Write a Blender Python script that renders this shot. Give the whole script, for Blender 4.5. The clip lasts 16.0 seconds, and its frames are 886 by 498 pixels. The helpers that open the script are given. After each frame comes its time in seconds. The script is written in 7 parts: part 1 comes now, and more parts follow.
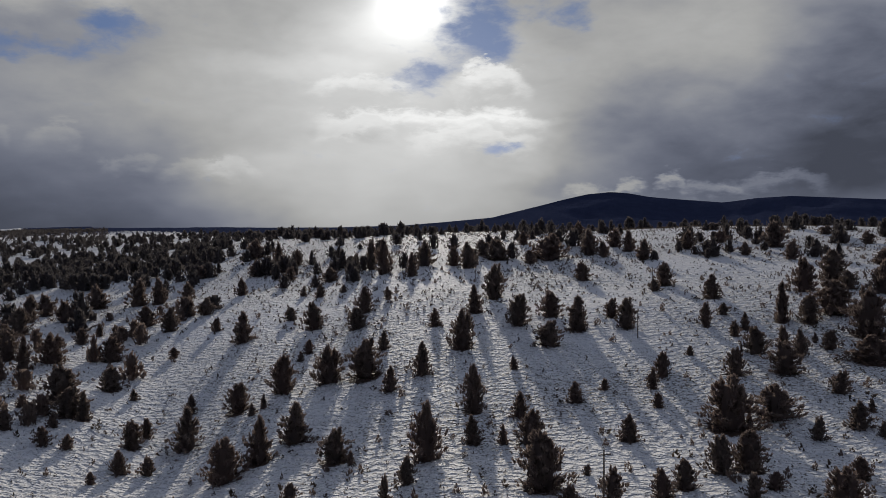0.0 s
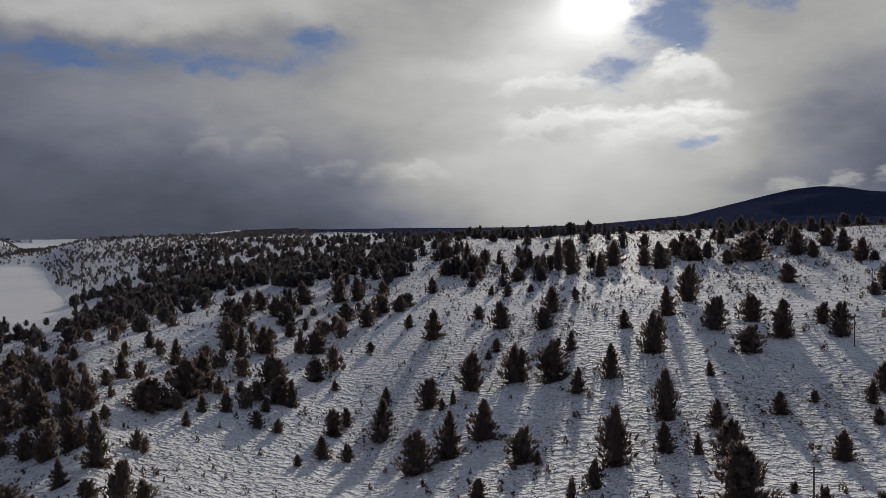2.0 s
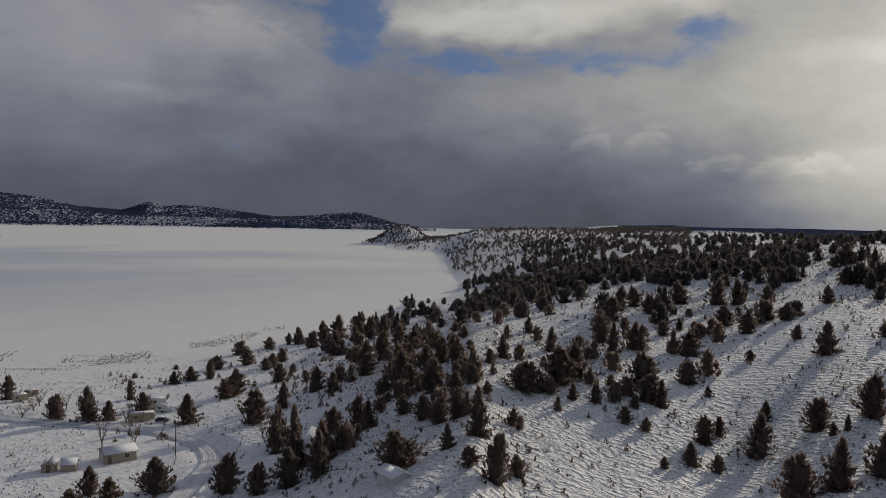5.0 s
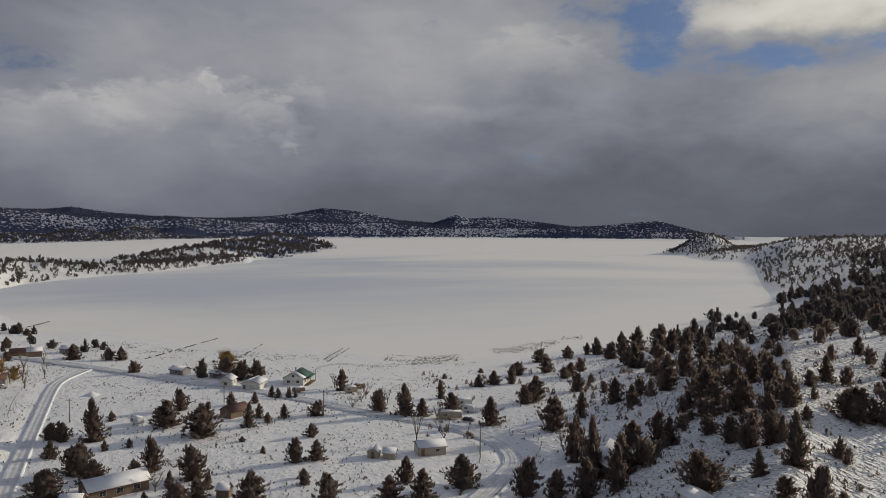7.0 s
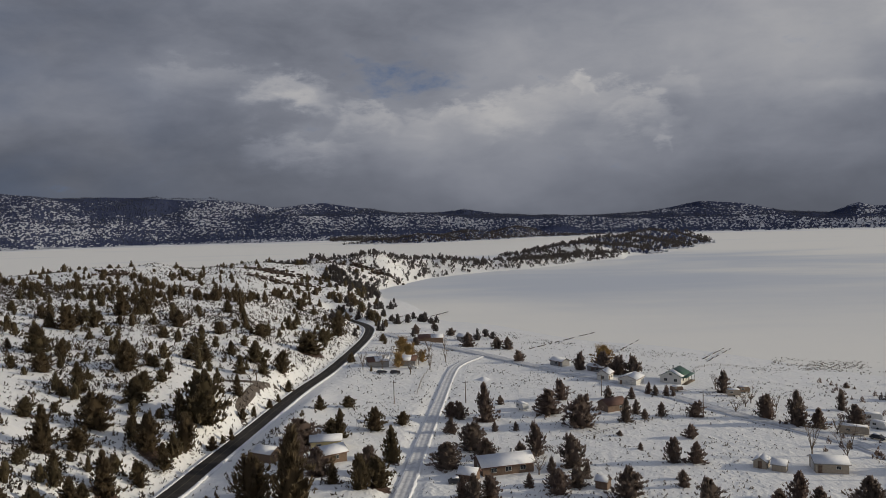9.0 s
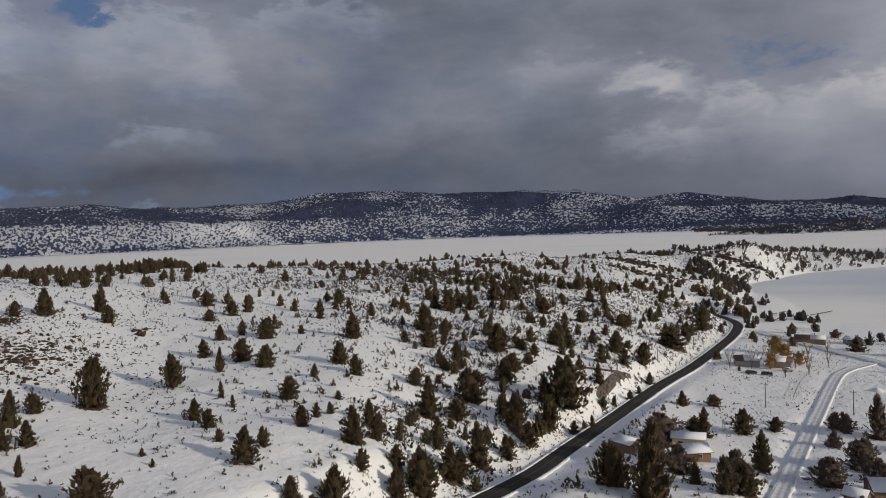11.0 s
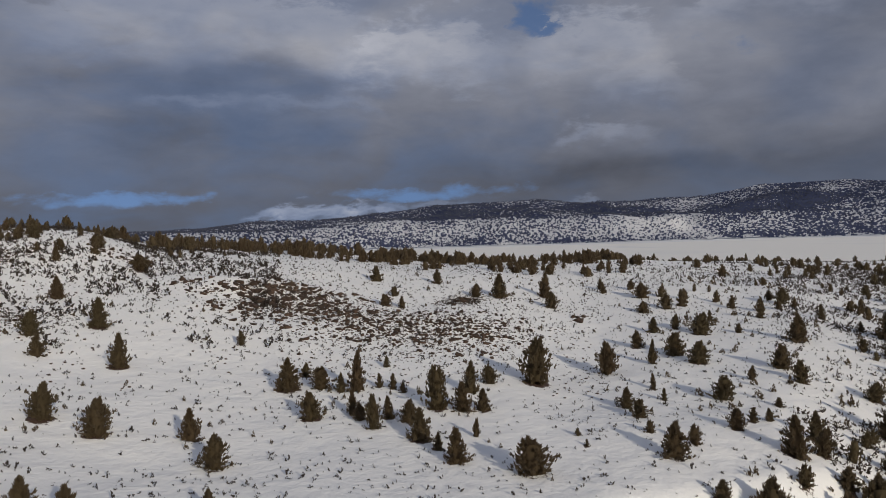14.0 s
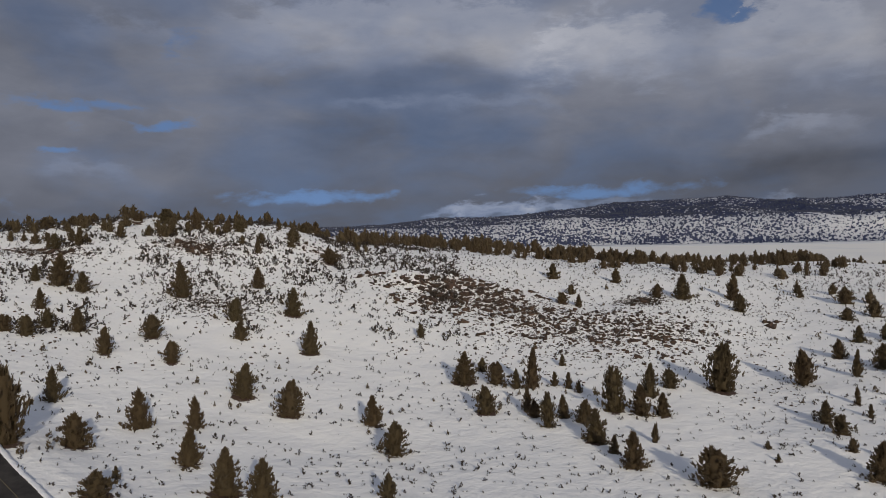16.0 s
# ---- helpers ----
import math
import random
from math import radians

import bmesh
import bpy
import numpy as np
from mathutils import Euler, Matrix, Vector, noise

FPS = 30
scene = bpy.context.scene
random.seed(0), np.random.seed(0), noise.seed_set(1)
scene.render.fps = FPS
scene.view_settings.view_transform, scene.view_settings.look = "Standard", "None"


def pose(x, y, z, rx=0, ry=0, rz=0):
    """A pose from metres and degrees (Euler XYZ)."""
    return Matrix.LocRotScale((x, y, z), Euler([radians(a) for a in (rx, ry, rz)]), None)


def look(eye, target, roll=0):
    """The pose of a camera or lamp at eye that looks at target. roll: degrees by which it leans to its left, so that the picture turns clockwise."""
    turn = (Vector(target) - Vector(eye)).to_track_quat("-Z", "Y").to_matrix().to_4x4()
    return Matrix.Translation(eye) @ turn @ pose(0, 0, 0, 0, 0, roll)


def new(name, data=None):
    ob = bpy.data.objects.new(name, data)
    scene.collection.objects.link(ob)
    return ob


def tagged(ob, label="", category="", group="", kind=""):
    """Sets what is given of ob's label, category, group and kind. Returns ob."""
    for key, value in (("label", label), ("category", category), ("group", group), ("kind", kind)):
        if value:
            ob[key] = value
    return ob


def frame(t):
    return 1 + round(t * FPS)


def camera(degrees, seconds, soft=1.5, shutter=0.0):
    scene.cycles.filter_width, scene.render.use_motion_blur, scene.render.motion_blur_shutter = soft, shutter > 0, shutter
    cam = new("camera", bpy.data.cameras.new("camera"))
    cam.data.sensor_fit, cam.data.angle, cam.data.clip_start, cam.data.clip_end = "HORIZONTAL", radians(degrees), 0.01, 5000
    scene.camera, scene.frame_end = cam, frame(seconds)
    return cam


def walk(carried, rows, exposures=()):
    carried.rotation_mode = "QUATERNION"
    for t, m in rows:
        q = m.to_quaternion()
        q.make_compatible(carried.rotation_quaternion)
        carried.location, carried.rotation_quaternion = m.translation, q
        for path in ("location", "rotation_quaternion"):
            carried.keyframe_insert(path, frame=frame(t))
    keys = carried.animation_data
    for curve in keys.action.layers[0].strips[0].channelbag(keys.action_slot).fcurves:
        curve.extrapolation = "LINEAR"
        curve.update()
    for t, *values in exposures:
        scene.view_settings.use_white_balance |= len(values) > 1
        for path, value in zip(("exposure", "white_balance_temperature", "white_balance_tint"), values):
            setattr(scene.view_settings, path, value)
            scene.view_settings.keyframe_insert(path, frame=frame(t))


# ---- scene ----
# ---- camera: a drone hovering and turning on the spot ----
CAM_Z = 70.0
cam = camera(60.9, 16.0, soft=0.6)
PATH = [
    (0, pose(0, 0, CAM_Z, 88.25, -0.00, 0.00)),
    (0.5, pose(0, 0, CAM_Z, 88.21, 0.00, 2.40)),
    (1, pose(0, 0, CAM_Z, 88.20, 0.07, 5.69)),
    (1.5, pose(0, 0, CAM_Z, 88.20, 0.27, 9.39)),
    (2, pose(0, 0, CAM_Z, 88.28, 0.50, 14.13)),
    (2.5, pose(0, 0, CAM_Z, 88.32, 0.56, 18.74)),
    (3, pose(0, 0, CAM_Z, 88.19, 0.42, 23.65)),
    (3.5, pose(0, 0, CAM_Z, 88.11, 0.32, 28.12)),
    (4, pose(0, 0, CAM_Z, 88.09, 0.06, 32.97)),
    (4.2, pose(0, 0, CAM_Z, 87.97, -0.35, 34.91)),
    (6.3, pose(0, 0, CAM_Z, 88.12, -0.76, 55.24)),
    (6.5, pose(0, 0, CAM_Z, 88.13, -0.66, 57.70)),
    (7, pose(0, 0, CAM_Z, 88.25, -0.33, 64.57)),
    (7.5, pose(0, 0, CAM_Z, 88.39, 0.36, 71.35)),
    (8, pose(0, 0, CAM_Z, 88.38, 1.04, 78.63)),
    (8.5, pose(0, 0, CAM_Z, 88.28, 1.28, 85.34)),
    (9, pose(0, 0, CAM_Z, 88.19, 1.42, 92.44)),
    (9.2, pose(0, 0, CAM_Z, 88.16, 1.41, 95.18)),
    (11.3, pose(0, 0, CAM_Z, 88.35, 1.88, 123.44)),
    (11.5, pose(0, 0, CAM_Z, 88.41, 1.85, 126.14)),
    (12, pose(0, 0, CAM_Z, 88.48, 1.73, 133.05)),
    (12.5, pose(0, 0, CAM_Z, 88.54, 1.63, 138.79)),
    (13, pose(0, 0, CAM_Z, 88.60, 1.58, 144.06)),
    (13.5, pose(0, 0, CAM_Z, 88.63, 1.57, 148.09)),
    (14, pose(0, 0, CAM_Z, 88.69, 1.48, 151.66)),
    (14.5, pose(0, 0, CAM_Z, 88.72, 1.41, 154.59)),
    (15, pose(0, 0, CAM_Z, 88.74, 1.22, 157.72)),
    (15.5, pose(0, 0, CAM_Z, 88.75, 1.05, 160.96)),
    (16, pose(0, 0, CAM_Z, 88.76, 0.99, 165.07)),
]
EXPOSURE = [(0, -0.35, 6200, 11), (2, -0.37, 6250, 11), (4, -0.36, 6450, 10), (7, 0.08, 6820, 7), (9, 0.05, 6760, 7), (12, 0.14, 6580, 9), (16, 0.1, 6600, 9)]
walk(cam, PATH, EXPOSURE)

# ---- light ----
SUN_AZ, SUN_EL = 2.3, 16.3


def bearing(az, el):
    a, e = math.radians(az), math.radians(el)
    return Vector((-math.sin(a) * math.cos(e), math.cos(a) * math.cos(e), math.sin(e)))


sun_data = bpy.data.lights.new("sun", "SUN")
sun_data.energy, sun_data.angle, sun_data.color = 2.2, math.radians(1.4), (1.0, 0.90, 0.745)
sun = new("sun", sun_data)
sun.matrix_world = look((0, 0, 300), Vector((0, 0, 300)) - bearing(SUN_AZ, SUN_EL))


class Nodes:
    """A node tree, with short calls for the nodes used here."""

    def __init__(self, tree):
        self.tree = tree
        tree.nodes.clear()

    def add(self, kind, **settings):
        node = self.tree.nodes.new(kind)
        for key, value in settings.items():
            setattr(node, key, value)
        return node

    def put(self, socket, value):
        if isinstance(value, bpy.types.NodeSocket):
            self.tree.links.new(value, socket)
        elif value is not None:
            socket.default_value = value

    def math(self, op, a, b=None, c=None, clamp=False):
        node = self.add("ShaderNodeMath", operation=op, use_clamp=clamp)
        for socket, value in zip(node.inputs, (a, b, c)):
            self.put(socket, value)
        return node.outputs[0]

    def vmath(self, op, a, b=None):
        node = self.add("ShaderNodeVectorMath", operation=op)
        self.put(node.inputs[0], a)
        self.put(node.inputs[1], b)
        return node.outputs["Value"] if op in ("DOT_PRODUCT", "LENGTH") else node.outputs[0]

    def noise(self, vector, scale, detail=4, rough=0.55, distort=0.0, colour=False):
        node = self.add("ShaderNodeTexNoise")
        for key, value in (("Vector", vector), ("Scale", scale), ("Detail", detail), ("Roughness", rough), ("Distortion", distort)):
            self.put(node.inputs[key], value)
        return node.outputs["Color"] if colour else node.outputs[0]

    def ramp(self, value, low, high, to_low=0.0, to_high=1.0, smooth=True):
        node = self.add("ShaderNodeMapRange", interpolation_type="SMOOTHSTEP" if smooth else "LINEAR")
        for socket, v in zip(node.inputs, (value, low, high, to_low, to_high)):
            self.put(socket, v)
        return node.outputs[0]

    def mix(self, factor, a, b, blend="MIX"):
        node = self.add("ShaderNodeMix", data_type="RGBA", blend_type=blend)
        self.put(node.inputs[0], factor)
        for socket, v in ((node.inputs[6], a), (node.inputs[7], b)):
            self.put(socket, (*v, 1) if isinstance(v, tuple) and len(v) == 3 else v)
        return node.outputs[2]


world = bpy.data.worlds.new("sky")
scene.world = world
world.use_nodes = True
n = Nodes(world.node_tree)
ray = n.add("ShaderNodeTexCoord").outputs["Generated"]


def bearings_of(vector):
    """Bearing and height, in degrees, of a way across the sky."""
    turned = n.add("ShaderNodeVectorRotate", rotation_type="Z_AXIS")
    n.put(turned.inputs["Vector"], n.vmath("NORMALIZE", vector))
    n.put(turned.inputs["Angle"], math.radians(-80))
    xyz = n.add("ShaderNodeSeparateXYZ")
    n.put(xyz.inputs[0], turned.outputs[0])
    az = n.math("ADD", n.math("MULTIPLY", n.math("ARCTAN2", n.math("MULTIPLY", xyz.outputs[0], -1.0), xyz.outputs[1]), 57.2958), 80.0)
    return az, n.math("MULTIPLY", n.math("ARCSINE", xyz.outputs[2]), 57.2958)


def drifted(scale, detail, rough, amount):
    drift = n.noise(n.vmath("MULTIPLY", ray, (1, 1, 1.9)), scale, detail, rough, 0.0, colour=True)
    return n.vmath("ADD", ray, n.vmath("MULTIPLY", n.vmath("SUBTRACT", drift, (0.5, 0.5, 0.5)), amount))


# soft masses drift a little; the heads of the clouds and the gaps are cut finer
AZ, EL = bearings_of(drifted(7, 3, 0.5, (0.16, 0.16, 0.09)))
AZ_FINE, EL_FINE = bearings_of(drifted(16, 5, 0.55, (0.07, 0.07, 0.045)))
low_ray = n.vmath("MULTIPLY", ray, (1, 1, 2.2))
puff = n.math("SUBTRACT", n.noise(low_ray, 34, 6, 0.62, 0.3), 0.5)
ragged = n.math("ADD", n.math("MULTIPLY", puff, 0.7), n.math("SUBTRACT", n.noise(n.vmath("MULTIPLY", ray, (1, 1, 3.0)), 19, 5, 0.6, 0.4), 0.5))


def patch(az, el, wide, tall, fine=False):
    """1 at a bearing and height, fading out over wide and tall degrees."""
    a = n.math("DIVIDE", n.math("SUBTRACT", AZ_FINE if fine else AZ, az), wide)
    e = n.math("DIVIDE", n.math("SUBTRACT", EL_FINE if fine else EL, el), tall)
    d2 = n.math("ADD", n.math("MULTIPLY", a, a), n.math("MULTIPLY", e, e))
    return n.math("POWER", 2.718, n.math("MULTIPLY", n.math("POWER", d2, 1.4), -0.9))


def head(az, el, wide, drop):
    """A cloud's head: a crisp puffy top edge, bright below it and fading out over drop degrees."""
    a = n.math("DIVIDE", n.math("SUBTRACT", AZ_FINE, az), wide)
    a2 = n.math("MULTIPLY", a, a)
    top = n.math("SUBTRACT", n.math("MULTIPLY_ADD", ragged, 0.9 + 0.8 * drop, el), n.math("MULTIPLY", a2, 0.35 * drop))
    depth = n.math("SUBTRACT", top, EL_FINE)
    body = n.math("MULTIPLY", n.ramp(depth, -0.15, 0.35 + 0.22 * drop), n.ramp(depth, 0.15 * drop, 1.15 * drop, 1.0, 0.0))
    return n.math("MULTIPLY", body, n.ramp(a2, 0.35, 1.5, 1.0, 0.0))


def total(rows, shape):
    out = 0.0
    for amount, *where in rows:
        out = n.math("MULTIPLY_ADD", shape(*where), amount, out)
    return out


# broad light and dark of the clouds: amount, bearing, height, width, depth
SUNWARD = [(-0.045, 24, 0.0, 18, 3.0), (0.22, 4, 2.5, 13, 6), (0.14, 3, 10, 16, 7), (0.05, 16, 9, 9, 4), (-0.10, -30, 9.5, 7, 6), (0.08, -20, 14, 8, 4), (-0.06, -16, 7.5, 5.5, 2.6),
           (0.06, -5, 8.0, 7, 2.5), (0.10, 8, 14, 5, 3), (0.05, 30, 8.5, 12, 3), (-0.06, -7.6, 3.5, 2.5, 0.7), (-0.06, 6.4, 7.0, 3.4, 0.6), (-0.05, -24, 4.0, 9, 2.0)]
LAKEWARD = [(-0.02, 45, 3.5, 16, 2.5), (0.05, 57, 13.3, 4, 1.7), (0.09, 88, 4, 10, 3.5), (0.05, 92, 11, 10, 4), (0.07, 72, 11, 15, 7), (0.05, 66, 14, 8, 5), (-0.045, 95.2, 11.2, 5.6, 1.8),
            (-0.05, 121, 15.5, 9, 4), (-0.04, 100, 14, 8, 2.4), (0.04, 90, 8.0, 9, 2.2), (0.05, 100, 6.2, 6, 1.7), (0.04, 113, 11.5, 6, 2.2)]
NORTHWARD = [(0.08, 153, 14.5, 7, 3.5), (0.05, 140, 13, 6, 3.2), (-0.03, 131.7, 4.2, 14, 1.3), (-0.02, 147, 4.2, 8, 1.8), (0.04, 130, 14.5, 7, 2.5), (-0.05, 192, 14, 7, 4), (0.07, 166, 14.5, 11, 3.0),
             (-0.045, 171, 8.0, 6, 2.0), (-0.06, 168, 11.2, 11, 1.2), (-0.03, 161, 7.2, 3.5, 1.7), (-0.012, 140, 4.3, 6, 1.0), (0.05, 190, 4.3, 7, 1.6), (0.03, 120, 8, 7, 2)]
# bright streaks, cut finer
STREAKS = [(0.17, 29, 16.6, 10, 1.9), (0.20, 38, 14.6, 8, 1.4), (0.10, 44, 15.2, 5, 1.5), (0.07, -3, 7.9, 6, 0.5), (0.06, 12, 11.6, 6, 0.9), (0.04, 62, 8.6, 7, 0.6), (0.05, 102.3, 9.6, 2.0, 0.45), (0.05, 104.5, 9.5, 2.2, 0.4), (0.04, 168, 10.0, 4, 0.4)]
# heads of cloud: amount, bearing, height of the top, half width, depth
SUNWARD_HEADS = [(0.13, 6.0, 11.19, 4.4, 1.5), (0.22, -3.8, 12.8, 2.6, 3.0), (0.20, 0.9, 8.99, 8.5, 1.5), (0.14, -2.5, 7.8, 4.7, 2.2), (0.10, 6.4, 7.93, 3.0, 1.3), (0.17, -14.1, 3.58, 1.1, 1.0), (0.17, -16.8, 3.81, 1.0, 1.2),
                 (0.13, -11.3, 3.21, 2.0, 0.9), (0.10, -19.8, 3.22, 2.2, 1.0), (0.08, -23.7, 3.81, 3.1, 1.1), (0.05, 27.0, 7.12, 1.8, 1.7), (0.06, 17.6, 4.92, 2.4, 1.5), (0.05, 31.4, 7.22, 1.3, 1.7)]
LAKEWARD_HEADS = [(0.07, 15.7, 5.1, 2.0, 1.3), (0.05, 22.5, 5.02, 1.7, 1.1), (0.035, 55.9, 13.65, 4.6, 3.0), (0.07, 103.7, 11.61, 3.6, 3.0), (0.07, 102.4, 9.91, 1.8, 1.2), (0.06, 98.3, 9.41, 2.6, 2.6),
                  (0.06, 91.2, 9.21, 1.0, 1.0), (0.075, 82.5, 10.65, 6.5, 3.6), (0.09, 81.8, 10.57, 0.7, 1.0), (0.06, 90.5, 9.3, 5.0, 2.6), (0.055, 77.8, 9.52, 2.8, 3.5), (0.08, 75.7, 6.89, 0.6, 1.4), (0.045, 75.2, 11.02, 1.9, 2.2), (0.045, 58.5, 14.64, 3.8, 3.0), (0.04, 102.1, 6.79, 4.1, 2.2)]
NORTHWARD_HEADS = [(0.13, 152.6, 16.51, 6.1, 5.5), (0.14, 140.4, 16.08, 4.9, 5.0), (0.06, 136.9, 12.08, 3.3, 3.0), (0.10, 128.7, 17.16, 5.5, 3.0), (0.05, 140.7, 7.95, 2.4, 1.5), (0.05, 104.4, 11.22, 2.6, 2.2),
                   (0.05, 108.5, 12.34, 5.9, 3.0), (0.05, 98.4, 9.78, 2.3, 2.6), (0.05, 103.7, 7.32, 3.2, 2.6), (0.10, 155.2, 2.47, 1.0, 1.1), (0.10, 151.7, 2.42, 2.2, 0.8), (0.10, 141.1, 2.5, 1.6, 0.8)]
RIDGE_HEADS = [(0.12, 168.3, 18.24, 11.8, 5.5), (0.10, 154.0, 15.43, 5.6, 4.2), (0.05, 170.2, 10.38, 3.4, 1.0), (0.06, 160.8, 10.31, 4.7, 1.1), (0.05, 139.5, 7.72, 3.7, 1.6), (0.24, 160.9, 2.59, 3.2, 1.5), (0.18, 157.5, 2.17, 2.1, 1.1),
               (0.16, 164.4, 1.88, 2.2, 0.8), (0.05, 190.4, 5.53, 2.5, 1.3), (0.04, 187.6, 15.45, 3.7, 2.6)]
# gaps of open sky: amount, bearing, height, width, depth
SUNWARD_GAPS = [(0.9, -4.2, 14.85, 2.5, 2.4), (0.55, 1.7, 10.9, 3.0, 2.0), (0.6, -1.3, 14.1, 2.3, 2.6), (0.7, -4.2, 5.8, 1.7, 0.5), (0.6, -9.2, 15.4, 2.4, 1.7), (0.75, 29.0, 11.9, 6, 0.9), (0.5, 22.2, 13.7, 2.7, 1.5),
                (0.8, 49.3, 13.4, 2.6, 2.6), (0.85, 41.1, 11.6, 6.4, 1.1), (0.7, 48.5, 15.2, 3.0, 1.2), (0.5, 23.8, 14.1, 2.4, 1.1)]
NORTHWARD_GAPS = [(0.5, 95.0, 11.0, 5.6, 1.9), (0.5, 54, 15.5, 3, 1.6), (0.3, 65.6, 13.75, 1.7, 2.6), (1.1, 144.3, 15.9, 2.0, 1.7), (0.4, 129.3, 13.2, 4.7, 1.1), (0.5, 154.5, 3.0, 4.8, 0.6), (0.9, 190.3, 9.2, 4.4, 0.5),
                  (0.95, 185.6, 8.0, 1.9, 0.45), (1.0, 191.7, 5.9, 2.0, 0.45), (0.8, 174.5, 2.9, 6.8, 0.6), (0.6, 155.0, 2.6, 3.8, 0.5), (0.45, 183.5, 13.5, 2.6, 1.7), (0.4, 148.5, 3.1, 4.6, 0.6), (0.55, 178.3, 1.1, 6.0, 0.4)]
broad = total(SUNWARD + LAKEWARD + NORTHWARD, patch)
broad = n.math("ADD", broad, total(STREAKS, lambda *w: patch(*w, fine=True)))
heads = total(SUNWARD_HEADS + LAKEWARD_HEADS + NORTHWARD_HEADS + RIDGE_HEADS, head)
openings = total(SUNWARD_GAPS + NORTHWARD_GAPS, lambda *w: patch(*w, fine=True))
billow = n.noise(low_ray, 6.0, 4, 0.5, 0.35)
fleece = n.noise(n.vmath("MULTIPLY", ray, (1, 1, 2.5)), 12, 6, 0.54, 0.5)
shade = n.math("ADD", n.math("MULTIPLY", n.math("SUBTRACT", billow, 0.5), 0.11), n.math("MULTIPLY", n.math("SUBTRACT", fleece, 0.5), 0.085))
shade = n.math("MULTIPLY_ADD", puff, 0.035, shade)
shade = n.math("MULTIPLY", shade, n.ramp(EL, 0.5, 9.0, 0.35, 1.0))
level = n.math("ADD", n.math("ADD", n.math("ADD", broad, heads), shade), n.ramp(EL, -1.0, 14.0, 0.112, 0.208))
level = n.math("MAXIMUM", n.math("MULTIPLY", level, n.ramp(EL, 18.0, 45.0, 1.0, 0.85)), 0.05)
level = n.math("MULTIPLY", level, n.math("MULTIPLY", n.ramp(AZ, 5.0, 65.0, 1.7, 1.03), n.ramp(AZ, 85.0, 150.0, 1.0, 0.88)))
near_sun = n.math("MAXIMUM", n.vmath("DOT_PRODUCT", ray, tuple(bearing(SUN_AZ, SUN_EL + 0.5))), 0.0)
for power, gain in ((9000.0, 7.0), (1800.0, 1.6), (420.0, 0.45)):
    level = n.math("MULTIPLY_ADD", n.math("POWER", near_sun, power), gain, level)
level = n.math("ADD", level, n.math("MULTIPLY", n.math("POWER", near_sun, 150.0), n.math("MULTIPLY", billow, 0.6)))
tone = n.mix(n.ramp(level, 0.1, 0.5), (0.85, 0.925, 1.19), n.mix(n.ramp(AZ, 25.0, 75.0), (1.02, 1.0, 0.94), (0.995, 0.975, 1.01)))
grey = n.add("ShaderNodeCombineXYZ")
for k in range(3):
    n.put(grey.inputs[k], level)
cloud = n.vmath("MULTIPLY", tone, grey.outputs[0])
sky = n.add("ShaderNodeTexSky", sky_type="NISHITA", sun_disc=False, sun_elevation=math.radians(SUN_EL), sun_rotation=math.radians(-SUN_AZ), altitude=1300, dust_density=0.6)
n.put(sky.inputs["Vector"], n.vmath("NORMALIZE", n.vmath("ADD", ray, (0, 0, 0.32))))
clear = n.vmath("MULTIPLY", sky.outputs[0], (0.068, 0.074, 0.09))
torn = n.math("ADD", n.math("MULTIPLY", n.math("SUBTRACT", fleece, 0.5), 1.5), n.math("MULTIPLY", puff, 1.0))
gap = n.ramp(n.math("ADD", openings, torn), 0.22, 1.05, 0.0, 0.9)
gap = n.math("MULTIPLY", gap, n.ramp(heads, 0.03, 0.12, 1.0, 0.15))
gap = n.math("MAXIMUM", gap, n.math("MULTIPLY", n.ramp(AZ, 95.0, 150.0, 0.0, 0.34), n.ramp(n.math("SUBTRACT", billow, n.math("MULTIPLY", heads, 1.5)), 0.66, 0.28)))
overhead = n.ramp(EL, 14.0, 42.0)
cloud = n.mix(overhead, cloud, n.vmath("MULTIPLY", cloud, (0.92, 0.98, 1.09)))
background = n.add("ShaderNodeBackground")
n.put(background.inputs[0], n.mix(gap, cloud, clear))
n.put(background.inputs[1], 1.0)
n.put(n.add("ShaderNodeOutputWorld").inputs[0], background.outputs[0])

# ---- lines of the roads (x, y, z) ----
HIGHWAY = [(70, -178, 42), (47, -143, 38), (34, -121, 34.8), (19, -100, 31.5), (-8, -87, 27.5), (-55, -83, 21.5), (-110, -79, 12.2), (-165, -74.5, 7.8), (-200, -74, 6.6), (-232, -73, 6.2), (-291, -71, 5.8), (-339, -67, 5.6),
           (-414, -65, 5.5), (-451, -66, 5.5), (-480, -70, 5.5), (-508, -82, 5.5), (-545, -105, 5.5)]
LANE = [(-120, 52, 12.5), (-136, 66, 9.4), (-151, 82, 7.5), (-162, 93, 6.6), (-174, 104, 5.6), (-186, 110, 5), (-202, 112, 4.6), (-219, 108, 4.4), (-235, 99, 4.3), (-252, 88, 4.2), (-276, 76, 4.1),
        (-303, 60, 4), (-337, 34, 4), (-370, 11, 4), (-392, -5, 4), (-434, -39, 4.4), (-455, -56, 5.2)]
TRACK = [(-140, -21, 9), (-176, -19, 6), (-230, -17, 5), (-276, -15, 4.6), (-337, -12, 4.2), (-358, -8, 4), (-378, 1, 3.9)]


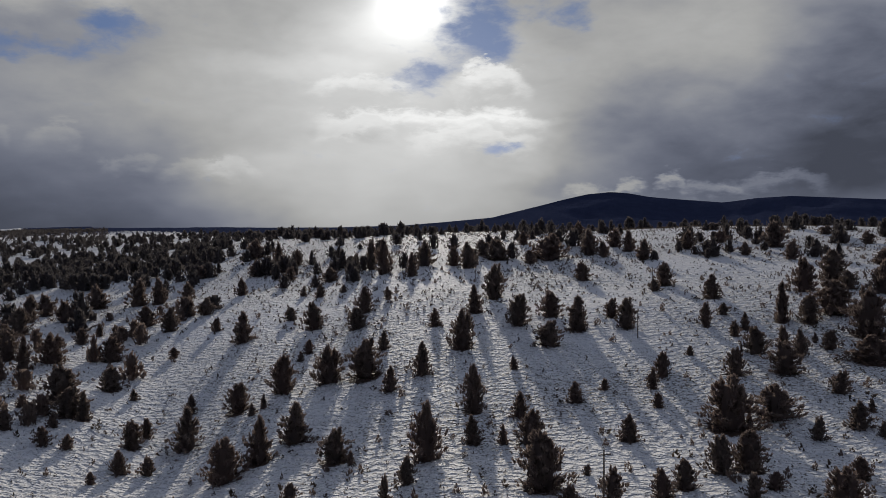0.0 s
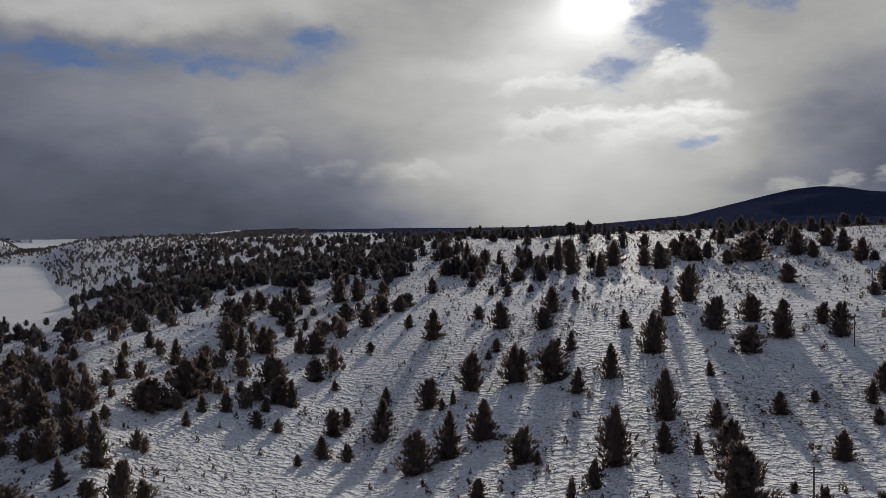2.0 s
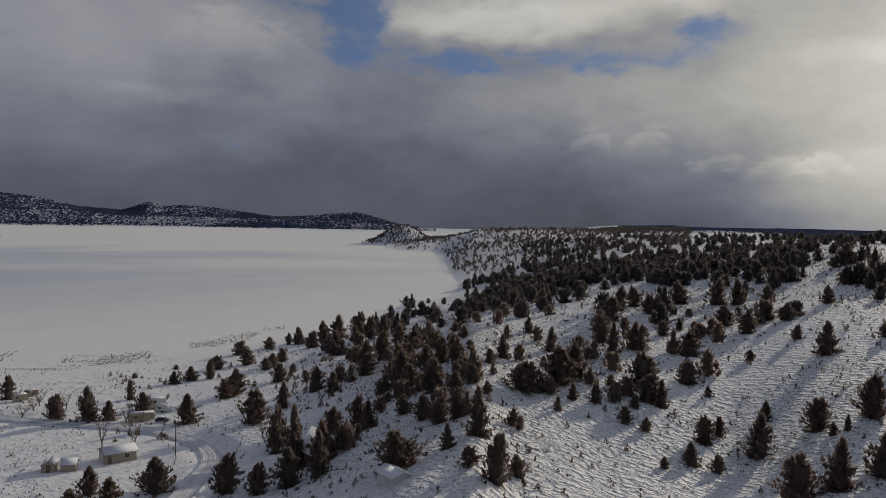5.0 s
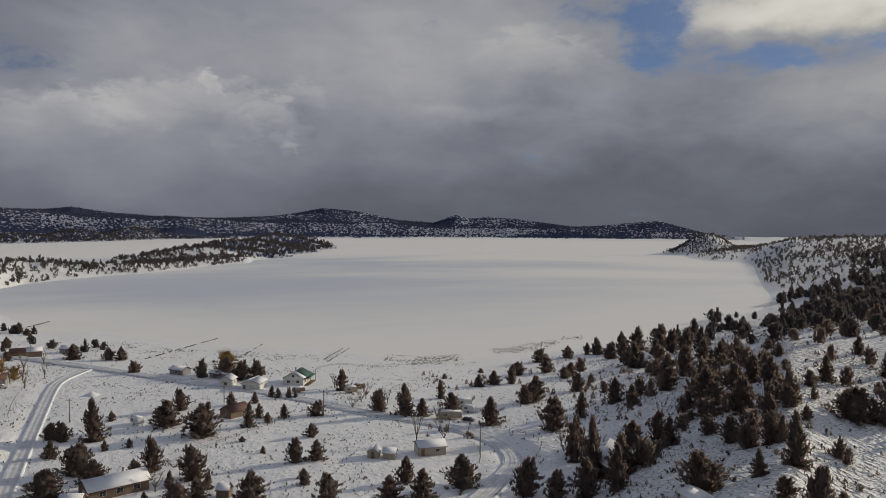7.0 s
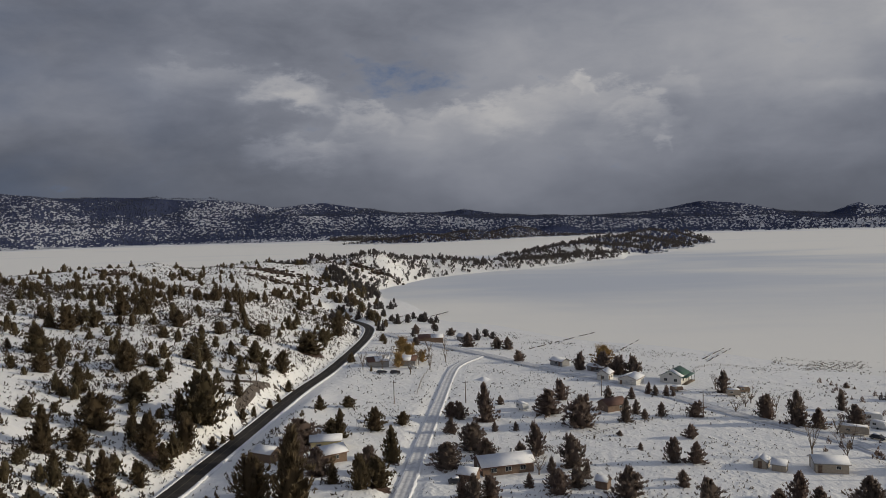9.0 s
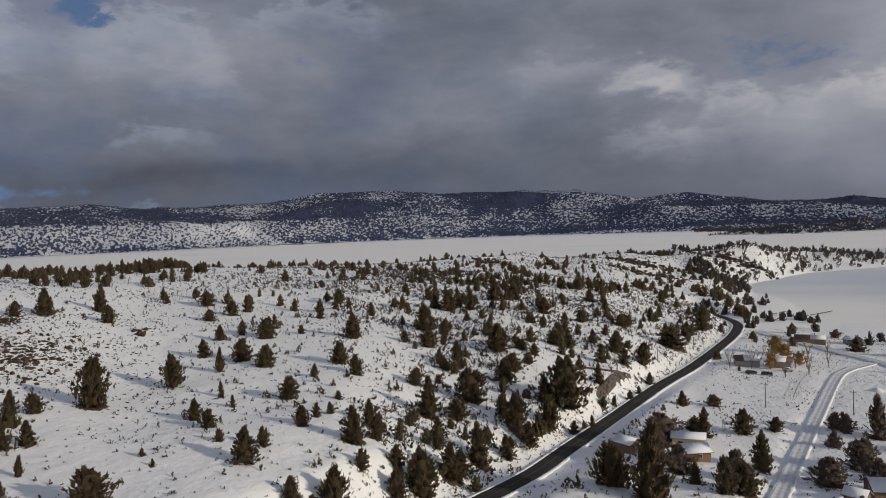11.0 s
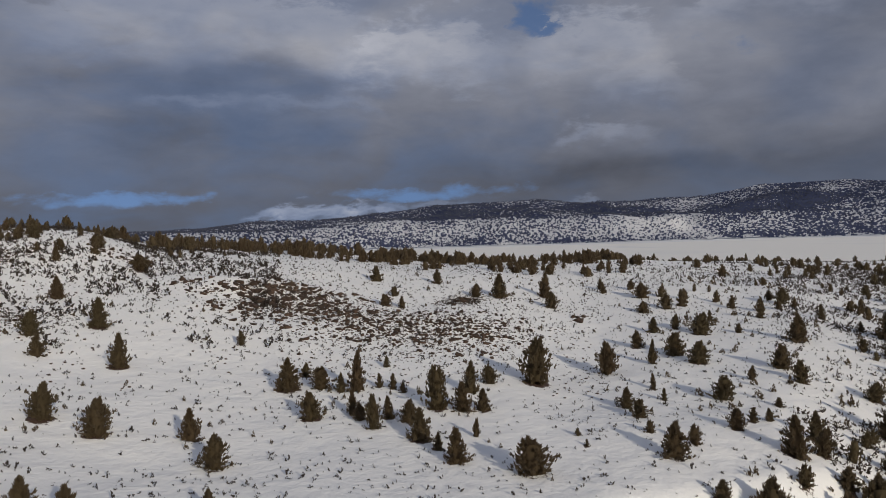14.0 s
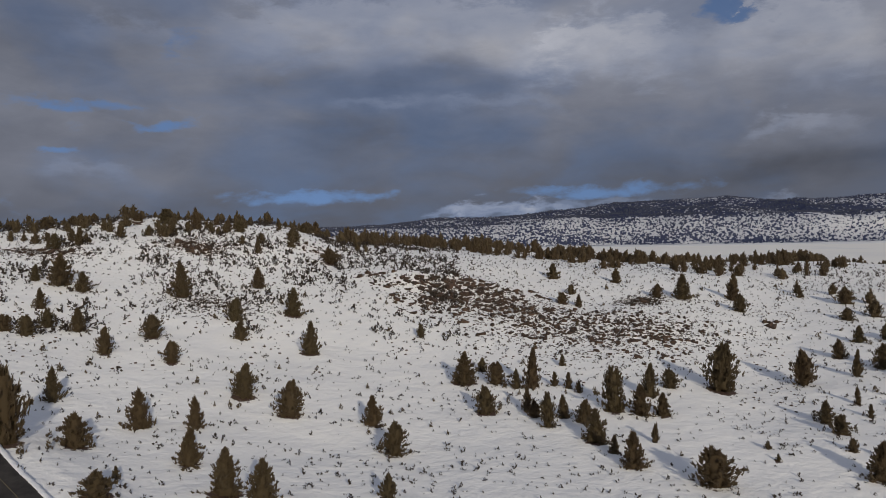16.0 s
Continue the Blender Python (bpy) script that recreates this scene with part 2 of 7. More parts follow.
def densify(line, gap=4.0):
    """A smooth curve through the corners of a line, in even steps."""
    p = np.array(line, dtype=float)
    ends = np.concatenate([[2 * p[0] - p[1]], p, [2 * p[-1] - p[-2]]])
    out = []
    for i in range(1, len(ends) - 2):
        a, b, c, d = ends[i - 1:i + 3]
        n = max(2, int(np.linalg.norm(c - b) / gap))
        for t in np.linspace(0, 1, n, endpoint=False):
            out.append(0.5 * ((2 * b) + (c - a) * t + (2 * a - 5 * b + 4 * c - d) * t * t + (3 * b - a - 3 * c + d) * t ** 3))
    out.append(p[-1])
    return np.array(out)


ROADS = [(densify(HIGHWAY), 4.0, 9.0), (densify(LANE), 2.7, 5.0), (densify(TRACK), 2.4, 4.5)]


def road_bed(x, y, r, z):
    """Lays the ground level under the roads, with soft banks."""
    shape = z.shape
    x, y, r, z = (np.atleast_1d(v).ravel() for v in (x, y, r, z))
    z = z.copy()
    near = np.where(r < 620)[0]
    for line, half, bank in ROADS:
        for s in range(0, len(near), 20000):
            pick = near[s:s + 20000]
            d2 = (x[pick, None] - line[None, :, 0]) ** 2 + (y[pick, None] - line[None, :, 1]) ** 2
            best = d2.argmin(axis=1)
            d = np.sqrt(d2[np.arange(len(pick)), best])
            w = 1 - step(half, half + np.where((half > 3) & (x[pick] > -190), 1.6 * bank, bank), d)
            z[pick] = z[pick] * (1 - w) + (line[best, 2] - 0.4) * w
    return z.reshape(shape)

# ---- lie of the land ----
# bearings run anticlockwise from +y, in degrees; z = 0 is the lake's ice
def station(*nodes):
    """A profile outward from the hovering point: (distance, height) pairs."""
    return np.array(nodes, dtype=float)


SOUTH_HILL = [
    (-90, station((0, 26), (144, 31.6), (320, 50.8), (528, 63.6), (1200, 40), (4900, 60))),
    (-40, station((0, 26), (153, 27.5), (272, 47.9), (442, 67.6), (527, 71.2), (646, 70), (1500, 40), (4900, 60))),
    (-20, station((0, 26), (153, 27.5), (272, 47), (425, 65.8), (527, 70.2), (646, 68.3), (1500, 40), (4900, 60))),
    (0, station((0, 26), (148, 26.3), (264, 43.6), (412, 59.3), (544, 65.5), (693, 63.4), (1500, 40), (4900, 62))),
    (12, station((0, 26), (152, 22), (272, 34.8), (432, 49.2), (608, 60.7), (768, 59.4), (1500, 45), (2400, 57), (4900, 63))),
    (21, station((0, 26), (165, 16), (270, 28), (420, 40), (570, 46), (780, 47.5), (1300, 54), (1900, 59), (4900, 64))),
]
LAKE_SLOPE = [
    (29, station((0, 26), (156, 18), (247, 27.1), (390, 34.9), (546, 36.2), (780, 33.6), (1200, 46), (1700, 56), (2300, 52), (3200, 50), (4900, 62))),
    (35.5, station((0, 26), (140, 20.7), (224, 25.2), (336, 28.6), (504, 23), (700, 18), (900, 21), (1250, 32), (1700, 50), (2000, 55), (2400, -4), (4300, -3), (4900, 35))),
    (39.5, station((0, 26), (125, 25), (200, 27), (300, 28), (420, 19), (600, 8), (800, 1), (1000, 8), (1400, 26), (1800, 43), (2100, 40), (2400, -4), (4300, -3), (4900, 32))),
    (42.5, station((0, 26), (125, 23), (200, 23), (300, 20), (420, 12), (600, 4), (700, -3), (1500, -3), (1750, 2), (2000, 24), (2200, 18), (2400, -4), (4300, -3), (4900, 32))),
    (48, station((0, 26), (110, 20), (180, 17), (260, 13.5), (380, 6), (490, 0), (600, -3), (4300, -3), (4900, 33))),
]
VILLAGE = [
    (54, station((0, 26), (90, 18), (150, 11), (220, 8), (310, 4.5), (395, 1.4), (440, 0), (520, -3), (4300, -3), (4900, 34))),
    (62, station((0, 26), (75, 20), (130, 10), (180, 5.5), (260, 4), (340, 1.6), (372, 0), (450, -3), (4300, -3), (4900, 34))),
    (80, station((0, 26), (70, 20), (130, 8), (190, 5), (300, 4), (400, 2), (440, 0), (520, -3), (4100, -3), (4900, 60))),
    (92, station((0, 26), (80, 20), (140, 8), (200, 5), (320, 4.5), (480, 2), (550, 0), (620, -3), (3800, -3), (4900, 100))),
    (97, station((0, 26), (90, 20), (150, 8.5), (210, 6), (320, 5), (480, 4), (640, 3), (730, 0), (800, -2), (860, -3), (3800, -3), (4900, 120))),
]
NORTH_HILL = [
    (101, station((0, 26), (90, 21), (150, 9.5), (210, 7), (320, 6), (440, 9), (560, 14), (680, 16), (800, 18), (900, 29), (1020, 22), (1150, -3), (3900, -3), (4900, 120))),
    (108, station((0, 26), (90, 20), (150, 11), (205, 8), (255, 11.5), (330, 17), (450, 25), (620, 29), (800, 34), (950, 28), (1150, -3), (4100, -3), (4900, 120))),
    (116, station((0, 26), (90, 21), (150, 13), (190, 10.5), (240, 17), (310, 24.5), (430, 32), (620, 37), (780, 34), (1000, 15), (1200, -3), (4300, -3), (4900, 120))),
    (128, station((0, 26), (80, 23), (130, 20), (200, 25), (290, 31), (400, 38), (520, 43), (700, 39), (1000, 10), (1200, -3), (4000, -3), (4900, 100))),
    (140, station((0, 26), (80, 24), (130, 24), (180, 25.5), (230, 28), (320, 36), (400, 44), (470, 48.5), (560, 47), (800, 25), (1100, -3), (3400, -3), (4900, 100))),
]
ROCK_RIDGE = [
    (151, station((0, 26), (100, 25), (150, 26), (220, 32), (290, 41), (350, 48), (420, 51.5), (520, 50), (900, 15), (1200, -3), (3200, -3), (4900, 80))),
    (165, station((0, 26), (100, 27), (150, 27), (220, 34), (280, 46), (310, 52.5), (360, 58), (430, 62), (520, 61), (900, 20), (1300, -3), (3000, -3), (4900, 60))),
    (172, station((0, 26), (100, 28), (150, 28.5), (220, 37), (290, 52), (340, 61), (380, 65), (440, 66.5), (520, 65), (900, 25), (1300, -3), (4900, 50))),
    (178, station((0, 26), (110, 30), (150, 30), (220, 40), (290, 55), (340, 69), (390, 77), (450, 78), (900, 30), (1300, 5), (4900, 40))),
    (186, station((0, 26), (110, 31), (155, 33), (220, 43), (290, 58), (350, 74), (395, 80.3), (460, 81), (900, 40), (4900, 50))),
    (195, station((0, 26), (115, 33.5), (160, 36), (220, 44), (290, 57), (350, 71), (395, 77), (460, 77), (900, 40), (4900, 50))),
    (230, station((0, 26), (120, 36), (250, 58), (390, 72), (600, 66), (4900, 50))),
    (270, station((0, 26), (144, 31.6), (320, 50.8), (528, 63.6), (700, 60), (1200, 40), (4900, 60))),
]
STATIONS = SOUTH_HILL + LAKE_SLOPE + VILLAGE + NORTH_HILL + ROCK_RIDGE
R_FINE = np.concatenate([np.arange(0, 1400, 10.0), np.arange(1400, 4951, 50.0)])


def smooth_profile(nodes):
    z = np.interp(R_FINE, nodes[:, 0], nodes[:, 1])
    for _ in range(2):
        wide = np.interp(np.concatenate([R_FINE * 0.93, R_FINE * 1.07]), R_FINE, z)
        z = 0.5 * z + 0.25 * (wide[:len(z)] + wide[len(z):])
    return z


STATION_AZ = np.array([s[0] for s in STATIONS], dtype=float)
STATION_Z = np.array([smooth_profile(s[1]) for s in STATIONS])
LATTICE = np.random.RandomState(7).rand(256, 256)


def value_noise(x, y):
    xi, yi = np.floor(x).astype(int), np.floor(y).astype(int)
    fx, fy = x - xi, y - yi
    fx, fy = fx * fx * (3 - 2 * fx), fy * fy * (3 - 2 * fy)
    a, b = LATTICE[xi % 256, yi % 256], LATTICE[(xi + 1) % 256, yi % 256]
    c, d = LATTICE[xi % 256, (yi + 1) % 256], LATTICE[(xi + 1) % 256, (yi + 1) % 256]
    return (a + (b - a) * fx) * (1 - fy) + (c + (d - c) * fx) * fy - 0.5


def fbm(x, y, size, octaves=4):
    total, amp = 0, 1.0
    for k in range(octaves):
        total = total + amp * value_noise(x / size + 17.3 * k, y / size - 9.1 * k)
        size, amp = size / 2, amp / 2
    return total


def step(a, b, v):
    s = np.clip((v - a) / (b - a), 0, 1)
    return s * s * (3 - 2 * s)


def bump(x, y, az, r, wide, deep, high, turn=0):
    """A hill at a bearing and distance; wide runs across the line of sight, turned by turn degrees."""
    a = math.radians(az)
    px, py = -math.sin(a) * r, math.cos(a) * r
    a += math.radians(turn)
    u = (x - px) * math.cos(a) + (y - py) * math.sin(a)
    v = -(x - px) * math.sin(a) + (y - py) * math.cos(a)
    return high * np.exp(-(u / wide) ** 2 - (v / deep) ** 2)


# crest of the far mountains: bearing, degrees above level
CREST_SOUTH = station((-60, 1.2), (-40, 1.6), (-30.2, 1.79), (-27.5, 1.95), (-24.8, 2.11), (-22.6, 1.99), (-20.4, 1.7), (-17.3, 1.97), (-15.3, 2.16), (-13.7, 2.47), (-12.5, 2.56), (-10.8, 2.41), (-9.2, 2.04), (-7.1, 1.5), (-3.7, 0.65),
                      (0, 0.3), (3, 0.05), (8, -0.1), (25, -0.15), (30, -0.6))
CREST_WEST = station((42, -0.7), (45, -0.6), (46.5, -0.1), (48.5, 0.5), (52.7, 0.1), (54.9, 0.0), (57.5, 0.42), (59.3, 0.63), (61.3, 0.72), (62.6, 0.6), (63.6, 0.9), (65.3, 0.25), (68, 0.42), (70.9, 1.12), (73.5, 1.35), (76.6, 0.75), (80.5, 0.46), (84.8, 0.46),
                     (88, 0.78), (90.8, 1.19), (92.7, 0.98), (95.4, 0.95), (98.8, 1.48), (101.4, 1.95), (104.8, 1.65), (107, 1.98))
CREST_NORTH = station((109.5, 2.25), (111.2, 2.2), (114.4, 2.5), (116.5, 2.55), (119, 2.4), (123.2, 2.85), (128.8, 2.8), (132.5, 2.05), (135.6, 2.1), (138.7, 1.75), (142, 1.78), (144.8, 2.2), (149.7, 2.1), (152, 2.0), (156.2, 1.4), (160.9, 0.98),
                      (165.2, 1.02), (168.7, 0.65), (173, 0.4), (180, 0.1), (200, -0.5))
CREST = np.concatenate([CREST_SOUTH, CREST_WEST, CREST_NORTH])
# where the far shore rises from the lake: bearing, distance; and the brow of its first scarp: bearing, degrees above level
FAR_SHORE = station((-60, 3200), (5, 3600), (30, 4400), (70, 4300), (84, 4100), (97, 4150), (112, 4200), (128, 3850), (142, 3450), (165, 3100), (200, 2800))
SCARP = station((-60, -0.3), (30, -0.6), (46, -0.5), (52, -0.35), (60, -0.2), (68, -0.05), (76, 0.05), (86, 0.12), (95, 0.28), (102, 0.38), (112, 0.55), (125, 0.65), (140, 0.75), (150, 0.75), (160, 0.45), (170, 0.1), (200, -0.6))


# neck of the peninsula: bearing, near shore, ridge, far shore, height of the ridge
PENINSULA = np.array([(78, 1420, 1560, 1640, 8), (82, 1300, 1430, 1540, 10), (85, 1183, 1290, 1380, 9), (87.5, 1120, 1215, 1300, 11), (90, 1066, 1165, 1270, 14), (93.6, 1000, 1120, 1250, 20), (96.7, 859, 1010, 1180, 29), (99, 780, 960, 1150, 31), (104, 700, 930, 1150, 31.0)])


def height(x, y):
    """Ground height, for arrays of x and y."""
    x, y = np.asarray(x, dtype=float), np.asarray(y, dtype=float)
    r = np.hypot(x, y)
    az = (np.degrees(np.arctan2(-x, y)) + 90) % 360 - 90
    k = np.clip(np.searchsorted(STATION_AZ, az) - 1, 0, len(STATION_AZ) - 2)
    w = np.clip((az - STATION_AZ[k]) / (STATION_AZ[k + 1] - STATION_AZ[k]), 0, 1)
    w = 0.5 * w + 0.5 * w * w * (3 - 2 * w)
    p = np.interp(r, R_FINE, np.arange(len(R_FINE), dtype=float))
    i = np.minimum(p.astype(int), len(R_FINE) - 2)
    f = p - i
    z0 = STATION_Z[k, i] * (1 - f) + STATION_Z[k, i + 1] * f
    z1 = STATION_Z[k + 1, i] * (1 - f) + STATION_Z[k + 1, i + 1] * f
    z = z0 * (1 - w) + z1 * w
    land = step(-1.0, 6.0, z)
    z = z + land * fbm(x, y, 60, 4) * 2.2 * step(30, 200, r) * (1 - 0.6 * step(14, 6, z))
    z = z + land * fbm(x + 300, y, 300, 3) * 8 * step(700, 1400, r)
    # headland dome, spits and islets in the lake
    for args in ((45.2, 2130, 72, 110, 55), (46.6, 1870, 110, 9, 5.5, 4), (48.2, 1900, 30, 12, 4.2)):
        z = np.maximum(z, bump(x, y, *args) - 3 + (0.8 * fbm(x, y, 40, 3) if args[4] > 9 else 0))
    spit = np.full(z.shape, -9.0) + 0 * z
    for args in ((82, 1640, 170, 95, 26, 45), (79.4, 1940, 190, 100, 37, 55), (77, 2260, 190, 95, 43, 62), (75.3, 2520, 120, 70, 40, 66), (97.2, 3090, 150, 60, 20, 20), (94, 3200, 190, 90, 34, 40), (90.6, 3480, 240, 110, 42, 55), (87, 3880, 260, 120, 50, 60), (83.5, 4200, 240, 110, 54, 62)):
        spit = np.maximum(spit, bump(x, y, *args))
    z = np.maximum(z, spit * (1 + 0.25 * fbm(x, y, 120, 4)) - 3.5)
    shore, top, back, high = (np.interp(az, PENINSULA[:, 0], PENINSULA[:, k]) for k in (1, 2, 3, 4))
    wave = 1 + 0.035 * fbm(x, y, 90, 3)
    neck = np.minimum((r * wave - shore) / (top - shore), (back - r) / (back - top))
    neck = high * np.clip(neck, -0.3, 1) * (1 + 0.35 * fbm(x, y, 70, 3)) - 0.4
    z = np.maximum(z, np.where((az > 79) & (az < 102.5), neck, -9))
    # rocky knolls where the peninsula leaves the shore
    for args in ((101, 880, 40, 45, 5), (105.5, 850, 35, 45, 5), (113.8, 760, 35, 40, 6), (117.5, 700, 30, 30, 4), (98, 930, 36, 50, 5)):
        z = z + bump(x, y, *args) * (1 + 0.5 * fbm(x, y, 30, 3))
    z = z + bump(x, y, 166.5, 300, 22, 12, 3.5) * (1 + 0.6 * fbm(x, y, 8, 3))
    # far mountains: a scarp above the shore, a bench, and the range behind it cut by spurs
    crest = CAM_Z + 4870 * np.tan(np.radians(np.interp(az, CREST[:, 0], CREST[:, 1])))
    start = np.interp(az, FAR_SHORE[:, 0], FAR_SHORE[:, 1]) + 60 * fbm(x, y, 260, 3)
    u = np.clip((r - start) / (4870 - start), 0, 1.1)
    brow = CAM_Z + (start + 240) * np.tan(np.radians(np.interp(az, SCARP[:, 0], SCARP[:, 1])))
    brow = np.clip(np.minimum(brow, 0.8 * crest), 4, None) * (1 + 0.35 * fbm(x - 70, y, 330, 3))
    scarp = brow * step(-20, 250, r - start)
    v = np.clip((r - start - 260) / (4870 - start - 260), 0, 1.05)
    spur = 1 - 2 * np.abs(fbm(x, y, 420, 4))
    rise = np.where(az < 25, crest * u ** 1.6, scarp + (crest - brow) * v ** 1.25)
    rough = (fbm(x, y, 600, 4) * 45 + (spur - 0.6) * 35 + fbm(x + 90, y - 50, 220, 2) * 8) * step(0.02, 0.4, v) * step(1.0, 0.86, v) * np.clip((crest - 70) / 160, 0.03, 1)
    z = np.where(u > 0, np.maximum(z * (1 - u), 0) + np.maximum(rise + rough, -3 + 4 * step(0, 0.02, u)), z)
    return road_bed(x, y, r, z)

# ---- materials ----
def material(name, build):
    mat = bpy.data.materials.new(name)
    mat.use_nodes = True
    m = Nodes(mat.node_tree)
    shader = m.add("ShaderNodeBsdfPrincipled")
    m.put(m.add("ShaderNodeOutputMaterial").inputs[0], shader.outputs[0])
    build(m, shader)
    return mat


def bumped(m, shader, value, strength, distance):
    node = m.add("ShaderNodeBump")
    m.put(node.inputs["Strength"], strength)
    m.put(node.inputs["Distance"], distance)
    m.put(node.inputs["Height"], value)
    m.put(shader.inputs["Normal"], node.outputs[0])


def place(m):
    return m.add("ShaderNodeNewGeometry").outputs["Position"]


def any_one(m):
    return m.add("ShaderNodeObjectInfo").outputs["Random"]


def snow_ground(m, s):
    at = place(m)
    cover = m.add("ShaderNodeAttribute", attribute_name="cover").outputs["Fac"]
    scrub = m.add("ShaderNodeAttribute", attribute_name="scrub").outputs["Fac"]
    hummock = m.noise(m.vmath("MULTIPLY", at, (0.9, 1.0, 0.5)), 0.62, 2, 0.5)
    drift = m.math("ADD", m.math("MULTIPLY", m.ramp(hummock, 0.36, 0.72), 0.75), m.math("MULTIPLY", m.noise(at, 2.6, 3, 0.6), 0.14))
    crust = m.noise(at, 0.16, 4, 0.6)
    snow = m.mix(m.ramp(crust, 0.3, 0.7), (0.87, 0.867, 0.865), (0.905, 0.895, 0.88))
    stubble = m.noise(m.vmath("MULTIPLY", at, (1, 1, 0.4)), 1.5, 3, 0.7)
    tufts = m.ramp(m.math("ADD", stubble, m.math("MULTIPLY", m.math("SUBTRACT", scrub, 0.5), 0.16)), 0.61, 0.66)
    ground = m.mix(m.noise(at, 3, 2), (0.10, 0.085, 0.06), (0.2, 0.16, 0.11))
    lumpy = m.add("ShaderNodeAttribute", attribute_name="lumpy").outputs["Fac"]
    col = m.mix(m.math("MULTIPLY", m.math("MULTIPLY", tufts, lumpy), m.ramp(scrub, 0.02, 0.3)), snow, ground)
    # bare litter round the feet of trees
    bare = m.add("ShaderNodeAttribute", attribute_name="bare").outputs["Fac"]
    melted = m.ramp(m.math("ADD", bare, m.math("MULTIPLY", m.math("SUBTRACT", m.noise(at, 1.1, 4, 0.7), 0.5), 1.3)), 0.45, 0.62)
    col = m.mix(m.math("MULTIPLY", melted, m.ramp(bare, 0.02, 0.2)), col, m.mix(m.noise(at, 3, 3), (0.055, 0.035, 0.026), (0.12, 0.075, 0.055)))
    # far woods, too distant to tell the trees apart
    split = m.add("ShaderNodeSeparateXYZ")
    m.put(split.inputs[0], at)
    slope = m.add("ShaderNodeCombineXYZ")
    m.put(slope.inputs[0], m.math("MULTIPLY", m.math("ARCTAN2", split.outputs[0], m.math("MULTIPLY", split.outputs[1], -1.0)), 4300.0))
    m.put(slope.inputs[1], m.math("MULTIPLY", split.outputs[2], 1.6))
    m.put(slope.inputs[2], m.math("MULTIPLY", m.vmath("LENGTH", at), 0.12))
    stand = m.noise(slope.outputs[0], 0.075, 2, 0.6)
    swathe = m.noise(m.vmath("MULTIPLY", slope.outputs[0], (1, 1.4, 1)), 0.0045, 7, 0.66)
    need = m.math("ADD", m.math("SUBTRACT", cover, 0.10), m.math("MULTIPLY", m.math("SUBTRACT", swathe, 0.5), 1.1))
    wood = m.ramp(m.math("SUBTRACT", need, m.ramp(stand, 0.28, 0.72)), -0.10, 0.10)
    # needle colour mixed with the blue of distance haze
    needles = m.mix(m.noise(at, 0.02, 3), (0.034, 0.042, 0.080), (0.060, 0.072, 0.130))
    # haze and cloud shade painted as dull blue over snow between far trees
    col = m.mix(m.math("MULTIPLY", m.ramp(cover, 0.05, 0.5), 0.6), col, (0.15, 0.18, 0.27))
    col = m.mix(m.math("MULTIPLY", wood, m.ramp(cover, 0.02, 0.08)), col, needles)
    m.put(s.inputs["Base Color"], col)
    m.put(s.inputs["Roughness"], 0.7)
    m.put(s.inputs["Specular IOR Level"], m.math("MULTIPLY", m.math("SUBTRACT", 1.0, wood), 0.25))
    rough = m.add("ShaderNodeAttribute", attribute_name="lumpy").outputs["Fac"]
    lumps = m.math("MULTIPLY", drift, m.math("MULTIPLY", rough, m.ramp(scrub, 0.0, 0.6, 0.8, 1.6)))
    folds = m.math("MULTIPLY", m.noise(m.vmath("MULTIPLY", slope.outputs[0], (1, 0.7, 0.5)), 0.006, 5, 0.6), m.ramp(cover, 0.05, 0.3, 0.0, 50.0))
    bumped(m, s, m.math("ADD", folds, m.math("ADD", lumps, m.math("MULTIPLY", crust, 0.8))), 1.0, 0.75)


def lake_snow(m, s):
    at = place(m)
    swirl = m.noise(m.vmath("MULTIPLY", at, (1.0, 0.6, 1.0)), 0.0028, 5, 0.5, 0.5)
    fine = m.noise(m.vmath("MULTIPLY", at, (1.0, 0.3, 1.0)), 0.03, 4, 0.6)
    # bluish cloud shade painted in the middle, clean cream snow towards the village shore
    cloud_shade = m.ramp(m.vmath("LENGTH", m.vmath("MULTIPLY", m.vmath("SUBTRACT", at, (-1150, 120, 0)), (1.0, 0.75, 1.0))), 250.0, 800.0, 0.34, 0.0)
    thin = m.math("ADD", m.math("ADD", swirl, m.math("MULTIPLY", fine, 0.12)), cloud_shade)
    col = m.mix(m.ramp(thin, 0.60, 1.05), (0.96, 0.935, 0.88), (0.62, 0.66, 0.73))
    m.put(s.inputs["Base Color"], col)
    m.put(s.inputs["Roughness"], 0.7)
    bumped(m, s, m.noise(m.vmath("MULTIPLY", at, (0.6, 1.2, 1)), 0.25, 4, 0.6), 0.3, 0.2)


def plain(colour_a, colour_b, scale, rough=0.8, bump_by=0.02, vary=0.0, metal=0.0):
    def build(m, s):
        at = m.add("ShaderNodeTexCoord").outputs["Object"]
        col = m.mix(m.ramp(m.noise(at, scale, 5, 0.65), 0.3, 0.7), colour_a, colour_b)
        if vary:
            col = m.mix(m.math("MULTIPLY", any_one(m), vary), col, (0.4 * colour_a[0], 0.4 * colour_a[1], 0.4 * colour_a[2]))
        m.put(s.inputs["Base Color"], col)
        m.put(s.inputs["Roughness"], rough)
        m.put(s.inputs["Metallic"], metal)
        if bump_by:
            bumped(m, s, m.noise(at, scale * 4, 4, 0.6), 0.6, bump_by)
    return build


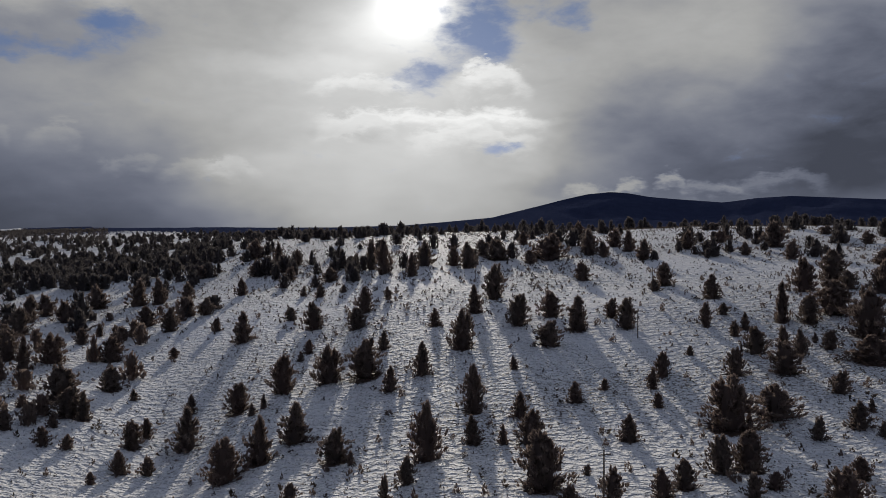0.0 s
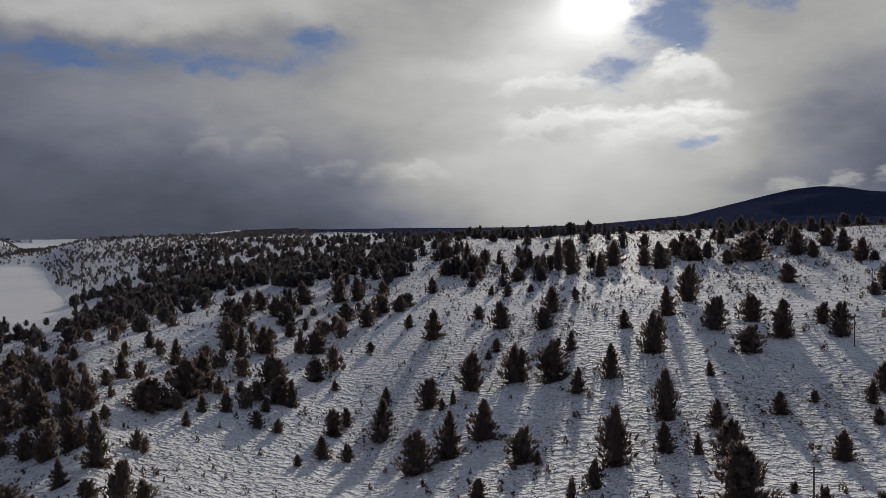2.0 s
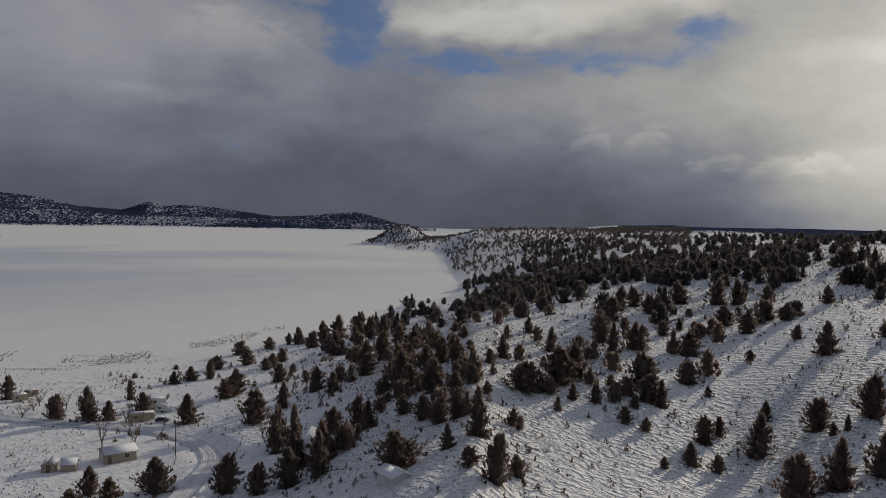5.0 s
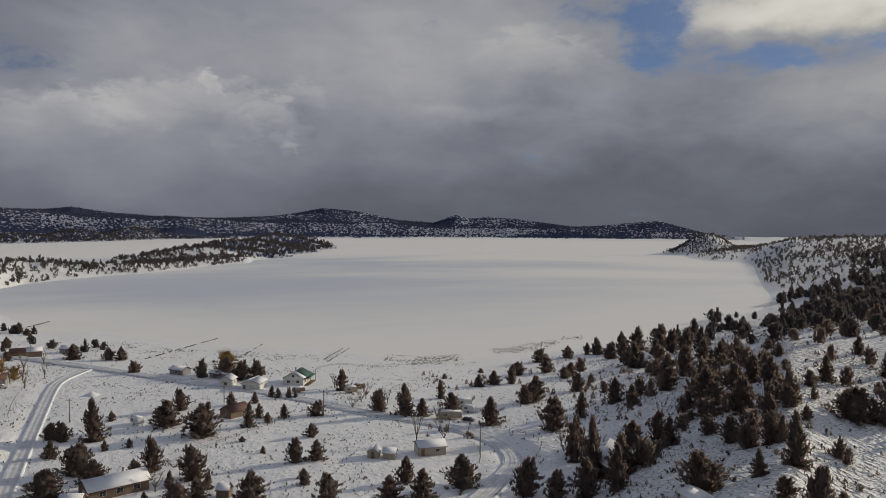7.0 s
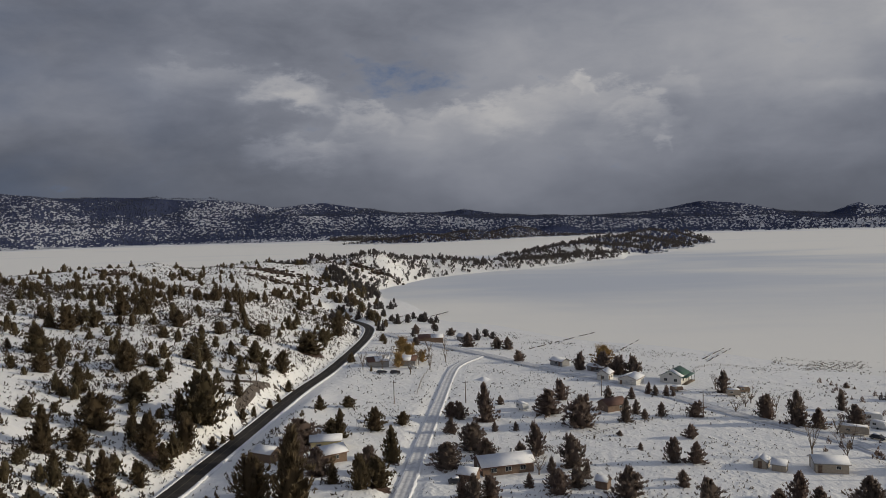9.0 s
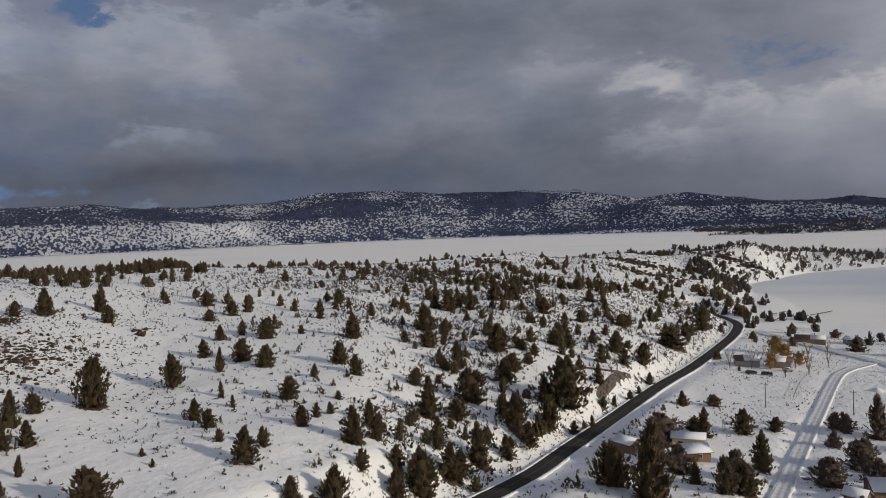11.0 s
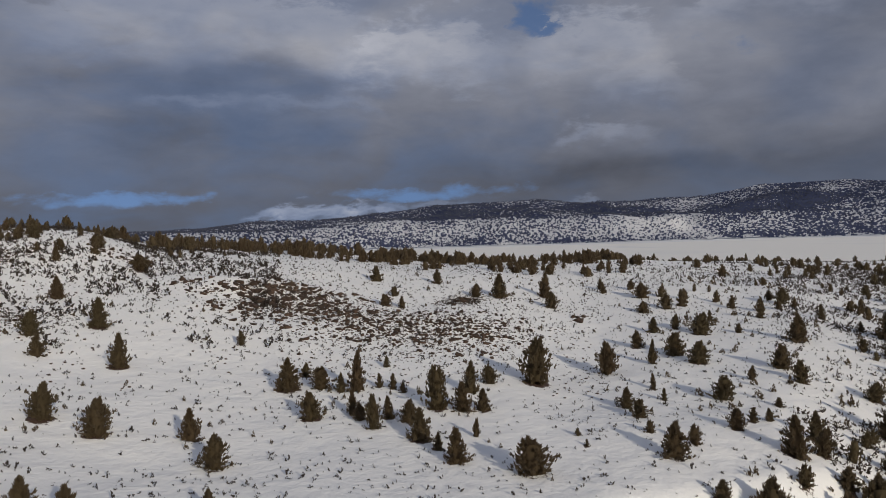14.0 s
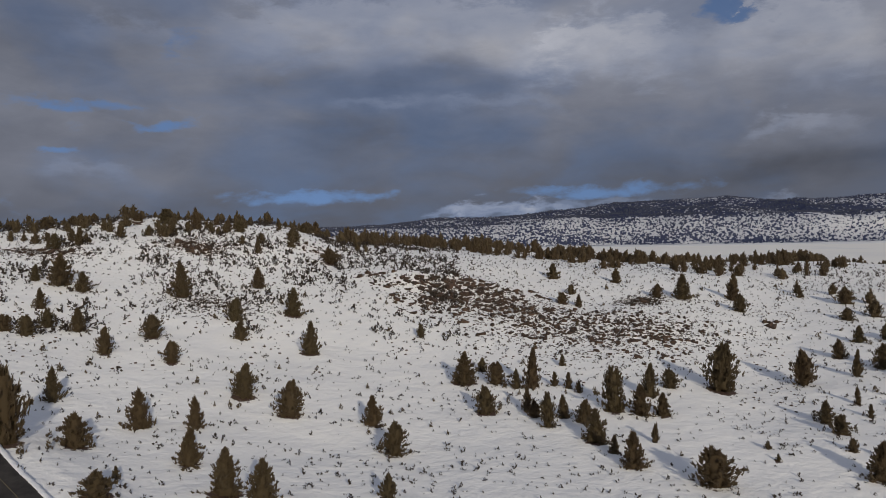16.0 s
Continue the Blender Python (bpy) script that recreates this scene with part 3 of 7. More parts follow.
def needles(dark, light, brown, glow=(0.31, 0.245, 0.20)):
    def build(m, s):
        geo = m.add("ShaderNodeNewGeometry")
        island = geo.outputs["Random Per Island"]
        col = m.mix(island, dark, light)
        col = m.mix(m.math("MULTIPLY", any_one(m), 0.5), col, brown)
        m.put(s.inputs["Base Color"], col)
        m.put(s.inputs["Roughness"], 0.85)
        m.put(s.inputs["Specular IOR Level"], 0.15)
        thin = m.add("ShaderNodeBsdfTranslucent")
        m.put(thin.inputs[0], m.mix(0.6, col, glow))
        both = m.add("ShaderNodeMixShader")
        m.put(both.inputs[0], 0.55)
        m.put(both.inputs[1], s.outputs[0])
        m.put(both.inputs[2], thin.outputs[0])
        m.put([x for x in m.tree.nodes if x.bl_idname == "ShaderNodeOutputMaterial"][0].inputs[0], both.outputs[0])
    return build


def asphalt(m, s):
    at = place(m)
    col = m.mix(m.ramp(m.noise(at, 0.25, 5, 0.7), 0.35, 0.7), (0.032, 0.029, 0.028), (0.060, 0.054, 0.050))
    col = m.mix(m.ramp(m.noise(m.vmath("MULTIPLY", at, (0.5, 1, 1)), 0.8, 4, 0.7), 0.68, 0.8), col, (0.2, 0.2, 0.21))
    m.put(s.inputs["Base Color"], col)
    m.put(s.inputs["Roughness"], 0.9)
    m.put(s.inputs["Specular IOR Level"], 0.2)
    bumped(m, s, m.noise(at, 12, 3), 0.4, 0.01)


MAT = {
    "ground": material("snowy_ground", snow_ground),
    "lake": material("lake_snow", lake_snow),
    "snow": material("packed_snow", plain((0.86, 0.86, 0.87), (0.78, 0.79, 0.83), 0.8, 0.75, 0.06)),
    "rut": material("rutted_snow", plain((0.56, 0.56, 0.58), (0.80, 0.80, 0.81), 0.6, 0.7, 0.05)),
    "asphalt": material("asphalt", asphalt),
    "mud": material("muddy_slush", plain((0.055, 0.042, 0.034), (0.16, 0.13, 0.11), 0.9, 0.8, 0.05)),
    "pine": material("pine_needles", needles((0.108, 0.087, 0.080), (0.225, 0.185, 0.155), (0.205, 0.132, 0.112), (0.42, 0.335, 0.285))),
    "juniper": material("juniper_leaves", needles((0.060, 0.048, 0.028), (0.165, 0.132, 0.075), (0.125, 0.078, 0.050), (0.36, 0.29, 0.20))),
    # darker, greyer copy of the pine needles for the farther woods
    "far_pine": material("far_pine_needles", needles((0.058, 0.055, 0.057), (0.13, 0.122, 0.115), (0.105, 0.08, 0.076), (0.23, 0.205, 0.195))),
    # distance haze is put into this bluish forest colour
    "far_fir": material("haze_tinted_forest", plain((0.030, 0.036, 0.062), (0.055, 0.062, 0.098), 0.02, 0.9, 0.0)),
    "sage": material("sagebrush_twigs", needles((0.022, 0.021, 0.018), (0.07, 0.062, 0.048), (0.05, 0.036, 0.026))),
    "bark": material("bark", plain((0.10, 0.07, 0.045), (0.19, 0.14, 0.10), 6, 0.9, 0.02)),
    "twig": material("bare_twigs", plain((0.16, 0.12, 0.09), (0.26, 0.20, 0.14), 5, 0.9, 0.0)),
    "willow": material("willow_twigs", plain((0.30, 0.19, 0.07), (0.42, 0.28, 0.11), 5, 0.9, 0.0)),
    "rock": material("basalt", plain((0.026, 0.017, 0.012), (0.105, 0.062, 0.042), 1.2, 0.9, 0.08, 0.5)),
    "reed": material("dry_reeds", plain((0.12, 0.095, 0.06), (0.25, 0.19, 0.12), 3, 0.9, 0.0)),
    "siding_white": material("white_siding", plain((0.62, 0.60, 0.56), (0.70, 0.68, 0.64), 2, 0.6, 0.004)),
    "siding_tan": material("tan_siding", plain((0.36, 0.30, 0.23), (0.44, 0.37, 0.29), 2, 0.7, 0.004)),
    "siding_yellow": material("yellow_siding", plain((0.50, 0.42, 0.22), (0.58, 0.49, 0.28), 2, 0.7, 0.004)),
    "siding_brown": material("brown_siding", plain((0.16, 0.10, 0.07), (0.22, 0.15, 0.10), 2, 0.7, 0.004)),
    "siding_grey": material("grey_siding", plain((0.25, 0.25, 0.25), (0.33, 0.32, 0.31), 2, 0.7, 0.004)),
    "wood": material("weathered_wood", plain((0.10, 0.075, 0.055), (0.2, 0.15, 0.11), 4, 0.85, 0.01)),
    "roof_green": material("green_metal_roof", plain((0.025, 0.085, 0.055), (0.05, 0.12, 0.08), 3, 0.45, 0.004)),
    "roof_brown": material("brown_shingles", plain((0.12, 0.06, 0.045), (0.18, 0.10, 0.075), 3, 0.8, 0.01)),
    "glass": material("window_glass", plain((0.02, 0.025, 0.03), (0.03, 0.035, 0.04), 2, 0.08, 0.0)),
    "car_paint": material("dark_car_paint", plain((0.02, 0.022, 0.03), (0.03, 0.03, 0.04), 2, 0.25, 0.0)),
    "van_paint": material("white_car_paint", plain((0.6, 0.6, 0.6), (0.66, 0.66, 0.65), 2, 0.3, 0.0)),
    "rubber": material("rubber", plain((0.02, 0.02, 0.02), (0.03, 0.03, 0.03), 5, 0.9, 0.0)),
    "wire": material("cable", plain((0.03, 0.03, 0.03), (0.05, 0.05, 0.05), 5, 0.6, 0.0)),
    "ceramic": material("grey_steel", plain((0.3, 0.3, 0.3), (0.36, 0.36, 0.37), 5, 0.5, 0.0, metal=0.6)),
    "line": material("road_paint", plain((0.14, 0.11, 0.05), (0.06, 0.055, 0.04), 2, 0.7, 0.0)),
}

# ---- ground, lake and roads ----
def mesh_of(name, verts, faces, mat):
    me = bpy.data.meshes.new(name)
    verts = np.asarray(verts, dtype=np.float32)
    faces = np.asarray(faces, dtype=np.int32)
    me.vertices.add(len(verts))
    me.vertices.foreach_set("co", verts.ravel())
    me.loops.add(faces.size)
    me.loops.foreach_set("vertex_index", faces.ravel())
    me.polygons.add(len(faces))
    me.polygons.foreach_set("loop_start", np.arange(0, faces.size, faces.shape[1], dtype=np.int32))
    me.materials.append(mat)
    me.update(calc_edges=True)
    return me


def grid_faces(rows, cols, closed=False):
    i = np.arange(rows - 1)[:, None]
    j = np.arange(cols if closed else cols - 1)[None, :]
    j2 = (j + 1) % cols
    return np.stack([i * cols + j, i * cols + j2, (i + 1) * cols + j2, (i + 1) * cols + j], axis=-1).reshape(-1, 4)


def polar(az, r):
    a = np.radians(az)
    return -np.sin(a) * r, np.cos(a) * r


# open snow fields on the far mountains: bearing, height, width, depth
SNOW_FIELDS = [
    (100.2, 1.3, 2.5, 0.35), (94.8, 0.8, 3, 0.2), (89.5, 0.9, 2, 0.2), (71, 0.95, 3, 0.4), (76, 0.55, 2, 0.15), (63.4, 0.9, 1.2, 0.2), (110, 1.0, 3, 0.2), (109, 1.7, 2, 0.2),
    (124, 2.3, 2, 0.2), (117.5, 2.1, 2, 0.2), (120, 1.0, 3, 0.2), (114, 1.1, 3, 0.25), (135, 1.7, 3, 0.2), (146, 2.0, 3, 0.15), (158, 0.8, 3, 0.3), (48.5, -0.1, 1, 0.15), (60, 0.5, 1.2, 0.15), (-11, 2.45, 2, 0.12), (-17, 2.2, 2.5, 0.12)]


def far_cover(x, y, r, az):
    """Woods on the far shore: dotted over the scarp, thick along its brow, in swathes on the range."""
    up = r - np.interp(az, FAR_SHORE[:, 0], FAR_SHORE[:, 1])
    swathe = step(-0.22, 0.26, fbm(x + 500, y, 380, 4))
    # woods thinned between bearings 128 and 162 to paint a sunlit slope brighter
    scarp = 0.74 + 0.35 * fbm(x, y, 300, 3) - 0.12 * step(128, 136, az) * step(162, 152, az)
    brow = np.exp(-((up - 290 - 90 * fbm(x, y, 200, 2)) / 70) ** 2)
    c = np.where(up < 260, scarp, 0.78 + 0.5 * swathe)
    return np.maximum(c, 1.15 * brow) + 0.5 * np.exp(-(up / 45) ** 2)


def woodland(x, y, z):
    """How much of the far ground is under trees, 0 to 1; raised to darken shaded, hazy slopes."""
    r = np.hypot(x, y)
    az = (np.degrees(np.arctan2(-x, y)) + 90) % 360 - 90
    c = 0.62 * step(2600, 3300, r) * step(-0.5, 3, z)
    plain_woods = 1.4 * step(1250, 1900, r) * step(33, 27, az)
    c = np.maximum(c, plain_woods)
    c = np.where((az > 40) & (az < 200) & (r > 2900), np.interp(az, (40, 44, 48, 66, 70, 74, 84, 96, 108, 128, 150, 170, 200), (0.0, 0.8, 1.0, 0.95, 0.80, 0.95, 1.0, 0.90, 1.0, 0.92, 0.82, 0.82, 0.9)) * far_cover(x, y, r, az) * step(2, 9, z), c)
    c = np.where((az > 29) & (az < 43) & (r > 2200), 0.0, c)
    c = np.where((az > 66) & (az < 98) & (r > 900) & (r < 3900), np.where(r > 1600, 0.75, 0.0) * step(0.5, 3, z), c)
    # solid cover, so its blue paints haze over the south mountain
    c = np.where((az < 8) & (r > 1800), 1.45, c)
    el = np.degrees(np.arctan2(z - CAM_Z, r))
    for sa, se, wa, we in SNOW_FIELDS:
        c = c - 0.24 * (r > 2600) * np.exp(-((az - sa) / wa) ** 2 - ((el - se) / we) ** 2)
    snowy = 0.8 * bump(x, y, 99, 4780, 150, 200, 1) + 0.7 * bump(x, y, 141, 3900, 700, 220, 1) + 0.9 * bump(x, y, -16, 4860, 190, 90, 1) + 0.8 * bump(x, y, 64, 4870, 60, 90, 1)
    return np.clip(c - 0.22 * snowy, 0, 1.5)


def scrubland(x, y, z):
    r = np.hypot(x, y)
    az = (np.degrees(np.arctan2(-x, y)) + 90) % 360 - 90
    c = step(4, 9, z) * (0.45 + 0.9 * fbm(x, y, 45, 3))
    c = np.where(az < 60, c + 0.15, c)
    return np.clip(c * step(2200, 1200, r), 0, 1)


AZ_LINES = np.concatenate([np.arange(-34, 199.01, 0.36), np.arange(201, 325, 2.5)])
R_LINES = np.concatenate([[0.02, 12, 24], 34 * 1.0138 ** np.arange(363)])
R_LINES = R_LINES[R_LINES < 4930]
gx, gy = polar(AZ_LINES[None, :], R_LINES[:, None])
gz = height(gx, gy)
me = mesh_of("ground", np.stack([gx, gy, gz], -1).reshape(-1, 3), grid_faces(len(R_LINES), len(AZ_LINES), True), MAT["ground"])
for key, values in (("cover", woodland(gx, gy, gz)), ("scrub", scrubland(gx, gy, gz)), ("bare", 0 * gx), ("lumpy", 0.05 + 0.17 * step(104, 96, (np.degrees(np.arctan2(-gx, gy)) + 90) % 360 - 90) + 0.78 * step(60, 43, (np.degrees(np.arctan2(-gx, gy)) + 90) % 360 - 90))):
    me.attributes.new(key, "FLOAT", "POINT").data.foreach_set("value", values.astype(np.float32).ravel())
me.polygons.foreach_set("use_smooth", [True] * len(me.polygons))
tagged(new("ground", me), "snow-covered hills, shore flats and distant wooded mountains", "ground", kind="structure")

lx, ly = polar(np.arange(25, 215, 2.0)[None, :], np.array([250, 400, 700, 1200, 2000, 3000, 4600.0])[:, None])
me = mesh_of("lake", np.stack([lx, ly, 0 * lx], -1).reshape(-1, 3), grid_faces(lx.shape[0], lx.shape[1]), MAT["lake"])
tagged(new("lake", me), "frozen lake under wind-blown snow", "lake", kind="structure")


def ribbon(line, offsets, lifts):
    """A strip along a line: one row of points for each offset to the side."""
    d = np.gradient(line[:, :2], axis=0)
    d /= np.linalg.norm(d, axis=1)[:, None]
    side = np.stack([d[:, 1], -d[:, 0]], axis=1)
    cols = [np.concatenate([line[:, :2] + side * o, (line[:, 2] + l)[:, None]], axis=1) for o, l in zip(offsets, lifts)]
    v = np.stack(cols, axis=1)
    return v.reshape(-1, 3), grid_faces(v.shape[0], v.shape[1])[:, ::-1]


highway_line, lane_line, track_line = (r[0] for r in ROADS)


def part(name, me, parent, label=""):
    ob = new(name, me)
    ob.parent = parent
    return tagged(ob, label)


def snow_bank(line, side, seed, near, far, high):
    """Lumpy heaped snow beside a road."""
    rng = np.random.RandomState(seed)
    d = np.gradient(line[:, :2], axis=0)
    d /= np.linalg.norm(d, axis=1)[:, None]
    across = np.stack([d[:, 1], -d[:, 0]], axis=1) * side
    swell = np.convolve(rng.rand(len(line)), np.ones(9) / 9, "same") * 1.6
    cols = []
    for f, l in ((0, -0.3), (0.12, 0.4), (0.3, 0.95), (0.48, 1.0), (0.66, 0.7), (0.84, 0.35), (1, -0.3)):
        o = near + (far - near) * f + (rng.rand(len(line)) - 0.3) * 0.35
        z = line[:, 2] + (high * l * (0.15 + swell * 0.55 + 1.1 * rng.rand(len(line)) * rng.rand(len(line))) if l > 0 else l)
        cols.append(np.concatenate([line[:, :2] + across * o[:, None], z[:, None]], axis=1))
    v = np.stack(cols, axis=1)
    f = grid_faces(v.shape[0], v.shape[1])
    return v.reshape(-1, 3), f if side < 0 else f[:, ::-1]


fine_highway = densify(HIGHWAY, 0.7)
road = tagged(new("road", mesh_of("road", *ribbon(highway_line, (-2.75, -1.2, 0, 1.2, 2.75), (0.0, 0.05, 0.07, 0.05, 0.0)), MAT["asphalt"])), "cleared dark asphalt two-lane road", "road", kind="structure")
part("center_line", mesh_of("center_line", *ribbon(highway_line, (-0.08, 0.08), (0.082, 0.082)), MAT["line"]), road, "worn yellow centre line")
for side, seed in ((1, 3), (-1, 9)):
    part("snow_bank", mesh_of("snow_bank", *snow_bank(fine_highway, side, seed, 2.65, 3.7, 0.16), MAT["snow"]), road, "ploughed snow heaped beside asphalt")
lane = tagged(new("lane", mesh_of("lane", *ribbon(densify(LANE, 2), (-2.3, -1.85, -1.5, -1.2, -0.9, -0.6, -0.3, 0.3, 0.6, 0.9, 1.2, 1.5, 1.85, 2.3), (0.2, 0.08, 0.12, 0.0, 0.02, 0.13, 0.07, 0.07, 0.13, 0.02, 0.0, 0.12, 0.08, 0.2)), MAT["rut"])), "snow-packed village lane with wheel ruts", "road", kind="structure")
track = tagged(new("track", mesh_of("track", *ribbon(densify(TRACK, 2), (-1.6, -1.15, -0.85, -0.4, 0.4, 0.85, 1.15, 1.6), (0.16, 0.12, 0.0, 0.10, 0.10, 0.0, 0.12, 0.16)), MAT["rut"])), "snow-packed side road with wheel ruts", "road", kind="structure")
for owner, line, half in ((lane, LANE, 2.3), (track, TRACK, 1.6)):
    for side, seed in ((1, 21), (-1, 33)):
        part("snow_bank", mesh_of("snow_bank", *snow_bank(densify(line, 0.8), side, seed, half - 0.25, half + 0.7, 0.13), MAT["snow"]), owner, "low ridge of ploughed snow")

# ---- trees and shrubs ----
def blades(rng, at, way, length, width, count):
    """Small pointed sprays: count triangles at each place, splayed round its direction."""
    at, way = np.repeat(at, count, axis=0), np.repeat(way, count, axis=0)
    length, width = np.repeat(length, count), np.repeat(width, count)
    way = way + rng.normal(0, 0.45, way.shape)
    way /= np.linalg.norm(way, axis=1)[:, None]
    side = np.cross(way, rng.normal(0, 1, way.shape))
    side /= np.linalg.norm(side, axis=1)[:, None] + 1e-9
    base = at - way * (length * 0.35)[:, None]
    v = np.stack([base - side * width[:, None], base + side * width[:, None], at + way * (length * 0.75)[:, None]], axis=1)
    return v.reshape(-1, 3), np.arange(len(v) * 3).reshape(-1, 3)


def outline(kind, u):
    if kind == "pine":
        return np.clip(1 - u ** 1.35, 0, 1) ** 0.8 * np.clip(0.62 + u / 0.3, 0, 1)
    if kind == "bushy":
        return np.clip(1 - np.abs((u - 0.34) / 0.67) ** 2.5, 0, 1) ** 0.55 * np.clip(0.72 + u / 0.3, 0, 1)
    if kind == "tall":
        return np.clip(np.sin(np.pi * np.clip(0.2 + 0.8 * u, 0, 1)) ** 0.7, 0, 1)
    return np.clip((1 - u) ** 0.9, 0, 1)


def crown_mesh(kind, seed, tufts, mat, blade=3, size=1.0, boughs=0):
    """A crown one unit high and about one wide: needle sprays along boughs, or strewn where boughs is 0, on an uneven outline with gaps."""
    rng = np.random.RandomState(seed)
    ph = rng.rand(6) * 6.28
    low = 0.0 if kind != "tall" else 0.05

    def reach(u, a):
        lobes = 1 + 0.20 * np.sin(3 * a + ph[0] + 5 * u) + 0.20 * np.sin(5 * a + ph[1] - 9 * u) + 0.17 * np.sin(2 * a + ph[2] + 19 * u)
        return 0.46 * outline(kind, u) * lobes

    big = np.ones(tufts)
    if boughs:
        # boughs leave the stem low and sweep up to bristling tips; larger inner sprays fill the heart
        ub = (np.arange(boughs) + rng.rand(boughs)) / boughs
        ub = 1 - (1 - ub) ** 1.15
        ab = np.arange(boughs) * 2.4 + rng.uniform(-0.5, 0.5, boughs)
        rb = reach(ub, ab) * rng.uniform(0.76, 1.12, boughs)
        pick = rng.randint(0, boughs, tufts)
        inner = rng.rand(tufts) < 0.28
        t = np.where(inner, rng.uniform(0.05, 0.6, tufts), 1.03 - 0.6 * rng.rand(tufts) ** 1.3)
        big = np.where(inner, 1.7, 1.0)
        u, a = ub[pick], ab[pick] + rng.normal(0, 0.12, tufts) / (0.25 + rb[pick] * 3)
        rho = rb[pick] * t
        z = low + (1 - low) * np.clip(u * 0.93 - 0.11 * (1 - t) * (1 - u) + 0.035 * t * t * rng.rand(tufts) + rng.normal(0, 0.014, tufts), 0, 1) * 0.97
    else:
        u = rng.rand(tufts * 3)
        u = u[rng.rand(tufts * 3) < outline(kind, u) * 0.8 + 0.2][:tufts]
        a = rng.rand(len(u)) * 6.2832
        rho = reach(u, a) * (0.35 + 0.65 * np.sqrt(rng.rand(len(u))))
        z = low + (1 - low) * u * (0.93 if size < 1.7 else 0.84)
    x, y = rho * np.cos(a), rho * np.sin(a)
    if kind in ("bushy", "tall"):
        # several upright leaders make the top uneven
        heads = rng.rand(5, 2) * np.array([6.28, 0.28])
        lead = (np.floor(a * 5 / 6.2832) % 5).astype(int)
        pull = np.clip((u - 0.55) / 0.45, 0, 1)
        x = x * (1 - 0.55 * pull) + pull * 0.7 * np.cos(heads[lead, 0]) * heads[lead, 1]
        y = y * (1 - 0.55 * pull) + pull * 0.7 * np.sin(heads[lead, 0]) * heads[lead, 1]
        z = z - 0.12 * pull * (lead / 4.0)
    at = np.stack([x, y, z], axis=1)
    way = np.stack([np.cos(a) * 0.75, np.sin(a) * 0.75, 0.6 + 0.8 * u ** 2 + 0.4 * rng.rand(len(u))], axis=1)
    length = (0.055 + 0.06 * rng.rand(len(u))) * size * big[:len(u)]
    v, f = blades(rng, at, way, length, length * (0.24 if size < 1.2 else 0.27 if size < 1.7 else 0.36), blade)
    if size < 2.5:
        rings, cols = (7, 9) if boughs else (5, 6)
        uu, aa = np.meshgrid(np.linspace(0.02, 0.86, rings), np.linspace(0, 6.2832, cols, endpoint=False), indexing="ij")
        rr = reach(uu, aa) * (0.42 if boughs else 0.5) + 0.01
        c = np.stack([rr * np.cos(aa), rr * np.sin(aa), low + (1 - low) * uu * 0.9], axis=-1).reshape(-1, 3)
        q = grid_faces(rings, cols, True)
        t = np.concatenate([q[:, [0, 1, 2]], q[:, [0, 2, 3]]])
        f = np.concatenate([f, t + len(v)])
        v = np.concatenate([v, c])
    return mesh_of(kind + "_crown", v, f, mat)


def tube(points, radii, sides=6):
    """A tapering tube along points: vertices and four-sided faces."""
    p, rad = np.array(points, dtype=float), np.array(radii, dtype=float)
    d = np.gradient(p, axis=0)
    d /= np.linalg.norm(d, axis=1)[:, None] + 1e-9
    ref = np.where(np.abs(d[:, 2:3]) > 0.9, np.array([[1.0, 0, 0]]), np.array([[0, 0, 1.0]]))
    a = np.cross(d, ref)
    a /= np.linalg.norm(a, axis=1)[:, None] + 1e-9
    b = np.cross(d, a)
    t = np.linspace(0, 2 * math.pi, sides, endpoint=False)
    v = p[:, None] + rad[:, None, None] * (a[:, None] * np.cos(t)[None, :, None] + b[:, None] * np.sin(t)[None, :, None])
    return v.reshape(-1, 3), grid_faces(len(p), sides, True)


def join(pieces):
    vs, fs, start = [], [], 0
    for v, f in pieces:
        vs.append(v)
        fs.append(np.asarray(f) + start)
        start += len(v)
    return np.concatenate(vs), np.concatenate(fs)


def trunk_mesh():
    return mesh_of("trunk", *tube([(0, 0, -0.06), (0.004, 0.002, 0.1), (-0.004, 0.003, 0.45), (0, 0, 0.9)], (0.034, 0.027, 0.018, 0.005), 7), MAT["bark"])


TRUNK = trunk_mesh()
CROWNS = {
    "pine": [crown_mesh(k, s, 1050, MAT["pine"], 3, boughs=84) for s, k in enumerate(("pine", "bushy", "pine", "tall", "bushy", "bushy"))],
    "juniper": [crown_mesh(k, 40 + s, 1050, MAT["juniper"], 3, boughs=84) for s, k in enumerate(("pine", "bushy", "pine", "tall", "pine", "bushy"))],
}
SMALL_CROWNS = {
    "pine": [crown_mesh(k, 10 + s, 560, MAT["pine"], 2, 1.5, 46) for s, k in enumerate(("pine", "bushy", "pine", "tall", "bushy", "bushy"))],
    "juniper": [crown_mesh(k, 50 + s, 560, MAT["juniper"], 2, 1.5, 46) for s, k in enumerate(("pine", "bushy", "pine", "tall", "pine", "bushy"))],
}
LABELS = {
    ("pine", 0): "dark green pine standing in snow", ("pine", 1): "bushy dark pine with several tops in snow",
    ("pine", 2): "young slim pine on snowy ground", ("juniper", 0): "brownish olive juniper standing on snowy slope",
    ("juniper", 1): "broad dense juniper rounded low on snow", ("juniper", 2): "small young juniper on snowy slope"}
tree_rng = random.Random(5)
FEET = []


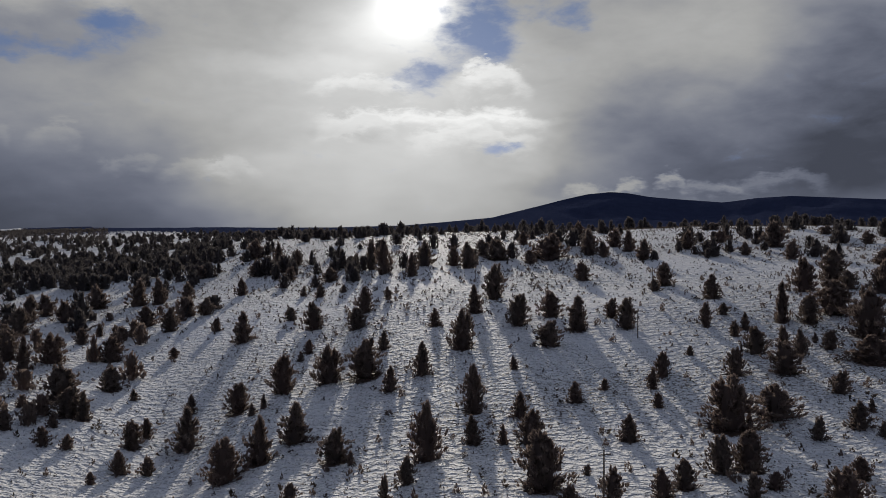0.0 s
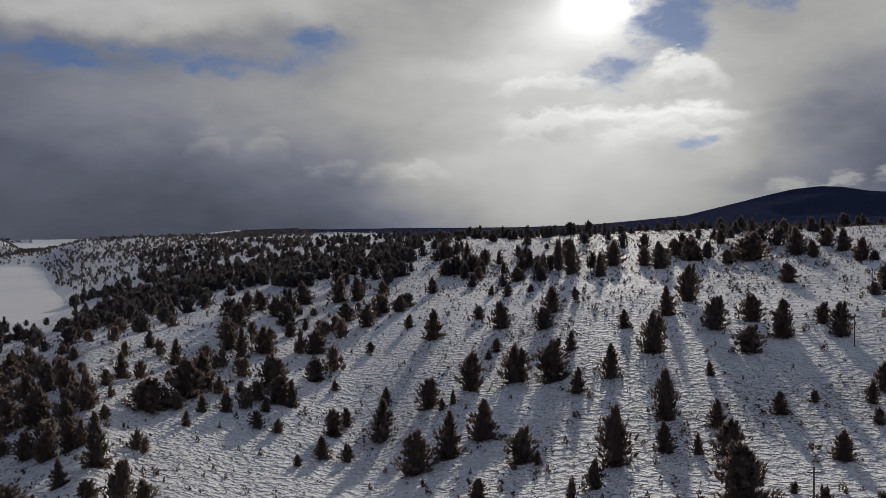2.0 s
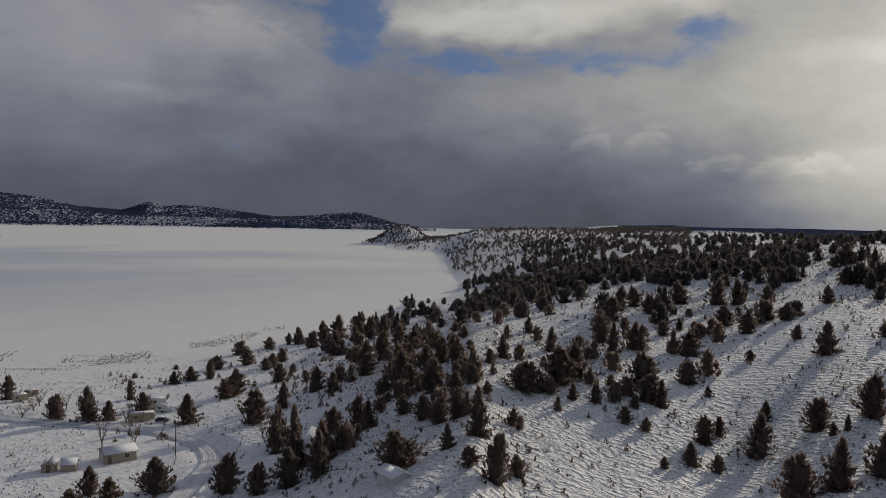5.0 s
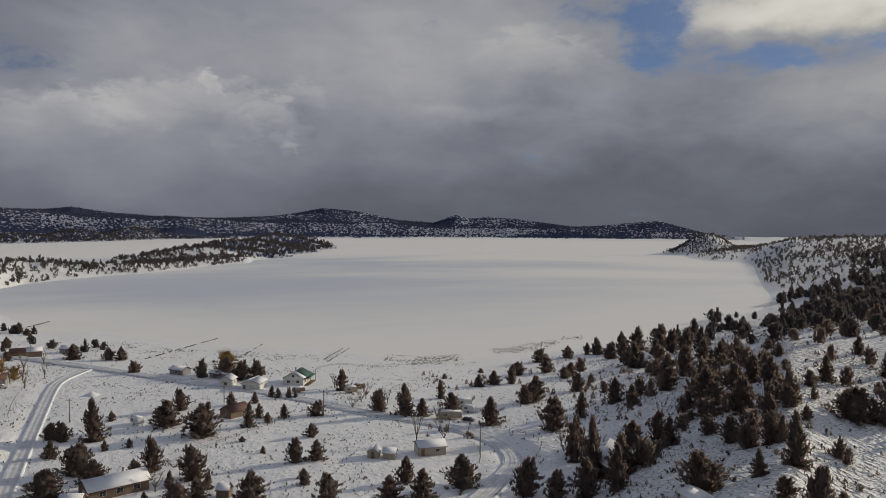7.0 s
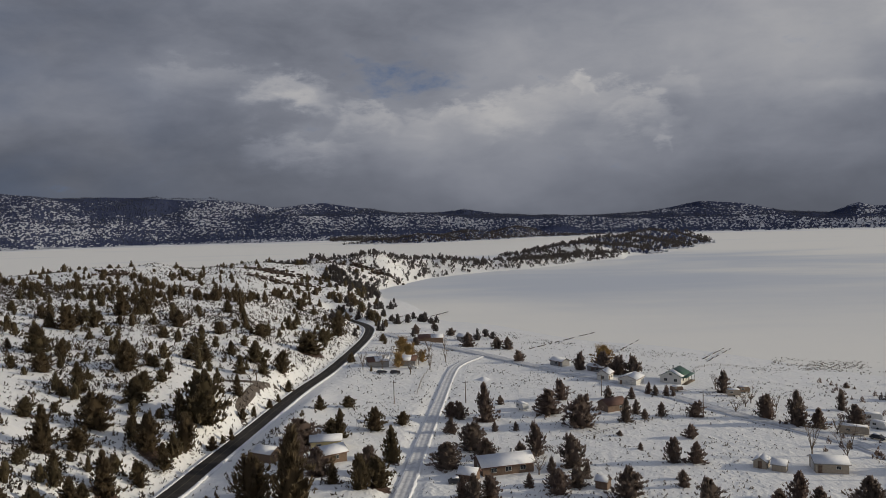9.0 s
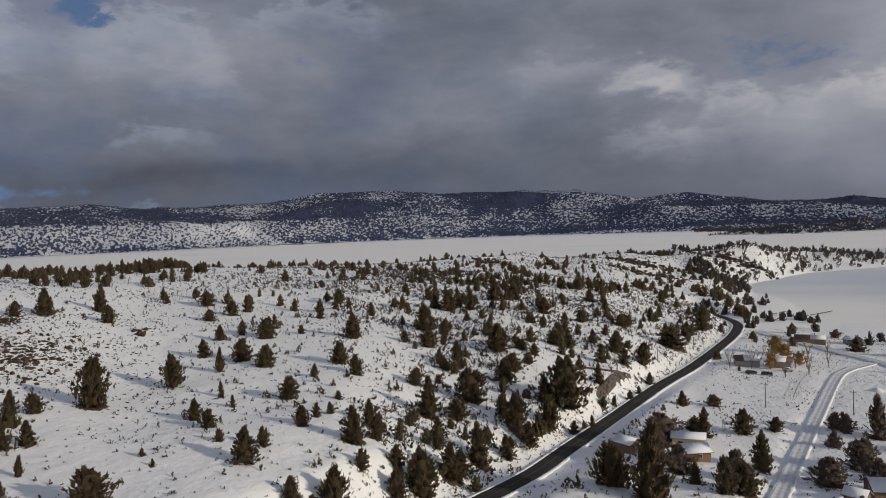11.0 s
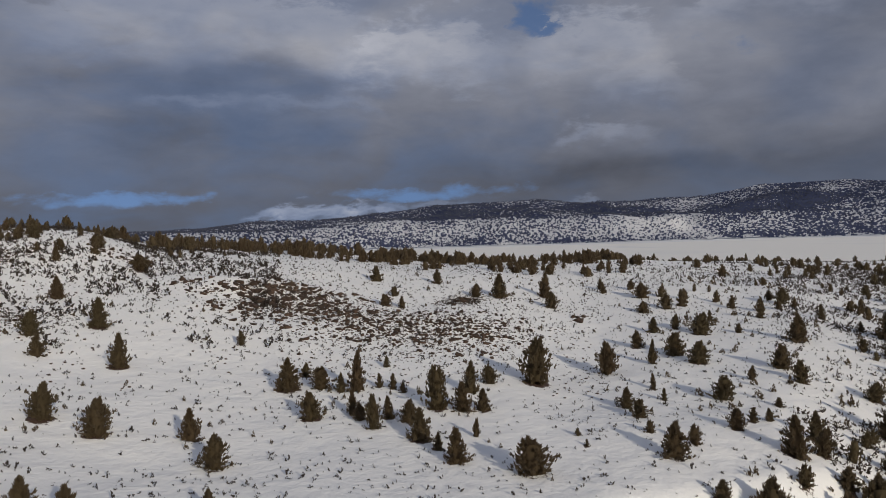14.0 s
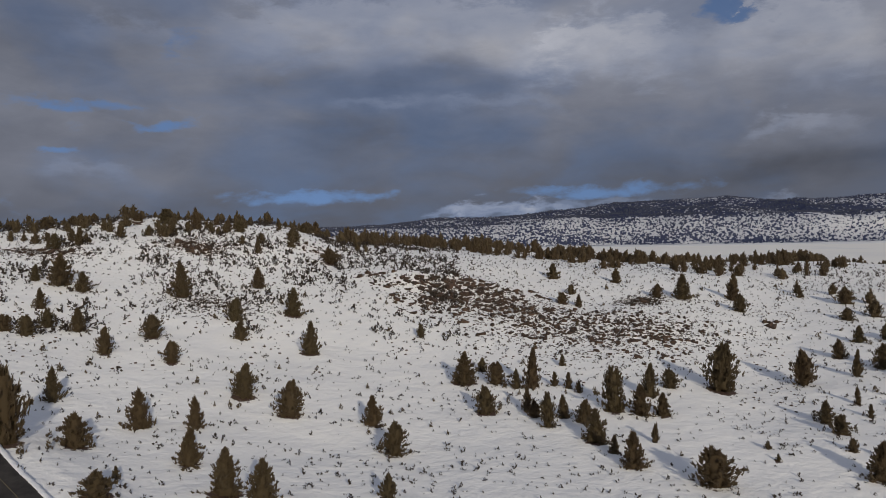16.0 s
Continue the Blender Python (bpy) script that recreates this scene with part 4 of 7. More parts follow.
def tree(sort, x, y, tall, wide, group):
    """One conifer with trunk and crown at its place."""
    spot = tagged(new(sort + "_tree"), "", "tree", group)
    k = tree_rng.randrange(6)
    slim = wide / tall
    if tall < 3.6:
        spot["label"] = LABELS[(sort, 2)]
    else:
        spot["label"] = LABELS[(sort, 1 if slim > 0.75 else 0)]
    part("trunk", TRUNK, spot)
    part("crown", (CROWNS if tall > 5 and math.hypot(x, y) < 330 else SMALL_CROWNS)[sort][k], spot)
    FEET.append((x, y, wide))
    spot.matrix_basis = Matrix.LocRotScale((x, y, float(height(x, y)) - 0.2 - 0.02 * tall), Euler((tree_rng.uniform(-0.05, 0.05), tree_rng.uniform(-0.05, 0.05), tree_rng.uniform(0, 6.28))), (wide * 1.1, wide * 1.1, tall * 0.95))
    return spot


# groves: x, y, height, width
SOUTH_EAST_PINES_A = [
    (-106.4, 240.5, 9.2, 7.9), (-93.6, 211.2, 7.5, 6.9), (-87.5, 243.8, 3.8, 3.4), (-101.4, 279.2, 10.4, 7.9), (-115.1, 292.1, 9.1, 8.4), (-94.7, 300.4, 8.2, 7.5),
    (-80.8, 268.1, 5.7, 4.2), (-65.5, 246.4, 11.2, 8.4), (-44.0, 256.3, 10.6, 7.7), (-54.8, 270.5, 5.6, 4.9), (-28.4, 246.4, 8.0, 7.4), (-27.6, 265.6, 10.1, 7.9),
    (-2.6, 232.0, 6.1, 4.8), (-40.9, 228.4, 4.8, 3.5), (-42.0, 221.0, 3.3, 2.4), (-41.7, 194.6, 11.2, 7.2), (-30.1, 197.7, 11.2, 8.4), (-20.4, 195.9, 11.6, 10.1),
    (-17.0, 215.3, 6.3, 4.5), (-12.9, 182.5, 7.0, 5.0), (-5.3, 189.9, 9.5, 5.7), (-51.3, 187.1, 8.6, 7.1), (-44.1, 183.8, 3.9, 2.3), (-46.3, 181.2, 3.3, 2.8),
]
SOUTH_EAST_PINES_B = [
    (-64.9, 192.4, 6.0, 3.9), (-58.4, 171.3, 10.9, 8.3), (-43.2, 146.8, 9.8, 8.1), (-37.8, 153.4, 10.5, 6.8), (-31.8, 160.9, 9.4, 8.5), (-21.3, 147.5, 7.7, 6.9),
    (-17.9, 143.9, 3.1, 1.8), (-3.5, 140.0, 12.7, 6.5), (-6.2, 128.9, 5.5, 3.6), (-9.6, 121.6, 4.9, 2.3), (-26.5, 128.3, 3.6, 3.3), (-100.3, 181.1, 5.5, 3.8),
    (-89.7, 167.5, 5.1, 4.0), (-84.1, 167.0, 3.9, 3.2), (-89.2, 185.7, 7.9, 4.4), (-93.5, 186.9, 8.7, 7.6), (-100.3, 196.9, 11.1, 10.0), (-92.9, 178.2, 4.2, 3.0),
    (-72.2, 173.6, 7.3, 5.2), (-71.6, 180.3, 5.8, 3.5), (-68.5, 157.8, 5.7, 4.8), (-63.0, 159.0, 4.7, 3.2), (-70.9, 150.1, 3.0, 2.3), (-102.2, 174.2, 6.0, 3.7),
]
SOUTH_EAST_PINES_C = [
    (-84.4, 204.2, 3.3, 3.3), (-125.8, 225.3, 11.3, 6.2), (-122.1, 234.1, 10.8, 9.5), (-136.6, 235.2, 11.1, 6.5), (-126.3, 262.2, 6.8, 5.2), (-126.1, 275.5, 5.3, 4.0),
    (-50.0, 306.9, 6.3, 4.6), (-58.2, 313.7, 4.6, 3.8), (-40.7, 308.3, 3.6, 3.3), (-52.6, 353.1, 7.2, 8.4), (-75.1, 369.4, 7.6, 5.6), (-89.3, 334.3, 8.0, 7.2),
    (-20.4, 279.3, 5.7, 3.3), (-13.6, 324.7, 11.3, 6.7), (-34.6, 362.4, 16.9, 5.6), (-26.9, 341.9, 17.9, 6.9), (-8.8, 350.9, 12.2, 10.4), (-96.2, 389.3, 9.3, 9.5),
    (-91.1, 416.1, 13.6, 7.5), (-80.1, 413.3, 9.7, 6.2), (-114.6, 458.9, 13.7, 11.2), (-128.7, 401.9, 7.3, 10.0), (-43.0, 373.5, 8.7, 6.7), (-117.9, 346.5, 8.5, 8.7),
]
SOUTH_EAST_PINES_D = [
    (-127.3, 337.8, 12.6, 8.5), (-134.8, 332.7, 12.5, 10.6), (-150.9, 329.1, 10.5, 10.7), (-148.3, 295.9, 9.6, 7.9), (-163.2, 308.5, 10.1, 8.3), (-161.3, 292.5, 11.7, 6.9),
]
SOUTH_PINES_A = [
    (18.1, 268.4, 14.1, 8.8), (10.4, 245.8, 10.0, 6.6), (5.3, 207.9, 12.2, 7.4), (22.8, 227.9, 11.3, 8.2), (34.1, 237.6, 9.1, 7.8), (39.7, 221.5, 11.2, 8.7),
    (29.4, 208.9, 8.0, 8.8), (55.1, 296.9, 7.9, 7.1), (52.5, 234.2, 6.7, 5.4), (54.3, 221.5, 10.6, 6.8), (81.5, 277.3, 9.7, 7.2), (116.2, 358.7, 9.2, 7.8),
    (136.7, 370.6, 6.8, 6.5), (131.5, 327.6, 6.1, 6.2), (154.8, 351.4, 13.3, 11.3), (89.0, 248.5, 8.4, 7.8), (77.0, 219.9, 8.1, 4.1), (84.8, 227.7, 4.2, 3.6),
    (119.6, 248.7, 12.8, 9.0), (136.0, 262.9, 12.0, 10.5), (144.6, 312.1, 9.0, 6.1), (197.8, 389.7, 5.1, 7.2), (196.0, 347.5, 6.5, 6.6), (98.6, 218.8, 12.6, 5.7),
]
SOUTH_PINES_B = [
    (105.1, 215.8, 9.1, 6.4), (115.0, 220.9, 11.6, 13.3), (113.7, 199.9, 14.7, 10.9), (104.8, 183.1, 7.4, 11.3), (80.9, 193.8, 8.0, 6.9), (70.4, 180.8, 7.8, 5.6),
    (86.7, 215.2, 5.4, 3.4), (81.5, 209.7, 5.0, 3.3), (90.3, 189.6, 8.0, 4.4), (81.9, 179.2, 8.7, 7.7), (98.2, 198.0, 3.2, 1.6), (99.5, 192.9, 5.7, 4.5),
    (90.9, 200.3, 4.9, 3.7), (64.8, 196.6, 3.0, 2.2), (53.6, 183.3, 7.3, 4.4), (49.3, 176.2, 5.9, 3.1), (47.3, 164.3, 3.9, 2.6), (30.1, 169.3, 5.1, 5.0),
    (38.0, 175.9, 3.2, 2.7), (36.7, 147.5, 5.9, 5.1), (6.5, 164.9, 12.3, 5.5), (16.7, 161.1, 6.3, 4.9), (18.0, 190.1, 3.9, 2.3), (5.9, 147.9, 6.4, 4.5),
]
SOUTH_PINES_C = [
    (11.9, 147.5, 4.3, 2.5), (17.2, 147.0, 8.0, 5.9), (16.6, 123.9, 11.1, 8.6), (58.1, 151.2, 12.1, 11.3), (68.9, 154.3, 8.0, 9.2), (47.6, 127.4, 8.1, 5.5),
    (52.8, 128.6, 8.2, 6.4), (48.6, 116.2, 4.6, 3.1), (53.4, 119.6, 3.2, 3.1), (81.3, 145.9, 5.9, 5.6), (71.4, 142.1, 4.9, 3.7), (87.2, 164.3, 6.0, 4.5),
    (70.0, 124.7, 4.5, 3.5), (87.6, 152.7, 3.1, 2.1), (83.5, 141.2, 3.4, 3.0), (61.9, 114.3, 6.3, 6.4), (39.4, 121.8, 5.5, 4.4), (34.8, 118.0, 5.3, 3.8),
    (26.7, 117.0, 6.3, 3.8), (25.0, 129.6, 2.2, 1.5), (19.8, 116.3, 3.6, 3.7), (50.1, 356.5, 13.5, 18.0), (76.7, 427.2, 10.0, 10.2), (70.2, 362.3, 13.9, 8.7),
]
SOUTH_PINES_D = [
    (74.9, 351.1, 8.3, 6.4), (39.8, 345.7, 7.0, 6.2), (86.2, 379.3, 10.1, 8.0), (89.4, 335.3, 10.0, 8.2), (90.2, 365.0, 10.9, 7.8), (4.8, 344.0, 10.0, 6.1),
    (11.4, 336.8, 12.7, 8.9), (19.9, 372.5, 8.6, 8.8), (26.3, 360.0, 10.4, 12.8), (43.3, 405.7, 8.3, 6.0), (75.0, 266.7, 4.8, 4.9), (163.2, 454.6, 5.0, 8.5),
    (169.0, 289.3, 6.8, 6.9), (133.0, 246.4, 7.3, 5.8), (139.8, 238.0, 12.8, 9.8),
]
LAKE_SLOPE_PINES_A = [
    (-194.2, 130.5, 11.9, 9.3), (-239.5, 152.7, 10.9, 8.6), (-203.9, 148.1, 10.5, 4.6), (-279.7, 196.8, 7.0, 6.2), (-294.0, 193.6, 8.3, 8.4), (-324.4, 209.3, 7.9, 8.1),
    (-327.2, 228.3, 7.0, 7.2), (-287.7, 208.0, 7.3, 5.3), (-258.2, 192.5, 4.2, 3.5), (-245.3, 176.2, 8.9, 6.4), (-209.9, 166.6, 9.5, 7.3), (-197.8, 164.1, 7.6, 6.2),
    (-164.9, 118.4, 12.3, 6.2), (-143.8, 108.2, 16.4, 6.7), (-153.8, 127.9, 7.2, 7.3), (-136.0, 110.2, 10.6, 8.1), (-148.1, 131.5, 8.9, 4.8), (-141.7, 129.6, 7.5, 5.3),
    (-106.1, 104.6, 9.1, 9.7), (-153.7, 147.4, 3.2, 3.2), (-135.5, 136.0, 5.7, 4.7), (-123.7, 130.8, 7.0, 6.0), (-116.2, 128.2, 7.3, 5.3), (-163.1, 162.2, 12.3, 9.0),
]
LAKE_SLOPE_PINES_B = [
    (-139.9, 151.3, 11.0, 7.5), (-113.0, 131.0, 7.8, 4.2), (-98.4, 121.1, 11.3, 5.7), (-125.1, 144.3, 7.9, 4.6), (-100.6, 113.9, 5.5, 3.7), (-87.6, 105.3, 4.2, 3.8),
    (-81.4, 105.2, 10.6, 5.4), (-83.7, 114.7, 4.8, 4.0), (-119.2, 165.6, 9.1, 10.5), (-116.6, 178.3, 12.0, 10.9), (-116.2, 186.8, 11.7, 7.9), (-104.6, 159.8, 4.0, 2.9),
    (-107.2, 171.2, 4.8, 3.7), (-119.1, 149.3, 4.0, 2.9), (-127.0, 153.2, 5.9, 4.8), (-136.7, 159.4, 5.6, 3.8), (-143.5, 187.3, 8.3, 5.7), (-139.8, 176.3, 5.3, 4.0),
    (-171.7, 189.9, 9.0, 6.1), (-153.0, 175.7, 9.6, 4.9), (-218.7, 206.9, 13.3, 8.1), (-209.5, 190.2, 13.3, 8.5), (-244.9, 241.5, 10.1, 8.2), (-212.7, 218.6, 9.8, 9.1),
]
LAKE_SLOPE_PINES_C = [
    (-202.6, 217.2, 7.8, 7.1), (-205.4, 298.1, 10.5, 6.4), (-168.6, 236.0, 6.8, 5.2), (-144.1, 215.2, 9.1, 5.4), (-152.4, 270.0, 10.8, 9.2), (-145.6, 249.6, 10.1, 8.6),
    (-322.2, 260.0, 12.1, 9.9), (-323.2, 271.4, 13.6, 12.6), (-328.4, 291.3, 14.1, 10.5),
]
FOREST_EDGE_PINES_A = [
    (-217.5, 121.3, 10.4, 8.8), (-245.0, 120.4, 7.3, 6.6), (-280.1, 150.5, 5.6, 5.7), (-280.6, 158.0, 6.7, 7.8), (-274.6, 190.1, 5.9, 5.0), (-251.5, 186.3, 4.1, 2.8),
    (-232.1, 178.8, 5.2, 3.5), (-332.7, 244.7, 7.3, 3.7), (-328.5, 248.6, 8.4, 6.2), (-307.9, 241.0, 9.2, 8.2), (-307.9, 249.0, 10.4, 4.7), (-270.9, 226.4, 12.4, 9.5),
    (-235.5, 207.6, 7.4, 5.3), (-202.4, 183.2, 9.7, 6.6), (-278.5, 246.7, 8.7, 6.7), (-286.8, 271.6, 13.9, 8.2), (-309.4, 282.6, 12.3, 10.0), (-171.7, 170.5, 10.7, 8.7),
    (-157.3, 159.4, 8.0, 6.8), (-163.7, 174.2, 9.9, 5.7), (-166.5, 185.1, 7.3, 5.7), (-146.1, 90.8, 10.6, 7.5), (-136.4, 92.9, 8.1, 5.7), (-160.4, 114.4, 11.9, 4.9),
]
FOREST_EDGE_PINES_B = [
    (-134.3, 99.2, 10.2, 6.3), (-127.8, 102.7, 11.0, 6.1),
]
VILLAGE_PINES_A = [
    (-254.8, -10.0, 6.1, 4.7), (-252.9, -6.7, 6.8, 5.4), (-250.0, 1.8, 14.2, 8.4), (-272.9, 7.5, 3.6, 3.6), (-199.8, -8.8, 7.9, 9.3), (-234.8, -9.2, 5.6, 5.7),
    (-216.0, -2.2, 9.1, 9.3), (-207.0, 1.7, 6.9, 6.4), (-236.0, 4.6, 3.5, 2.6), (-236.7, 11.2, 3.1, 2.6), (-257.9, 23.4, 9.3, 12.6), (-278.4, 30.3, 9.1, 5.9),
    (-240.8, 32.4, 11.9, 12.6), (-201.7, 10.8, 7.4, 4.4), (-210.4, 15.6, 10.9, 5.2), (-199.5, 24.5, 10.0, 7.2), (-195.1, 18.4, 4.5, 3.0), (-189.2, 26.4, 4.7, 3.0),
    (-174.7, 34.2, 8.7, 7.8), (-279.0, 47.6, 5.0, 4.3), (-245.5, 47.5, 9.0, 4.9), (-255.6, 53.0, 5.9, 3.2), (-249.1, 54.4, 3.8, 2.8), (-252.8, 60.9, 5.4, 3.9),
]
VILLAGE_PINES_B = [
    (-252.0, 71.8, 6.2, 6.0), (-226.4, 63.1, 4.9, 4.3), (-201.5, 51.5, 8.2, 5.4), (-201.0, 57.3, 6.3, 6.2), (-181.6, 48.7, 4.6, 3.5), (-166.7, 50.0, 8.0, 6.0),
    (-241.1, 100.1, 12.4, 8.7), (-238.6, 105.8, 7.0, 6.3), (-250.0, 93.9, 9.5, 6.2), (-290.4, 93.2, 9.9, 5.2), (-327.6, 59.8, 8.8, 10.0), (-324.3, 66.3, 9.8, 7.6),
    (-334.5, 54.8, 10.0, 8.1), (-338.9, 45.6, 9.1, 5.7), (-360.5, 19.6, 6.4, 6.1), (-404.9, 10.1, 7.1, 6.0), (-403.7, 16.1, 7.1, 7.2), (-414.0, -5.6, 7.8, 9.9),
    (-460.7, -16.5, 5.4, 6.0), (-491.2, -28.4, 5.7, 4.4), (-463.4, -38.3, 6.8, 5.5), (-416.6, -34.4, 5.4, 4.5), (-289.8, 64.9, 4.9, 3.2), (-286.4, 66.6, 4.4, 3.2),
]
VILLAGE_PINES_C = [
    (-283.5, 70.0, 4.8, 3.2), (-282.9, 72.3, 3.8, 2.1), (-278.4, 56.1, 4.7, 3.8), (-263.0, 124.6, 8.6, 3.5), (-172.6, 72.0, 7.4, 5.8), (-159.0, 70.6, 8.0, 7.6),
    (-161.9, 63.8, 6.4, 7.6), (-182.5, 23.5, 5.6, 5.7), (-183.1, 18.4, 5.6, 5.7),
]
YARD_PINES_A = [
    (-177.1, 18.4, 6.6, 6.1), (-182.6, 11.8, 3.9, 2.9), (-171.0, -1.6, 7.4, 5.9), (-174.0, 2.3, 6.4, 5.5), (-172.9, -4.5, 6.4, 4.3),
]
MEADOW_PINES_A = [
    (-188.8, -28.9, 9.1, 7.1), (-214.8, -51.8, 8.9, 10.3), (-187.5, -41.2, 7.8, 7.8), (-194.1, -48.1, 9.4, 8.1), (-277.7, 164.9, 9.6, 4.2), (-237.0, 147.1, 8.3, 6.5),
    (-296.8, 179.7, 6.8, 6.8), (-302.1, 144.8, 2.6, 2.6), (-310.6, 167.7, 2.8, 2.8), (-162.9, 83.3, 9.4, 10.0), (-229.1, 42.4, 1.9, 2.2), (-215.2, 45.6, 2.1, 2.1),
    (-187.5, 49.9, 2.6, 2.6),
]
ROADSIDE_JUNIPERS_A = [
    (-353.3, -142.7, 9.3, 7.9), (-265.6, -159.9, 11.2, 11.1), (-241.3, -144.1, 8.2, 7.5), (-263.6, -149.4, 8.0, 5.4), (-229.2, -124.9, 10.0, 7.0), (-200.9, -105.7, 12.1, 11.0),
    (-184.0, -101.2, 6.9, 7.7), (-221.4, -126.6, 5.3, 2.8), (-205.7, -119.7, 3.5, 2.6), (-196.0, -122.2, 6.1, 5.6), (-176.5, -106.2, 12.3, 7.5), (-257.0, -123.2, 12.5, 9.4),
    (-226.3, -106.2, 8.9, 9.0), (-239.5, -108.7, 7.7, 6.3), (-197.9, -93.8, 7.8, 4.0), (-193.2, -87.2, 11.4, 7.8), (-190.1, -82.0, 7.5, 5.7), (-206.0, -82.7, 12.0, 6.8),
    (-178.5, -83.4, 7.7, 4.9), (-167.1, -86.1, 11.4, 7.5), (-165.7, -97.0, 5.8, 4.7), (-162.7, -103.8, 4.0, 3.5), (-175.2, -98.5, 3.0, 2.5), (-223.7, -84.3, 18.5, 15.9),
]
ROADSIDE_JUNIPERS_B = [
    (-220.5, -89.5, 8.5, 7.2), (-218.3, -94.9, 3.5, 3.6), (-265.5, -111.7, 5.1, 4.3), (-253.5, -109.0, 4.9, 4.6), (-266.5, -116.8, 5.1, 4.3), (-291.5, -114.0, 7.0, 6.5),
    (-293.8, -108.1, 6.4, 6.5), (-313.1, -104.2, 6.8, 5.5), (-307.4, -92.6, 9.4, 9.6), (-293.9, -85.3, 7.2, 6.4), (-285.6, -92.0, 7.9, 6.3), (-258.6, -84.3, 8.0, 4.9),
    (-305.5, -80.8, 11.1, 7.2), (-360.9, -81.6, 10.8, 16.6), (-399.4, -83.3, 8.3, 7.3), (-422.6, -79.5, 15.1, 10.2), (-293.5, -75.3, 5.4, 5.1), (-275.1, -74.6, 3.7, 3.1),
    (-265.6, -75.2, 4.1, 3.3), (-246.7, -79.0, 4.6, 3.1), (-253.5, -77.3, 3.9, 2.9), (-224.6, -75.6, 4.3, 2.6), (-221.0, -77.0, 3.5, 2.0), (-214.3, -77.9, 4.8, 3.9),
]
ROADSIDE_JUNIPERS_C = [
    (-258.2, -55.3, 5.5, 5.1), (-264.0, -46.2, 4.5, 5.7), (-233.7, -32.8, 8.5, 7.2), (-241.7, -24.9, 5.1, 5.2), (-228.6, -45.2, 4.9, 7.1), (-224.0, -42.4, 9.6, 5.6),
    (-166.2, -51.6, 11.7, 9.8), (-162.7, -42.0, 19.6, 11.6), (-176.7, -28.8, 9.9, 5.6), (-180.3, -24.7, 8.9, 6.8), (-202.6, -24.1, 11.1, 6.3), (-180.4, -36.1, 5.6, 4.6),
    (-157.0, -86.0, 6.5, 6.6), (-145.4, -90.1, 5.2, 4.2), (-327.3, -170.5, 10.7, 7.7), (-318.6, -178.1, 10.6, 10.8), (-318.8, -185.8, 7.5, 6.6), (-373.0, -167.8, 9.5, 8.5),
    (-350.5, -190.6, 5.8, 4.7), (-401.2, -206.0, 6.5, 4.8), (-343.6, -218.2, 5.2, 6.0), (-382.0, -232.1, 5.7, 4.2), (-358.5, -172.8, 13.9, 10.6), (-321.2, -136.5, 5.7, 5.2),
]
ROADSIDE_JUNIPERS_D = [
    (-339.2, -126.4, 6.3, 4.3), (-355.0, -123.9, 6.6, 6.7), (-366.7, -106.9, 6.7, 11.4), (-411.0, -104.3, 7.9, 6.3), (-398.8, -125.2, 7.3, 5.0), (-496.1, -118.4, 8.9, 7.6),
    (-416.1, -140.0, 7.7, 7.8), (-264.9, -170.4, 4.0, 3.7),
]
ROCK_SLOPE_JUNIPERS_A = [
    (-130.4, -304.2, 7.3, 6.8), (-159.9, -269.1, 6.4, 5.2), (-169.5, -266.7, 11.0, 8.4), (-156.4, -296.3, 6.8, 5.5), (-195.4, -269.6, 11.6, 6.9), (-182.7, -247.9, 8.1, 5.5),
    (-125.6, -275.7, 4.4, 3.9), (-119.4, -255.5, 4.9, 3.7), (-114.9, -259.7, 4.9, 5.0), (-54.1, -184.2, 8.8, 7.5), (-61.5, -180.8, 6.8, 5.2), (-61.5, -192.4, 4.2, 3.0),
    (-65.3, -176.3, 5.5, 3.4), (-69.2, -175.9, 11.2, 5.1), (-84.7, -192.1, 3.7, 2.5), (-75.7, -176.5, 4.0, 2.5), (-78.3, -174.2, 4.5, 2.9), (-79.4, -170.4, 3.3, 2.0),
    (-52.5, -161.7, 7.3, 5.4), (-62.0, -160.4, 6.6, 3.1), (-62.1, -156.1, 4.5, 3.6), (-62.4, -149.5, 8.7, 3.7), (-68.2, -154.6, 5.8, 3.3), (-71.1, -150.0, 5.9, 4.5),
]
ROCK_SLOPE_JUNIPERS_B = [
    (-68.4, -139.1, 7.4, 6.2), (-68.9, -132.1, 4.0, 2.6), (-68.6, -124.3, 7.7, 5.3), (-81.4, -156.0, 12.3, 5.5), (-86.2, -152.3, 7.8, 5.8), (-90.8, -150.8, 5.8, 4.8),
    (-104.3, -169.5, 5.9, 4.8), (-117.9, -167.7, 14.5, 8.6), (-79.6, -135.3, 4.5, 1.7), (-78.6, -113.4, 8.0, 7.7), (-27.1, -140.4, 7.3, 5.3), (-144.0, -169.0, 11.1, 6.7),
    (-52.4, -225.0, 5.4, 2.7), (-100.0, -127.4, 2.1, 1.4), (-97.8, -121.6, 1.7, 1.3), (-95.2, -164.4, 9.0, 5.7),
]
